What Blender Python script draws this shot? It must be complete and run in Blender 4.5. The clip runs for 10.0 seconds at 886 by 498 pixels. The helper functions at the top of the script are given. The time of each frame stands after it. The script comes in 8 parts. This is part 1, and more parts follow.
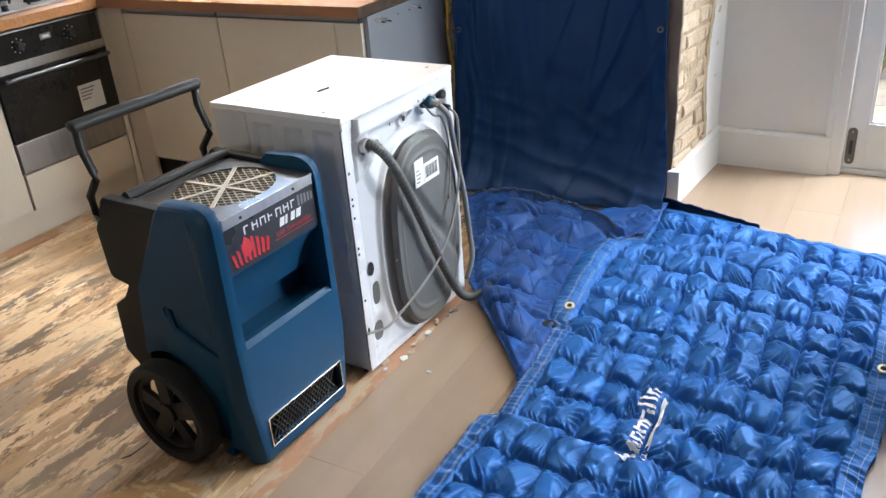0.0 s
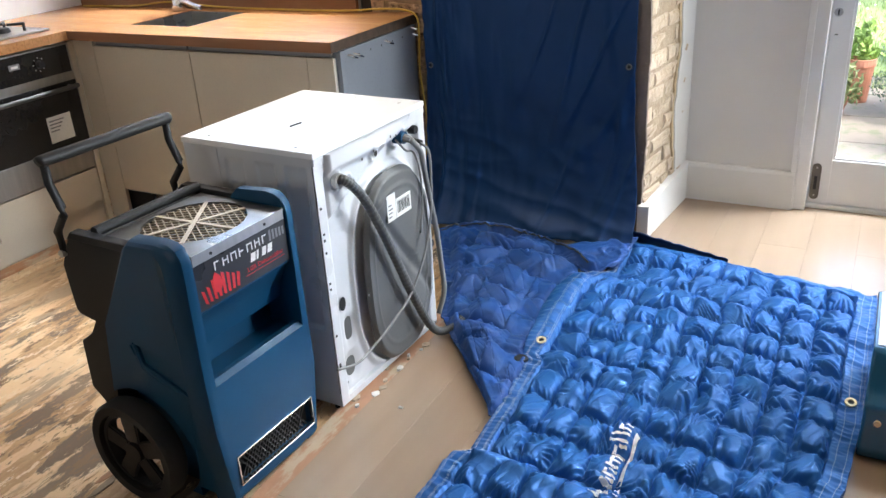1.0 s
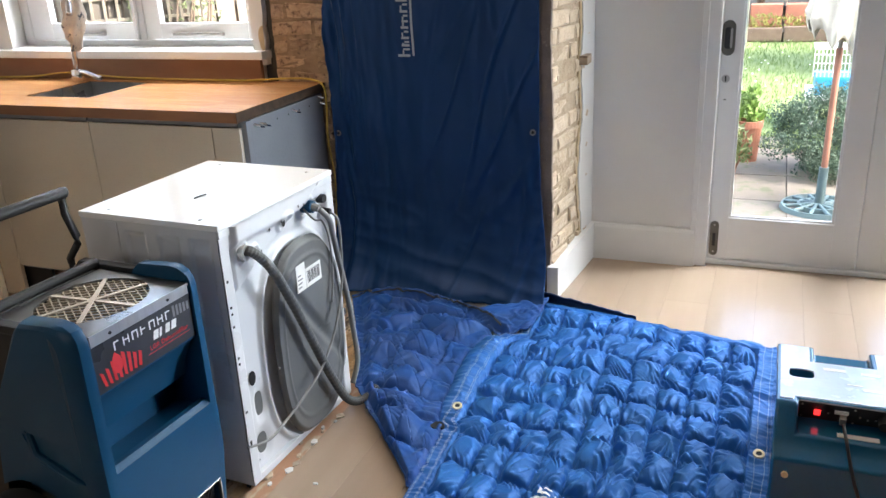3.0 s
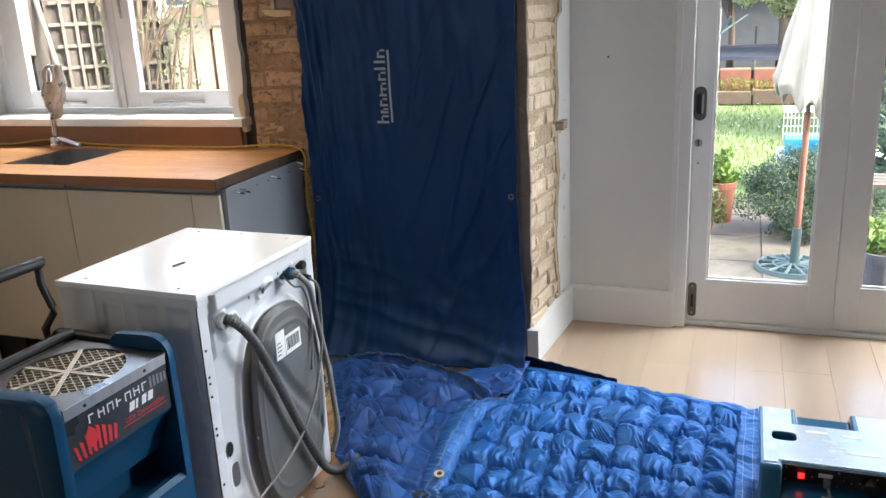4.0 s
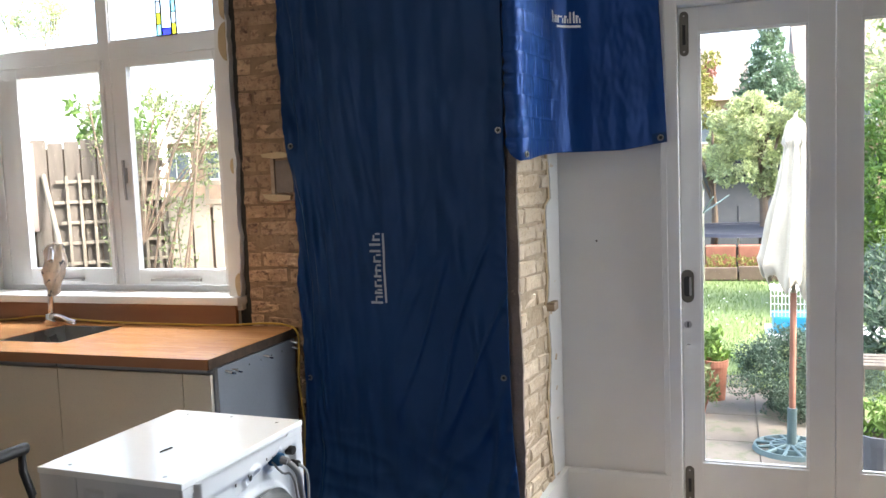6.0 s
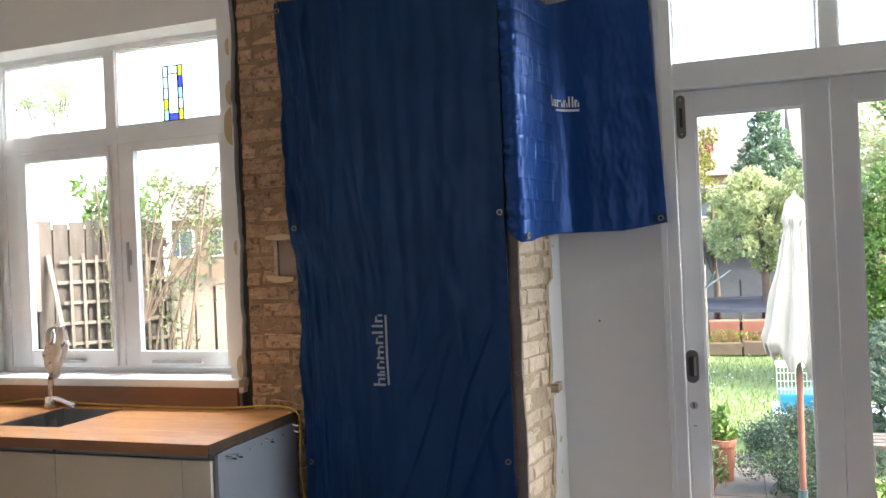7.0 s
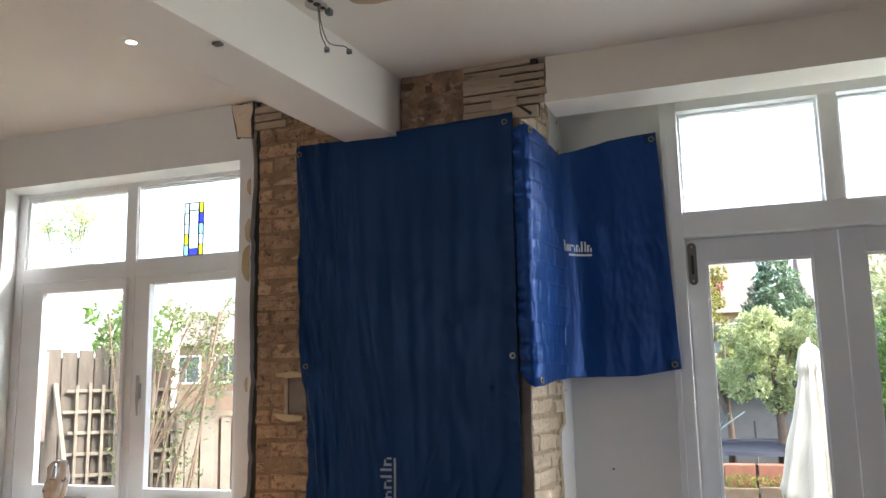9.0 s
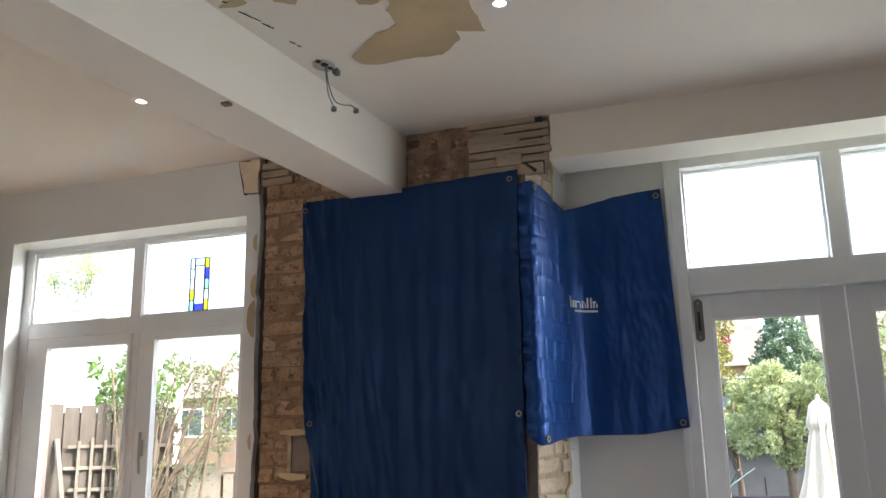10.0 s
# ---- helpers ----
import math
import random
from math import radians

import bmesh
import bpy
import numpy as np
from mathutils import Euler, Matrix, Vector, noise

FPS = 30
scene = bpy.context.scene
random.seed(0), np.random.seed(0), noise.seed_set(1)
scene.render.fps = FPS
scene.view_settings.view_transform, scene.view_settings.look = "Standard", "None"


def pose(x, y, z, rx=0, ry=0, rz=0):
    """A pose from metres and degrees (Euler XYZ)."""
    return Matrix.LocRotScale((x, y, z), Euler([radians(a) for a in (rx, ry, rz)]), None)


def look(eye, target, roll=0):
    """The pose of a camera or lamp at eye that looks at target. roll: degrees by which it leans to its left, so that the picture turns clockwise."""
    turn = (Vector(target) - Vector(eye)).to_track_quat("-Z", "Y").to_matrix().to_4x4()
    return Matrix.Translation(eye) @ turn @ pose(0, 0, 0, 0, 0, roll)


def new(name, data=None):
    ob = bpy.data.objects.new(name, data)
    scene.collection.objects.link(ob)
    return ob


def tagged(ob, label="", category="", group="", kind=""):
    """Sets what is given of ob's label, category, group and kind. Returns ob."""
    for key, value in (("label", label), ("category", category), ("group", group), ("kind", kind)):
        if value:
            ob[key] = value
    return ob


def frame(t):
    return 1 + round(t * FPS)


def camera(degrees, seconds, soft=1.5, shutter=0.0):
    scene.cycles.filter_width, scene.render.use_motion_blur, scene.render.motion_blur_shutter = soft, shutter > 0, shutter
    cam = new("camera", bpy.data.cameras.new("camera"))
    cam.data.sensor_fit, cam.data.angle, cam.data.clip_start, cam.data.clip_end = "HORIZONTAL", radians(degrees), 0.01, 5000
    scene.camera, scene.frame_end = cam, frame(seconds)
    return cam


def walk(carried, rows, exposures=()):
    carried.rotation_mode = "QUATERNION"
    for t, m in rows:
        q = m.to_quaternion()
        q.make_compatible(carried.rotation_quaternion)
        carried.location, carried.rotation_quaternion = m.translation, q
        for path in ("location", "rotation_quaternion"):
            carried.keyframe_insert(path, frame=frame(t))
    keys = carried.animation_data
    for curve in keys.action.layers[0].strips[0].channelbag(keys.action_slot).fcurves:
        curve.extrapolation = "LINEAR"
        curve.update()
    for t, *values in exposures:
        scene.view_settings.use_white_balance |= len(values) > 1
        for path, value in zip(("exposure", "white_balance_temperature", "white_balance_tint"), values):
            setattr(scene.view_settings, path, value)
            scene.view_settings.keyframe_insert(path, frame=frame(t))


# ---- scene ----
cam = camera(56.1, 10.0)
PATH = [
    (0, (0.474, 0.164, 1.538), (-0.448, 1.698, 0.644), -4.5),
    (0.5, (0.473, 0.168, 1.538), (-0.421, 1.723, 0.654), -4.1),
    (1, (0.472, 0.168, 1.549), (-0.402, 1.764, 0.718), -3.5),
    (1.5, (0.474, 0.176, 1.546), (-0.353, 1.818, 0.757), -3.6),
    (2, (0.48, 0.181, 1.548), (-0.301, 1.852, 0.775), -3.6),
    (3.5, (0.477, 0.188, 1.567), (-0.206, 1.954, 0.925), -2.7),
    (4, (0.475, 0.188, 1.575), (-0.194, 1.985, 1.007), -2.8),
    (4.5, (0.473, 0.188, 1.585), (-0.202, 2.008, 1.102), -2.7),
    (5, (0.473, 0.186, 1.593), (-0.206, 2.027, 1.208), -2.4),
    (5.5, (0.476, 0.179, 1.607), (-0.19, 2.045, 1.335), -2.1),
    (7, (0.479, 0.168, 1.656), (-0.181, 2.056, 1.664), -2.5),
    (7.5, (0.477, 0.166, 1.667), (-0.179, 2.052, 1.766), -2.1),
    (8, (0.47, 0.153, 1.686), (-0.189, 2.032, 1.872), -1.7),
    (8.5, (0.465, 0.152, 1.69), (-0.196, 2.021, 1.952), -1.3),
    (9, (0.468, 0.144, 1.706), (-0.194, 2.004, 2.025), -1.2),
    (9.5, (0.471, 0.142, 1.715), (-0.194, 1.988, 2.099), -1.2),
    (10, (0.468, 0.141, 1.726), (-0.195, 1.975, 2.167), -1.1),
]
EXPOSURES = [(0.0, 3.54), (2.0, 3.5), (3.5, 3.26), (4.5, 3.10), (5.5, 3.14), (7.5, 3.02), (10.0, 2.84)]
walk(cam, [(t, look(eye, target, roll)) for t, eye, target, roll in PATH], EXPOSURES)

# ---- world and light ----
world = bpy.data.worlds.new("sky")
scene.world = world
world.use_nodes = True
wn = world.node_tree.nodes
sky = wn.new("ShaderNodeTexSky")
sky.sky_type = "NISHITA"
sky.sun_disc = False
sky.sun_elevation = radians(42)
sky.sun_rotation = radians(104)
sky.air_density, sky.dust_density, sky.ozone_density = 1.0, 4.0, 1.0
wn["Background"].inputs["Strength"].default_value = 0.15
world.node_tree.links.new(sky.outputs["Color"], wn["Background"].inputs["Color"])

sun = new("sun", bpy.data.lights.new("sun", "SUN"))
sun.data.energy, sun.data.angle, sun.data.color = 1.3, radians(12), (1.0, 0.96, 0.9)
sun.matrix_world = look((8, -2, 7), (0, 0, 0))


def area_lamp(name, m, w, h, watts, colour):
    """A rectangular area lamp of the given size; most are added, unseen daylight helpers."""
    lamp = new(name, bpy.data.lights.new(name, "AREA"))
    lamp.data.shape, lamp.data.size, lamp.data.size_y = "RECTANGLE", w, h
    lamp.data.energy, lamp.data.color = watts, colour
    lamp.matrix_world = m
    return lamp


# Added lamp in front of solid wall; fill from the garden door side.
side = area_lamp("door_side_fill", look((2.2, 4.05, 1.55), (0.3, 2.7, 1.2)), 1.0, 2.2, 7, (0.87, 0.94, 1.0))
# Two added lamps, hidden above the glazing, strengthen the sky's light indoors.
area_lamp("garden_door_sky_lamp", look((1.5, 5.0, 3.8), (0.25, 2.2, 0.5)), 1.5, 0.9, 38, (0.87, 0.95, 1.0))
area_lamp("kitchen_window_sky_lamp", look((-2.6, 4.6, 3.45), (-2.4, 3.2, 0.9)), 1.8, 0.8, 34, (0.94, 0.97, 1.0))
# Unseen fill lamp before the solid south wall; it lifts the upper pier.
front = area_lamp("rear_fill_lamp", look((-1.3, -2.0, 2.0), (-0.9, 3.5, 2.9)), 1.8, 1.5, 0.75, (0.98, 0.97, 0.96))
front.data.spread = radians(75)
for spot_x, spot_y, watts in ((-1.805, 2.766, 0.5), (-0.19, 2.555, 0.4)):
    down = area_lamp("ceiling_spot_lamp", look((spot_x, spot_y, 3.112), (spot_x, spot_y + 0.001, 0)), 0.03, 0.03, watts, (1.0, 0.84, 0.66))
    down.data.shape, down.data.spread = "DISK", radians(70)
side.data.spread = radians(95)


# ---- materials ----
def nodes_of(name):
    m = bpy.data.materials.new(name)
    m.use_nodes = True
    return m, m.node_tree.nodes, m.node_tree.links, m.node_tree.nodes["Principled BSDF"]


def mixed(nt, lk, fac, a, b):
    mix = nt.new("ShaderNodeMix")
    mix.data_type = "RGBA"
    if hasattr(fac, "is_output"):
        lk.new(fac, mix.inputs[0])
    else:
        mix.inputs[0].default_value = fac
    for sock, v in ((mix.inputs[6], a), (mix.inputs[7], b)):
        if hasattr(v, "is_output"):
            lk.new(v, sock)
        else:
            sock.default_value = (*v, 1)
    return mix.outputs[2]


def ramp(nt, lk, fac, lo, hi):
    r = nt.new("ShaderNodeMapRange")
    r.inputs["From Min"].default_value, r.inputs["From Max"].default_value = lo, hi
    lk.new(fac, r.inputs["Value"])
    return r.outputs["Result"]


def noise_tex(nt, lk, scale, stretch=(1, 1, 1), detail=4.0, rough=0.55, offset=(0, 0, 0)):
    co = nt.new("ShaderNodeNewGeometry")
    mp = nt.new("ShaderNodeMapping")
    mp.inputs["Scale"].default_value = stretch
    mp.inputs["Location"].default_value = offset
    lk.new(co.outputs["Position"], mp.inputs["Vector"])
    tex = nt.new("ShaderNodeTexNoise")
    tex.inputs["Scale"].default_value, tex.inputs["Detail"].default_value = scale, detail
    tex.inputs["Roughness"].default_value = rough
    lk.new(mp.outputs["Vector"], tex.inputs["Vector"])
    return tex.outputs["Fac"]


def surf(name, c1, c2, big=3.0, fine=60.0, rough=0.6, bump=0.1, metal=0.0, stretch=(1, 1, 1), vary=0.0, sheen=0.0, coat=0.0, spec=0.5, grain=0.78,
         dirt=None, dirt_lo=0.55, dirt_hi=0.7, dist=0.002, rough_var=0.12):
    """A surface with a broad drift of tone, fine grain, relief and, if wanted, stains."""
    m, nt, lk, b = nodes_of(name)
    n1 = noise_tex(nt, lk, big, stretch)
    n2 = noise_tex(nt, lk, fine, stretch, 6.0)
    col = mixed(nt, lk, ramp(nt, lk, n1, 0.3, 0.7), c1, c2)
    dark = tuple(v * grain for v in c1)
    f2 = ramp(nt, lk, n2, 0.55, 0.85)
    col = mixed(nt, lk, f2, col, dark)
    if dirt:
        n3 = noise_tex(nt, lk, big * 2.3, stretch, 7.0, 0.65, (3.1, 1.7, 0.4))
        col = mixed(nt, lk, ramp(nt, lk, n3, dirt_lo, dirt_hi), col, dirt)
    if vary:
        info = nt.new("ShaderNodeObjectInfo")
        hsv = nt.new("ShaderNodeHueSaturation")
        lk.new(col, hsv.inputs["Color"])
        lk.new(ramp_to(nt, lk, info.outputs["Random"], 1 - vary, 1 + vary), hsv.inputs["Value"])
        col = hsv.outputs["Color"]
    lk.new(col, b.inputs["Base Color"])
    lk.new(ramp_to(nt, lk, n1, max(rough - rough_var, 0.03), min(rough + rough_var, 1)), b.inputs["Roughness"])
    b.inputs["Metallic"].default_value = metal
    b.inputs["Specular IOR Level"].default_value = spec
    if sheen:
        b.inputs["Sheen Weight"].default_value = sheen
    if coat:
        b.inputs["Coat Weight"].default_value = coat
    if bump:
        bp = nt.new("ShaderNodeBump")
        bp.inputs["Strength"].default_value, bp.inputs["Distance"].default_value = bump, dist
        lk.new(n2, bp.inputs["Height"])
        lk.new(bp.outputs["Normal"], b.inputs["Normal"])
    return m


def ramp_to(nt, lk, fac, lo, hi):
    r = nt.new("ShaderNodeMapRange")
    r.inputs["To Min"].default_value, r.inputs["To Max"].default_value = lo, hi
    lk.new(fac, r.inputs["Value"])
    return r.outputs["Result"]


def glass_mat():
    m, nt, lk, b = nodes_of("window_glass")
    b.inputs["Base Color"].default_value = (1, 1, 1, 1)
    b.inputs["Roughness"].default_value = 0.0
    b.inputs["Transmission Weight"].default_value = 1.0
    b.inputs["IOR"].default_value = 1.02
    return m


def glow(name, colour, strength):
    m, nt, lk, b = nodes_of(name)
    b.inputs["Base Color"].default_value = (*colour, 1)
    b.inputs["Emission Color"].default_value = (*colour, 1)
    b.inputs["Emission Strength"].default_value = strength
    return m


M_WALL = surf("white_wall_paint", (0.74, 0.735, 0.72), (0.70, 0.69, 0.67), 1.2, 90, 0.62, 0.15, dist=0.001, grain=0.94)
# Dark taupe for walls out of view, chosen to cut the light they bounce.
M_UNSEENWALL = surf("unseen_wall_taupe", (0.30, 0.275, 0.245), (0.26, 0.24, 0.215), 1.2, 90, 0.7, 0.15, dist=0.001)
M_CEIL = surf("ceiling_paint", (0.83, 0.765, 0.68), (0.77, 0.705, 0.62), 0.9, 70, 0.7, 0.15, dist=0.001, grain=0.94)
M_BARE = surf("bare_plaster", (0.55, 0.42, 0.26), (0.47, 0.36, 0.22), 6, 80, 0.85, 0.4)
M_TRIM = surf("gloss_white_trim", (0.78, 0.78, 0.77), (0.73, 0.73, 0.72), 3, 120, 0.32, 0.06, dist=0.001, grain=0.96)
M_FRAME = surf("white_joinery_paint", (0.80, 0.80, 0.80), (0.75, 0.75, 0.75), 3, 120, 0.38, 0.05, dist=0.001, grain=0.96)
M_LAMINATE = surf("pale_oak_laminate", (0.385, 0.283, 0.205), (0.35, 0.255, 0.183), 1.6, 70, 0.24, 0.02, spec=0.65, coat=0.2, stretch=(7, 0.5, 1), vary=0.07, grain=0.93, rough_var=0.012, dist=0.0005)
M_LAMINATE.node_tree.nodes["Principled BSDF"].inputs["Coat Roughness"].default_value = 0.3


def subfloor_mat():
    """Old boards with tan glue residue and scraped dark stains."""
    m, nt, lk, b = nodes_of("stripped_floorboard")
    grain = noise_tex(nt, lk, 16, (3.2, 0.45, 1), 8.0, 0.6)
    broad = noise_tex(nt, lk, 1.1, (1, 0.6, 1), 3.0)
    glue = noise_tex(nt, lk, 4.6, (1.7, 0.42, 1), 11.0, 0.70, (5, 2, 0))
    stain = noise_tex(nt, lk, 3.4, (1.7, 0.5, 1), 12.0, 0.72, (1.2, 7.7, 0))
    flecks = noise_tex(nt, lk, 46, (1.2, 0.6, 1), 6.0, 0.65, (9, 1, 0))
    col = mixed(nt, lk, ramp(nt, lk, grain, 0.32, 0.68), (0.66, 0.43, 0.23), (0.47, 0.28, 0.14))
    col = mixed(nt, lk, ramp(nt, lk, glue, 0.50, 0.53), col, (0.84, 0.62, 0.39))
    wash = noise_tex(nt, lk, 2.2, (2.2, 0.3, 1), 9.0, 0.66, (8.3, 3.1, 0))
    col = mixed(nt, lk, ramp(nt, lk, wash, 0.53, 0.57), col, (0.44, 0.33, 0.225))
    col = mixed(nt, lk, ramp(nt, lk, stain, 0.55, 0.568), col, (0.21, 0.15, 0.105))
    chips = noise_tex(nt, lk, 11.0, (1.6, 0.55, 1), 11.0, 0.74, (4.4, 0.7, 0))
    col = mixed(nt, lk, ramp(nt, lk, chips, 0.575, 0.588), col, (0.27, 0.165, 0.09))
    col = mixed(nt, lk, ramp(nt, lk, chips, 0.42, 0.40), col, (0.88, 0.70, 0.50))
    col = mixed(nt, lk, ramp(nt, lk, flecks, 0.62, 0.68), col, (0.26, 0.18, 0.12))
    col = mixed(nt, lk, ramp(nt, lk, broad, 0.5, 0.75), col, (0.50, 0.37, 0.24))
    lk.new(col, b.inputs["Base Color"])
    lk.new(ramp_to(nt, lk, glue, 0.42, 0.75), b.inputs["Roughness"])
    bp = nt.new("ShaderNodeBump")
    bp.inputs["Strength"].default_value, bp.inputs["Distance"].default_value = 0.6, 0.004
    lk.new(stain, bp.inputs["Height"])
    lk.new(bp.outputs["Normal"], b.inputs["Normal"])
    return m


M_SUBFLOOR = subfloor_mat()
M_GROUT = surf("dark_gap", (0.05, 0.04, 0.03), (0.03, 0.025, 0.02), 5, 50, 0.9, 0.1)
M_PLY = surf("torn_ply_layer", (0.56, 0.33, 0.145), (0.46, 0.25, 0.10), 7, 50, 0.75, 0.5, stretch=(1, 3, 1), dirt=(0.66, 0.46, 0.26), dirt_lo=0.52, dirt_hi=0.6)
M_STRIP = surf("red_brown_timber", (0.50, 0.275, 0.165), (0.40, 0.205, 0.115), 4, 30, 0.6, 0.5, stretch=(2, 0.6, 1), dirt=(0.52, 0.40, 0.28), dirt_lo=0.52, dirt_hi=0.60)
M_BRICK = surf("yellow_stock_brick", (0.54, 0.365, 0.22), (0.37, 0.225, 0.14), 15, 45, 0.92, 1.0, vary=0.24, dirt=(0.17, 0.10, 0.065), dirt_lo=0.53, dirt_hi=0.66, dist=0.022, grain=0.55)
M_BRICK_PALE = surf("plaster_streaked_brick", (0.62, 0.51, 0.385), (0.52, 0.40, 0.275), 11, 45, 0.9, 0.9, vary=0.12, dirt=(0.36, 0.25, 0.15), dirt_lo=0.60, dirt_hi=0.70, dist=0.008)
M_BRICK_SOOT = surf("soot_stained_brick", (0.24, 0.145, 0.09), (0.11, 0.065, 0.042), 7, 30, 0.95, 1.0, vary=0.3, dirt=(0.42, 0.33, 0.26), dirt_lo=0.58, dirt_hi=0.64, dist=0.015)
M_MORTAR = surf("old_lime_mortar", (0.36, 0.235, 0.14), (0.22, 0.14, 0.08), 12, 40, 0.95, 1.0, dirt=(0.14, 0.09, 0.055), dirt_lo=0.60, dirt_hi=0.70, dist=0.010)
M_OLDLIME = surf("pale_lime_joint", (0.46, 0.36, 0.25), (0.33, 0.24, 0.155), 14, 45, 0.95, 1.0, dirt=(0.18, 0.12, 0.075), dirt_lo=0.6, dirt_hi=0.68, dist=0.008)
M_OLDRENDER = surf("grey_brown_render", (0.25, 0.205, 0.17), (0.17, 0.135, 0.11), 9, 45, 0.95, 0.8, dirt=(0.36, 0.31, 0.25), dirt_lo=0.6, dirt_hi=0.7, dist=0.006)
M_SOOTFACE = surf("sooty_smeared_mortar", (0.40, 0.25, 0.145), (0.12, 0.078, 0.055), 9, 36, 0.95, 1.0, dirt=(0.38, 0.285, 0.22), dirt_lo=0.50, dirt_hi=0.68, dist=0.012)
M_CRUST = surf("grey_wall_filler", (0.55, 0.51, 0.46), (0.42, 0.38, 0.33), 30, 90, 0.95, 0.8, dirt=(0.22, 0.19, 0.16), dirt_lo=0.6, dirt_hi=0.68, dist=0.004)
M_FLAP = surf("pinkish_bare_plaster", (0.74, 0.60, 0.46), (0.66, 0.52, 0.39), 9, 60, 0.9, 0.5, dirt=(0.52, 0.38, 0.26), dirt_lo=0.6, dirt_hi=0.7)
M_LATH = surf("old_lath_timber", (0.45, 0.355, 0.265), (0.32, 0.24, 0.17), 5, 45, 0.85, 0.5, stretch=(0.6, 4, 4), vary=0.14, dirt=(0.15, 0.105, 0.075), dirt_lo=0.57, dirt_hi=0.70)
M_CABINET = surf("cream_cabinet_door", (0.62, 0.565, 0.48), (0.59, 0.535, 0.45), 2, 150, 0.45, 0.03)
M_CARCASS = surf("grey_carcass_board", (0.27, 0.29, 0.32), (0.235, 0.255, 0.285), 2, 90, 0.5, 0.05)
M_STEEL = surf("brushed_steel", (0.50, 0.49, 0.48), (0.42, 0.41, 0.40), 3, 80, 0.34, 0.05, 1.0, stretch=(1, 12, 1))
M_DARKSTEEL = surf("dark_satin_steel", (0.16, 0.16, 0.16), (0.12, 0.12, 0.12), 3, 80, 0.42, 0.05, 1.0)
M_CHROME = surf("chrome", (0.75, 0.75, 0.76), (0.68, 0.68, 0.70), 3, 60, 0.12, 0.0, 1.0)
M_BLACKGLASS = surf("black_oven_glass", (0.012, 0.012, 0.013), (0.018, 0.017, 0.017), 2, 60, 0.08, 0.0, rough_var=0.03)
M_BLACKPLASTIC = surf("black_plastic", (0.014, 0.014, 0.015), (0.021, 0.021, 0.022), 4, 180, 0.5, 0.12, dist=0.001, spec=0.3)
M_WHITEMETAL = surf("white_enamelled_steel", (0.66, 0.67, 0.69), (0.60, 0.61, 0.64), 3, 90, 0.30, 0.03, dirt=(0.56, 0.56, 0.56), dirt_lo=0.62, dirt_hi=0.9, grain=0.95)
M_LID = surf("glossy_white_lid", (0.88, 0.89, 0.90), (0.84, 0.85, 0.86), 3, 60, 0.13, 0.01, rough_var=0.05, spec=0.7, grain=0.96)
M_GREYPLASTIC = surf("dark_grey_moulding", (0.105, 0.108, 0.108), (0.135, 0.138, 0.136), 4, 150, 0.5, 0.06)
M_HOSE = surf("grey_drain_hose", (0.095, 0.097, 0.096), (0.07, 0.072, 0.072), 8, 90, 0.55, 0.1)
M_LIGHTHOSE = surf("light_grey_hose", (0.25, 0.25, 0.25), (0.19, 0.19, 0.19), 8, 90, 0.5, 0.1)
M_BLUEPLASTIC = surf("blue_rotomoulded_plastic", (0.003, 0.050, 0.118), (0.0045, 0.059, 0.132), 3, 220, 0.42, 0.10, dist=0.001, dirt=(0.009, 0.08, 0.165), dirt_lo=0.6, dirt_hi=0.8, spec=0.28)
M_BLACKHOUSING = surf("black_rotomoulded_plastic", (0.009, 0.009, 0.0095), (0.014, 0.014, 0.0145), 4, 200, 0.55, 0.15, dist=0.001, spec=0.35)
M_RUBBER = surf("tyre_rubber", (0.009, 0.009, 0.009), (0.015, 0.015, 0.015), 6, 140, 0.75, 0.2)
M_WIRE = surf("dusty_tan_wire", (0.36, 0.30, 0.22), (0.28, 0.22, 0.16), 20, 120, 0.5, 0.1, 0.4)
M_FILTER = surf("dusty_filter_mesh", (0.035, 0.028, 0.022), (0.02, 0.016, 0.013), 14, 120, 0.8, 0.4)
M_SPOKE = surf("dusty_pale_steel", (0.50, 0.43, 0.35), (0.40, 0.34, 0.27), 16, 90, 0.55, 0.1, 0.3)
M_TOPSTEEL = surf("smoked_steel_plate", (0.24, 0.235, 0.23), (0.19, 0.185, 0.18), 6, 80, 0.30, 0.04, 1.0)
M_LABELBLACK = surf("black_label_film", (0.02, 0.02, 0.022), (0.035, 0.035, 0.038), 4, 100, 0.3, 0.0)
M_LABELRED = surf("red_print", (0.55, 0.03, 0.035), (0.48, 0.025, 0.03), 5, 80, 0.35, 0.0)
M_PRINT = surf("white_print", (0.80, 0.80, 0.80), (0.74, 0.74, 0.75), 5, 80, 0.4, 0.0)
M_DULLPRINT = surf("dull_white_print", (0.36, 0.40, 0.47), (0.30, 0.34, 0.41), 9, 80, 0.5, 0.0)
M_GREYPRINT = surf("grey_print", (0.22, 0.22, 0.23), (0.18, 0.18, 0.19), 5, 80, 0.4, 0.0)
M_PAPER = surf("paper_label", (0.78, 0.78, 0.76), (0.70, 0.70, 0.68), 6, 90, 0.6, 0.0)
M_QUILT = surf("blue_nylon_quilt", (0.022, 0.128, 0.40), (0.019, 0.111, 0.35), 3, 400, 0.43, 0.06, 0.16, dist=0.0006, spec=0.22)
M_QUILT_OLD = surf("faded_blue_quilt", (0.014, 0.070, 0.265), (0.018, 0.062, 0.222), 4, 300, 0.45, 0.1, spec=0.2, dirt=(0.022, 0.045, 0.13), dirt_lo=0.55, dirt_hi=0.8)
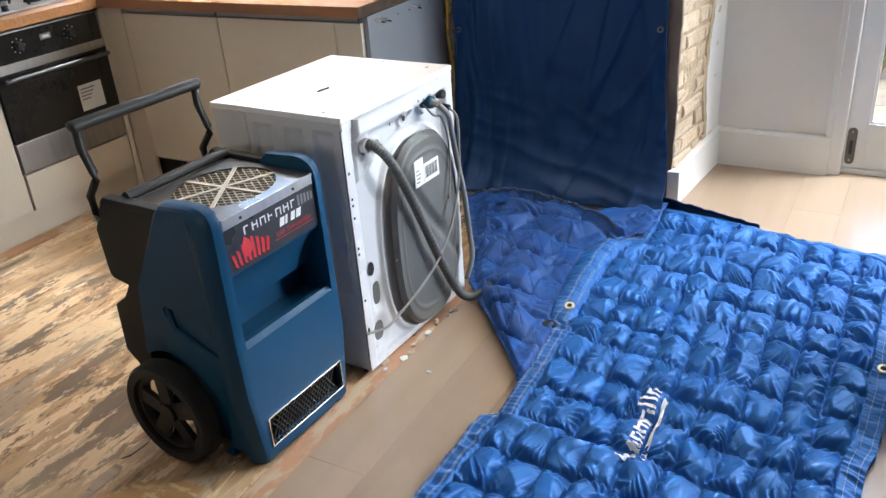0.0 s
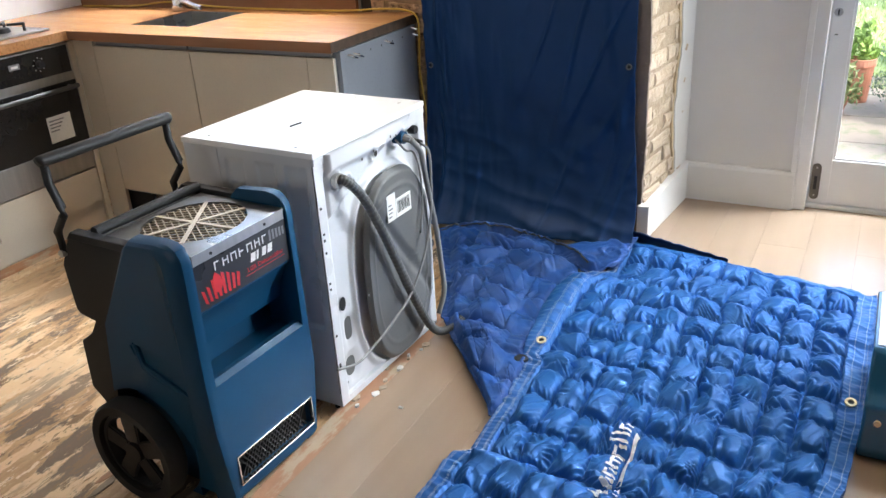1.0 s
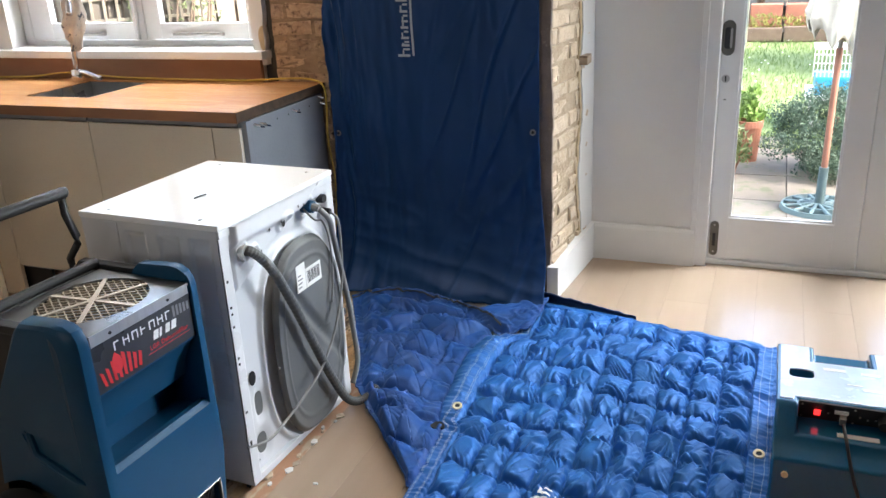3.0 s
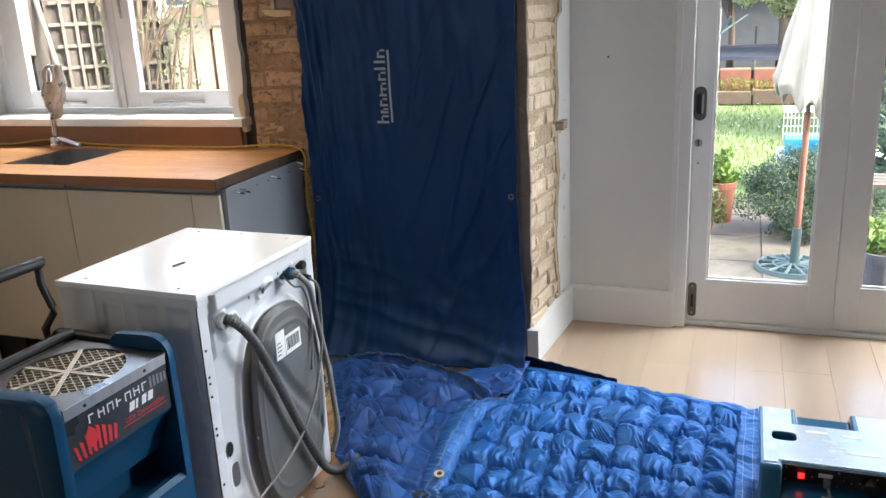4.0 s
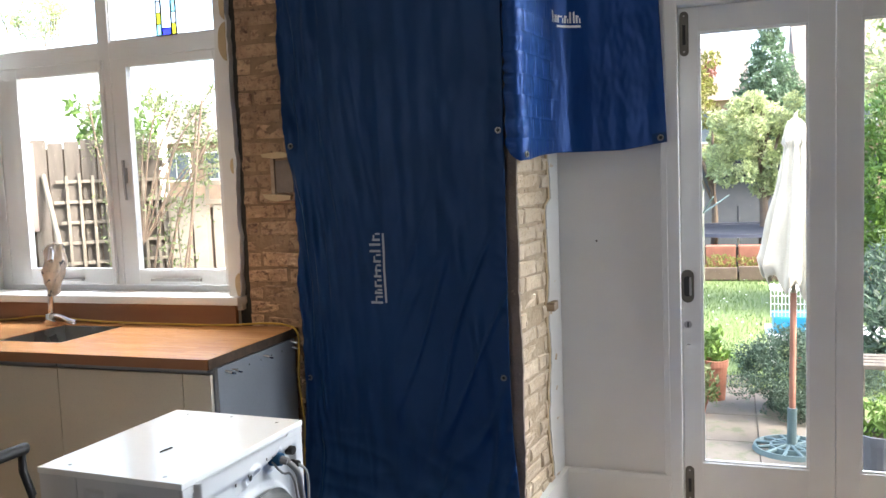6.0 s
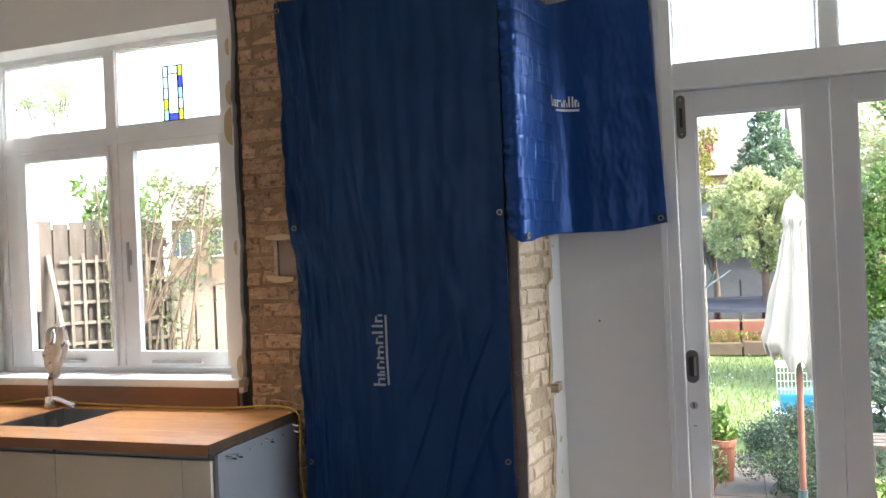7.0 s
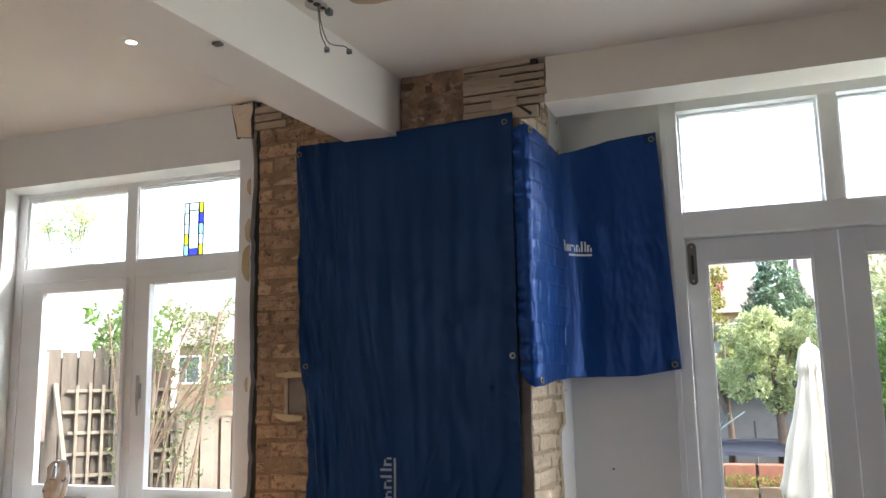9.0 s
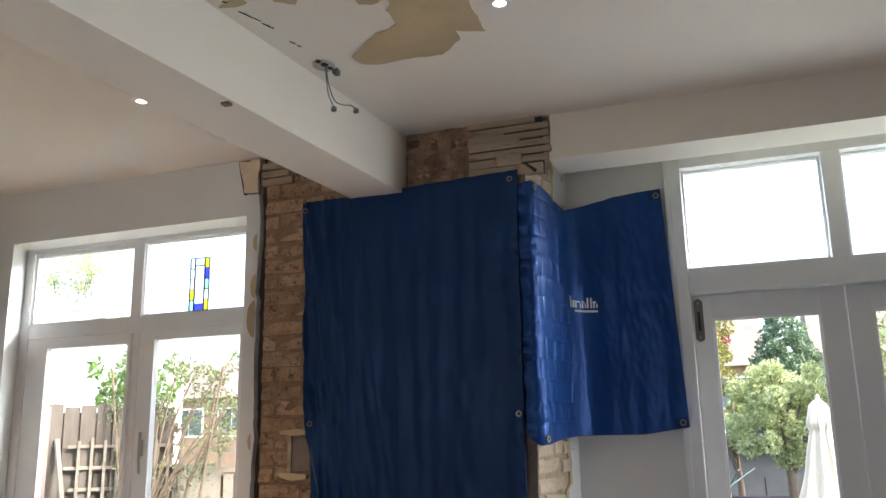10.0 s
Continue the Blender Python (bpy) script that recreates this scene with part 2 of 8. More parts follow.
# Hung mats: same nylon as the floor mat, dimmer light put into darker colours.
M_DIMBLUE = surf("dimmed_hanging_quilt", (0.0066, 0.037, 0.122), (0.0055, 0.032, 0.105), 2.5, 350, 0.43, 0.06, 0.19, dist=0.0006, spec=0.2)
M_MIDBLUE = surf("half_dimmed_hanging_quilt", (0.0062, 0.050, 0.215), (0.005, 0.042, 0.18), 2.5, 350, 0.38, 0.06, 0.35, dist=0.0006, spec=0.3)
M_STITCH = surf("pale_stitching", (0.42, 0.48, 0.62), (0.36, 0.42, 0.56), 30, 200, 0.7, 0.0)
M_BRASS = surf("brass_eyelet", (0.86, 0.76, 0.50), (0.74, 0.63, 0.38), 20, 100, 0.4, 0.05, 0.6)
M_DARKEYELET = surf("dull_metal_eyelet", (0.22, 0.22, 0.22), (0.16, 0.16, 0.16), 20, 100, 0.4, 0.05, 1.0)
M_CABLE = surf("yellow_cable", (0.62, 0.40, 0.06), (0.54, 0.34, 0.05), 10, 90, 0.45, 0.0)
M_BLACKCABLE = surf("black_cable", (0.02, 0.02, 0.02), (0.03, 0.03, 0.03), 10, 90, 0.5, 0.0)
M_CLOTH = surf("grey_beige_rag", (0.74, 0.65, 0.55), (0.50, 0.45, 0.40), 9, 160, 0.9, 0.4, dirt=(0.10, 0.11, 0.13), dirt_lo=0.56, dirt_hi=0.62)
M_IRON = surf("worn_iron", (0.17, 0.16, 0.14), (0.12, 0.11, 0.10), 12, 100, 0.45, 0.2, 0.8)
M_GLASS = glass_mat()
M_FANLIGHTBLUE = surf("glossy_blue_plastic", (0.010, 0.105, 0.215), (0.014, 0.12, 0.235), 5, 160, 0.14, 0.0, dirt=(0.02, 0.13, 0.24), dirt_lo=0.6, dirt_hi=0.85, spec=0.6, coat=0.4, rough_var=0.03)
M_FANLIGHTBLUE.node_tree.nodes["Principled BSDF"].inputs["Coat IOR"].default_value = 1.6
# Glare on the air mover's top is painted in as pale, scuffed plastic.
M_GLARETOP = surf("glare_pale_plastic", (0.56, 0.63, 0.70), (0.44, 0.55, 0.66), 7, 90, 0.25, 0.03, dirt=(0.28, 0.45, 0.60), dirt_lo=0.60, dirt_hi=0.74, spec=0.8, coat=0.6)
M_SINK = surf("satin_sink_steel", (0.56, 0.555, 0.55), (0.48, 0.475, 0.47), 5, 80, 0.30, 0.04, 1.0)


def worktop_mat():
    m, nt, lk, b = nodes_of("oak_block_worktop")
    co = nt.new("ShaderNodeTexCoord")
    br = nt.new("ShaderNodeTexBrick")
    br.inputs["Scale"].default_value = 1.0
    br.inputs["Brick Width"].default_value, br.inputs["Row Height"].default_value = 0.55, 0.042
    br.inputs["Mortar Size"].default_value = 0.0006
    br.inputs["Color1"].default_value = (0.46, 0.22, 0.088, 1)
    br.inputs["Color2"].default_value = (0.57, 0.29, 0.125, 1)
    br.inputs["Mortar"].default_value = (0.26, 0.12, 0.05, 1)
    lk.new(co.outputs["Object"], br.inputs["Vector"])
    n = noise_tex(nt, lk, 6, (1, 14, 14), 7.0)
    col = mixed(nt, lk, ramp(nt, lk, n, 0.45, 0.8), br.outputs["Color"], (0.33, 0.145, 0.055))
    lk.new(col, b.inputs["Base Color"])
    lk.new(ramp_to(nt, lk, n, 0.17, 0.30), b.inputs["Roughness"])
    bp = nt.new("ShaderNodeBump")
    bp.inputs["Strength"].default_value, bp.inputs["Distance"].default_value = 0.1, 0.001
    lk.new(n, bp.inputs["Height"])
    lk.new(bp.outputs["Normal"], b.inputs["Normal"])
    return m


M_WORKTOP = worktop_mat()
M_ENDGRAIN = surf("oak_end_grain", (0.10, 0.06, 0.035), (0.05, 0.032, 0.02), 25, 90, 0.8, 0.3)
M_UPSTAND = surf("brown_timber_upstand", (0.28, 0.13, 0.06), (0.22, 0.10, 0.045), 3, 25, 0.5, 0.2, stretch=(0.6, 4, 4))


# ---- building helpers ----
def bent(ob):
    """World pose of an object from its parents."""
    up = bent(ob.parent) if ob.parent else Matrix()
    return up @ ob.matrix_parent_inverse @ ob.matrix_basis


def thing(name, m, label, category, group="", kind=""):
    ob = new(name)
    ob.empty_display_size = 0.1
    ob.matrix_basis = m if isinstance(m, Matrix) else Matrix.Translation(m)
    return tagged(ob, label, category, group, kind)


def mesh_of(name, bm, material, smooth=False):
    me = bpy.data.meshes.new(name)
    bm.to_mesh(me)
    bm.free()
    mats = material if isinstance(material, (list, tuple)) else [material]
    for x in mats:
        me.materials.append(x)
    if smooth:
        for p in me.polygons:
            p.use_smooth = True
    return me


def part(name, bm, material, parent, label="", local=False, smooth=False):
    """One mesh under a thing or a part; its points are in the world, or, if local, in the parent's space."""
    ob = new(name, mesh_of(name, bm, material, smooth))
    ob.parent = parent
    if not local:
        ob.matrix_parent_inverse = bent(parent).inverted()
    if label:
        ob["label"] = label
    return ob


def solo(name, bm, material, label="", category="", kind="", group="", smooth=False):
    ob = new(name, mesh_of(name, bm, material, smooth))
    return tagged(ob, label, category, group, kind)


def box(bm, x0, x1, y0, y1, z0, z1, bevel=0.0, mat=0):
    v = [bm.verts.new((x, y, z)) for z in (z0, z1) for y in (y0, y1) for x in (x0, x1)]
    faces = [bm.faces.new([v[i] for i in q]) for q in ((0, 2, 3, 1), (4, 5, 7, 6), (0, 1, 5, 4), (2, 6, 7, 3), (0, 4, 6, 2), (1, 3, 7, 5))]
    for f in faces:
        f.material_index = mat
    if bevel:
        edges = {e for f in faces for e in f.edges}
        bmesh.ops.bevel(bm, geom=list(edges), offset=bevel, segments=2, affect="EDGES", profile=0.7)
    return v


def boxed(x0, x1, y0, y1, z0, z1, bevel=0.0):
    bm = bmesh.new()
    box(bm, x0, x1, y0, y1, z0, z1, bevel)
    return bm


def prism(outline, axis, a, b, bevel=0.0):
    """An outline of (p, q) pairs drawn out along an axis from a to b."""
    bm = bmesh.new()
    put = {"x": lambda p, q, w: (w, p, q), "y": lambda p, q, w: (p, w, q), "z": lambda p, q, w: (p, q, w)}[axis]
    lo = [bm.verts.new(put(p, q, a)) for p, q in outline]
    hi = [bm.verts.new(put(p, q, b)) for p, q in outline]
    bm.faces.new(lo)
    bm.faces.new(hi[::-1])
    n = len(outline)
    for i in range(n):
        bm.faces.new((lo[i], hi[i], hi[(i + 1) % n], lo[(i + 1) % n]))
    bmesh.ops.recalc_face_normals(bm, faces=bm.faces)
    if bevel:
        bmesh.ops.bevel(bm, geom=list(bm.edges), offset=bevel, segments=2, affect="EDGES", profile=0.7)
    return bm


def rod(bm, p, q, r, r2=None, seg=14):
    """A round bar from p to q."""
    p, q = Vector(p), Vector(q)
    d = q - p
    m = Matrix.Translation((p + q) / 2) @ d.to_track_quat("Z", "Y").to_matrix().to_4x4()
    bmesh.ops.create_cone(bm, cap_ends=True, segments=seg, radius1=r, radius2=r if r2 is None else r2, depth=d.length, matrix=m)
    return bm


def smoothed(points, steps=8):
    """Points of a smooth line through the given ones."""
    pts = [Vector(p) for p in points]
    pts = [2 * pts[0] - pts[1]] + pts + [2 * pts[-1] - pts[-2]]
    out = []
    for i in range(1, len(pts) - 2):
        a, b, c, d = pts[i - 1 : i + 3]
        for k in range(steps):
            t = k / steps
            out.append(0.5 * ((2 * b) + (c - a) * t + (2 * a - 5 * b + 4 * c - d) * t * t + (3 * b - a - 3 * c + d) * t ** 3))
    return out + [pts[-2]]


def tube(points, r, seg=10, steps=8, ribs=0.0, soft=True):
    """A pipe along a line; ribs gives a corrugated hose."""
    line = smoothed(points, steps) if soft else [Vector(p) for p in points]
    bm = bmesh.new()
    rings, up = [], Vector((0.13, 0.27, 0.95))
    for i, p in enumerate(line):
        d = (line[min(i + 1, len(line) - 1)] - line[max(i - 1, 0)]).normalized()
        a = d.cross(up)
        a = a.normalized() if a.length > 1e-4 else d.orthogonal().normalized()
        b = d.cross(a)
        rr = r + (ribs if i % 2 else 0.0)
        rings.append([bm.verts.new(p + rr * (math.cos(2 * math.pi * k / seg) * a + math.sin(2 * math.pi * k / seg) * b)) for k in range(seg)])
    for u, v in zip(rings, rings[1:]):
        for k in range(seg):
            bm.faces.new((u[k], u[(k + 1) % seg], v[(k + 1) % seg], v[k]))
    bm.faces.new(rings[0][::-1])
    bm.faces.new(rings[-1])
    bmesh.ops.recalc_face_normals(bm, faces=bm.faces)
    return bm


def sheet(fn, nu, nv, thick=0.0):
    """A surface from fn(u, v), u and v from 0 to 1, with a back side where thick is given."""
    verts = [tuple(fn(i / nu, j / nv)) for j in range(nv + 1) for i in range(nu + 1)]
    faces = [(j * (nu + 1) + i, j * (nu + 1) + i + 1, (j + 1) * (nu + 1) + i + 1, (j + 1) * (nu + 1) + i) for j in range(nv) for i in range(nu)]
    me = bpy.data.meshes.new("sheet")
    me.from_pydata(verts, [], faces)
    bm = bmesh.new()
    bm.from_mesh(me)
    bpy.data.meshes.remove(me)
    if thick:
        bmesh.ops.recalc_face_normals(bm, faces=bm.faces)
        bmesh.ops.solidify(bm, geom=list(bm.faces), thickness=thick)
    return bm


def disc_ring(bm, centre, normal, r_out, r_in, h, seg=20):
    """A flat ring standing h proud of its support."""
    m = Matrix.Translation(centre) @ Vector(normal).to_track_quat("Z", "Y").to_matrix().to_4x4()
    loops = []
    for r, z in ((r_out, 0), (r_out * 0.96, h), (r_in * 1.06, h), (r_in, 0)):
        loops.append([bm.verts.new(m @ Vector((r * math.cos(2 * math.pi * k / seg), r * math.sin(2 * math.pi * k / seg), z))) for k in range(seg)])
    for a, b in zip(loops, loops[1:]):
        for k in range(seg):
            bm.faces.new((a[k], a[(k + 1) % seg], b[(k + 1) % seg], b[k]))
    return bm


def words(name, text, size, m, material, parent, squeeze=1.0):
    """Lettering as a mesh under a thing, at the local pose m."""
    cu = bpy.data.curves.new(name, "FONT")
    cu.body, cu.size, cu.extrude = text, size, 0.0004
    cu.align_x, cu.align_y = "CENTER", "CENTER"
    ob = bpy.data.objects.new(name, cu)
    me = bpy.data.meshes.new_from_object(ob)
    bpy.data.objects.remove(ob)
    me.transform(m @ Matrix.Diagonal((squeeze, 1, 1, 1)))
    me.materials.append(material)
    made = new(name, me)
    made.parent = parent
    return made


# ---- structure ----
WY = 3.588          # face of the wall that holds the kitchen window
CEIL = 3.12


def ragged(z0, z1, step, y, amp, seed):
    """An uneven broken edge: (offset, height) pairs going up."""
    out, z, k = [], z0, 0
    while z < z1:
        out.append((y + amp * noise.noise((seed, z * 3.1, 0.0)) + 0.45 * amp * noise.noise((seed, z * 17.0, 4.0)), z))
        z += step
    out.append((out[-1][0], z1))
    return out


# floors
sub = solo("floor_kitchen", boxed(-3.9, -0.84, -2.1, 3.6, -0.3, -0.034), M_GROUT, "bare old timber subfloor with glue residue and dark stains", "floor", "structure")
floor = solo("floor_laminate", boxed(-0.84, 3.0, -2.1, 4.3, -0.3, -0.012), M_GROUT, "pale oak laminate floor, dusty and worn", "floor", "structure")

bm = prism([(-3.9, WY), (-3.337, WY), (-3.425, 3.79), (-3.425, 3.83), (-3.9, 3.83)], "z", -0.3, 3.3)
for z0, z1 in ((-0.3, 1.057), (2.825, 3.3)):
    box(bm, -3.337, -1.815, WY, 3.83, z0, z1)
    box(bm, -3.425, -3.337, WY + 0.004, 3.83, z0 + 0.002, z1 - 0.002)
box(bm, -1.815, -1.78, WY, 3.83, -0.3, 1.03)
solo("wall_north", bm, M_WALL, "white painted plaster wall round the kitchen window", "wall", "structure")

# plaster left standing between the window and the stripped bricks
edge = ragged(1.03, 3.12, 0.035, -1.744, 0.022, 2.0)
bm = prism([(-1.815, 1.03)] + edge + [(-1.815, 3.12)], "y", WY - 0.006, 3.83)
solo("wall_plaster_edge", bm, M_WALL, "broken edge of white plaster beside stripped bricks", "wall", "structure")

pier = solo("wall_brick_pier", boxed(-1.712, -0.39, WY + 0.0145, 4.13, -0.3, 3.3), M_MORTAR, "stripped yellow brick pier with crumbling lime mortar", "wall", "structure")
bm = boxed(-0.39, 0.165, 4.13, 4.4, -0.3, 3.3)
solo("wall_return", bm, M_WALL, "white painted return wall beside the garden doors", "wall", "structure")
solo("wall_pier_gap", boxed(-1.78, -1.712, WY + 0.03, 4.13, -0.3, 3.3), M_GROUT, "dark gap between the window plaster and the bricks", "wall", "structure")
edge = ragged(0.13, 3.12, 0.03, 3.955, 0.05, 5.0)
bm = prism([(4.132, 0.13)] + [(y - (0.06 if 1.75 > z > 1.5 else 0.0) * -1.0, z) for y, z in edge] + [(4.132, 3.12)], "x", -0.389, -0.333)
for v in bm.verts:
    if v.co.x > -0.36:
        v.co.x = -0.378 + 0.118 * (v.co.y - 3.594)
# A thinner, wider layer leaves a brown band along the broken edge.
bm2 = prism([(4.131, 0.14)] + [(y - 0.02 - 0.016 * abs(noise.noise((z * 9, 3, 2))) + (0.06 if 1.75 > z > 1.5 else 0.0), z) for y, z in edge] + [(4.131, 3.11)], "x", -0.388, -0.34)
for v in bm2.verts:
    if v.co.x > -0.36:
        v.co.x = -0.383 + 0.118 * (v.co.y - 3.594)
solo("wall_pier_brown_band", bm2, M_BARE, "brown band showing along the broken plaster", "wall", "structure")
solo("wall_pier_plaster", bm, M_WALL, "white plaster on the pier's side with a ragged broken edge", "wall", "structure")

solo("wall_west", boxed(-3.9, -3.65, -2.1, WY, -0.3, 3.3), M_WALL, "white painted kitchen side wall", "wall", "structure")
# Unseen walls close the room; their dark colour lowers the fill light.
solo("wall_south", boxed(-3.9, 3.0, -2.35, -2.1, -0.3, 3.3), M_UNSEENWALL, "unseen closing wall, taupe to cut bounced light", "wall", "structure")
solo("wall_east", boxed(2.75, 3.0, -2.1, 4.4, -0.3, 3.3), M_UNSEENWALL, "unseen closing wall, taupe to cut bounced light", "wall", "structure")
solo("wall_door_side", boxed(1.665, 2.75, 4.13, 4.4, -0.3, 3.3), M_WALL, "white painted wall beside the garden doors", "wall", "structure")
solo("wall_over_doors", boxed(0.165, 1.665, 4.13, 4.4, 3.045, 3.3), M_WALL, "white painted wall over the garden doors", "wall", "structure")


def blob(bm, cx, cy, z, rx, ry, seed, mat, n=44):
    """A flake-edged patch lying just under the ceiling."""
    ring = []
    for k in range(n):
        a = 2 * math.pi * k / n
        r = 1 + 0.34 * noise.noise((math.cos(a) * 1.3 + seed, math.sin(a) * 1.3, seed)) + 0.12 * noise.noise((math.cos(a) * 5 + seed, math.sin(a) * 5, 1.0))
        ring.append((cx + rx * r * math.cos(a), cy + ry * r * math.sin(a)))
    lo = [bm.verts.new((x, y, z)) for x, y in ring]
    hi = [bm.verts.new((x, y, z + 0.02)) for x, y in ring]
    f = bm.faces.new(lo[::-1])
    f.material_index = mat
    for k in range(n):
        bm.faces.new((lo[k], lo[(k + 1) % n], hi[(k + 1) % n], hi[k])).material_index = mat


def flake(bm, corners, z, rough, mat):
    """A patch with the given corners and a chipped outline, just under the ceiling."""
    ring = []
    for k, (x0, y0) in enumerate(corners):
        x1, y1 = corners[(k + 1) % len(corners)]
        steps = 6 if rough else 1
        for i in range(steps):
            x, y = x0 + (x1 - x0) * i / steps, y0 + (y1 - y0) * i / steps
            ring.append((x + rough * noise.noise((x * 24, y * 24, 1.5)), y + rough * noise.noise((x * 24, y * 24, 8.5))))
    if sum(a[0] * b[1] - b[0] * a[1] for a, b in zip(ring, ring[1:] + ring[:1])) < 0:
        ring.reverse()
    n = len(ring)
    lo = [bm.verts.new((x, y, z)) for x, y in ring]
    hi = [bm.verts.new((x, y, z + 0.02)) for x, y in ring]
    bm.faces.new(lo[::-1]).material_index = mat
    for k in range(n):
        bm.faces.new((lo[k], lo[(k + 1) % n], hi[(k + 1) % n], hi[k])).material_index = mat


bm = boxed(-3.9, 3.0, -2.35, 4.4, CEIL, 3.3)
flake(bm, [(-0.50, 2.36), (-0.55, 2.46), (-0.562, 2.563), (-0.685, 2.621), (-0.813, 2.735), (-0.815, 2.79), (-0.757, 2.822), (-0.586, 2.83), (-0.496, 2.845), (-0.397, 2.753), (-0.388, 2.687), (-0.293, 2.726), (-0.284, 2.562), (-0.26, 2.36)], CEIL - 0.003, 0.012, 1)
blob(bm, -0.82, 2.255, CEIL - 0.003, 0.045, 0.05, 6.1, 1)
blob(bm, -0.57, 2.36, CEIL - 0.004, 0.05, 0.045, 2.9, 1)
blob(bm, -1.0, 2.235, CEIL - 0.003, 0.05, 0.016, 4.4, 1)
for k, (xa, ya, xb, yb) in enumerate(((-1.025, 2.21, -1.005, 2.25), (-1.013, 2.285, -0.996, 2.335), (-0.996, 2.335, -0.982, 2.37), (-0.985, 2.385, -0.968, 2.43), (-0.966, 2.535, -0.958, 2.56), (-0.957, 2.572, -0.95, 2.59))):
    width = (0.008, 0.006, 0.003, 0.006, 0.006, 0.006)[k]
    line = [(xa + (xb - xa) * i / 8 + 0.004 * noise.noise((k, i * 0.8, 0)), ya + (yb - ya) * i / 8) for i in range(9)]
    flake(bm, [(x - width * (0.4 + 0.6 * abs(noise.noise((k, i * 0.9, 4)))), y) for i, (x, y) in enumerate(line)] + [(x + width * (0.3 + abs(noise.noise((k, i * 0.9, 7)))), y) for i, (x, y) in reversed(list(enumerate(line)))], CEIL - 0.002, 0.0, 2)
solo("ceiling", bm, [M_CEIL, M_BARE, M_GROUT], "white painted ceiling with peeling tan patches", "ceiling", "structure")

bm = prism([(-0.955, WY + 0.03), (-1.44, -2.1), (-1.71, -2.1), (-1.215, WY + 0.03)], "z", 2.832, CEIL + 0.02, 0.004)
solo("ceiling_beam", bm, M_CEIL, "boxed white plaster ceiling beam resting on the brick pier", "beam", "structure")
edge = [(x, z) for x, z in ragged(2.91, 3.12, 0.02, -0.272, 0.03, 8.0)]
bm = prism([(2.75, 2.91)] + edge + [(2.75, 3.12)], "y", WY, 3.81)
solo("door_bulkhead", bm, M_CEIL, "white plastered beam casing over the garden doors, broken at its end", "beam", "structure")

# skirting
bm = prism([(-0.396, 3.556), (-0.347, 3.562), (-0.298, 4.1), (-0.298, 4.13), (-0.396, 4.13)], "z", 0.0, 0.15)
for v in bm.verts:
    if v.co.z > 0.1:
        v.co.z += 0.035 * max(0.0, (v.co.y - 3.56) / 0.55)
solo("baseboard_pier", bm, M_TRIM, "tall white painted skirting round the pier", "skirting", "structure")
bm = prism([(4.13, 0.0), (4.105, 0.0), (4.105, 0.168), (4.109, 0.178), (4.113, 0.184), (4.13, 0.186)], "x", -0.298, 0.186)
solo("baseboard_return", bm, M_TRIM, "tall white painted skirting with a moulded top", "skirting", "structure")

# lath and timber exposed over the pier
lath = thing("lath_patch", (-0.45, 3.6, 3.02), "exposed old timber lath where plaster has fallen", "lath", kind="structure")
part("backing", boxed(-0.645, -0.30, 3.588, 3.62, 2.86, 3.12), M_GROUT, lath)
rl = random.Random(4)
for k in range(6):
    z = 2.905 + 0.0365 * k
    x = -0.64
    while x < -0.29:
        x1 = min(x + rl.uniform(0.09, 0.26), -0.268 + 0.022 * noise.noise((k * 1.7, 2.2, 0)) - (0.05 if k == 5 else 0))
        if x1 - x < 0.02:
            break
        low, high = (0.0 if rl.random() < 0.12 else 0.0085), 0.0362
        part("lath", prism([(x, z + low), (x1 - 0.002, z + low), (x1, z + 0.018), (x1 - 0.003, z + high), (x, z + high)], "y", 3.574 + 0.004 * rl.random(), 3.59), M_LATH, lath)
        x = x1
part("timber_plate", boxed(-0.645, -0.42, 3.578, 3.60, 2.862, 2.903, 0.004), M_LATH, lath)
part("timber_plate", boxed(-0.418, -0.300, 3.575, 3.60, 2.854, 2.903, 0.004), M_LATH, lath)
part("dark_hole", prism([(-0.385, 2.902), (-0.372, 2.904), (-0.325, 2.868), (-0.332, 2.855)], "y", 3.566, 3.572), M_GROUT, lath)
soot = sheet(lambda u, v: (-0.945 + 0.31 * u, 3.584 - 0.016 * noise.noise((u * 5, v * 4, 3)) - 0.010 * abs(noise.noise((u * 13, v * 11, 6))), 2.80 + 0.32 * v), 50, 50)
solo("wall_soot_patch", soot, M_SOOTFACE, "soot-blackened bricks smeared with old mortar over the pier", "wall", "structure", smooth=True)
lath2 = thing("lath_patch", (-1.68, 3.6, 3.05), "short exposed lath ends under the ceiling", "lath", kind="structure")
for k in range(3):
    z = 2.965 + 0.042 * k
    part("lath", boxed(-1.735, -1.56 - 0.02 * k, 3.582, 3.605, z, z + 0.033, 0.003), M_LATH, lath2)
solo("flap_gap", prism([(-1.742, 2.925), (-1.738, 3.117), (-1.80, 3.115), (-1.872, 3.113), (-1.868, 3.08), (-1.836, 2.932)], "y", WY - 0.006, WY - 0.003), M_GROUT, "dark crack round loose plaster by the ceiling", "crack", "structure")
edge = [(-1.746, 2.93), (-1.752, 3.02), (-1.741, 3.06), (-1.745, 3.108), (-1.80, 3.103), (-1.864, 3.108), (-1.858, 3.075), (-1.834, 2.99), (-1.828, 2.938), (-1.79, 2.935)]
solo("loose_plaster", prism(edge, "y", WY - 0.016, WY - 0.0065, 0.002), M_FLAP, "loose flap of bare plaster hanging by the ceiling", "plaster", "structure")
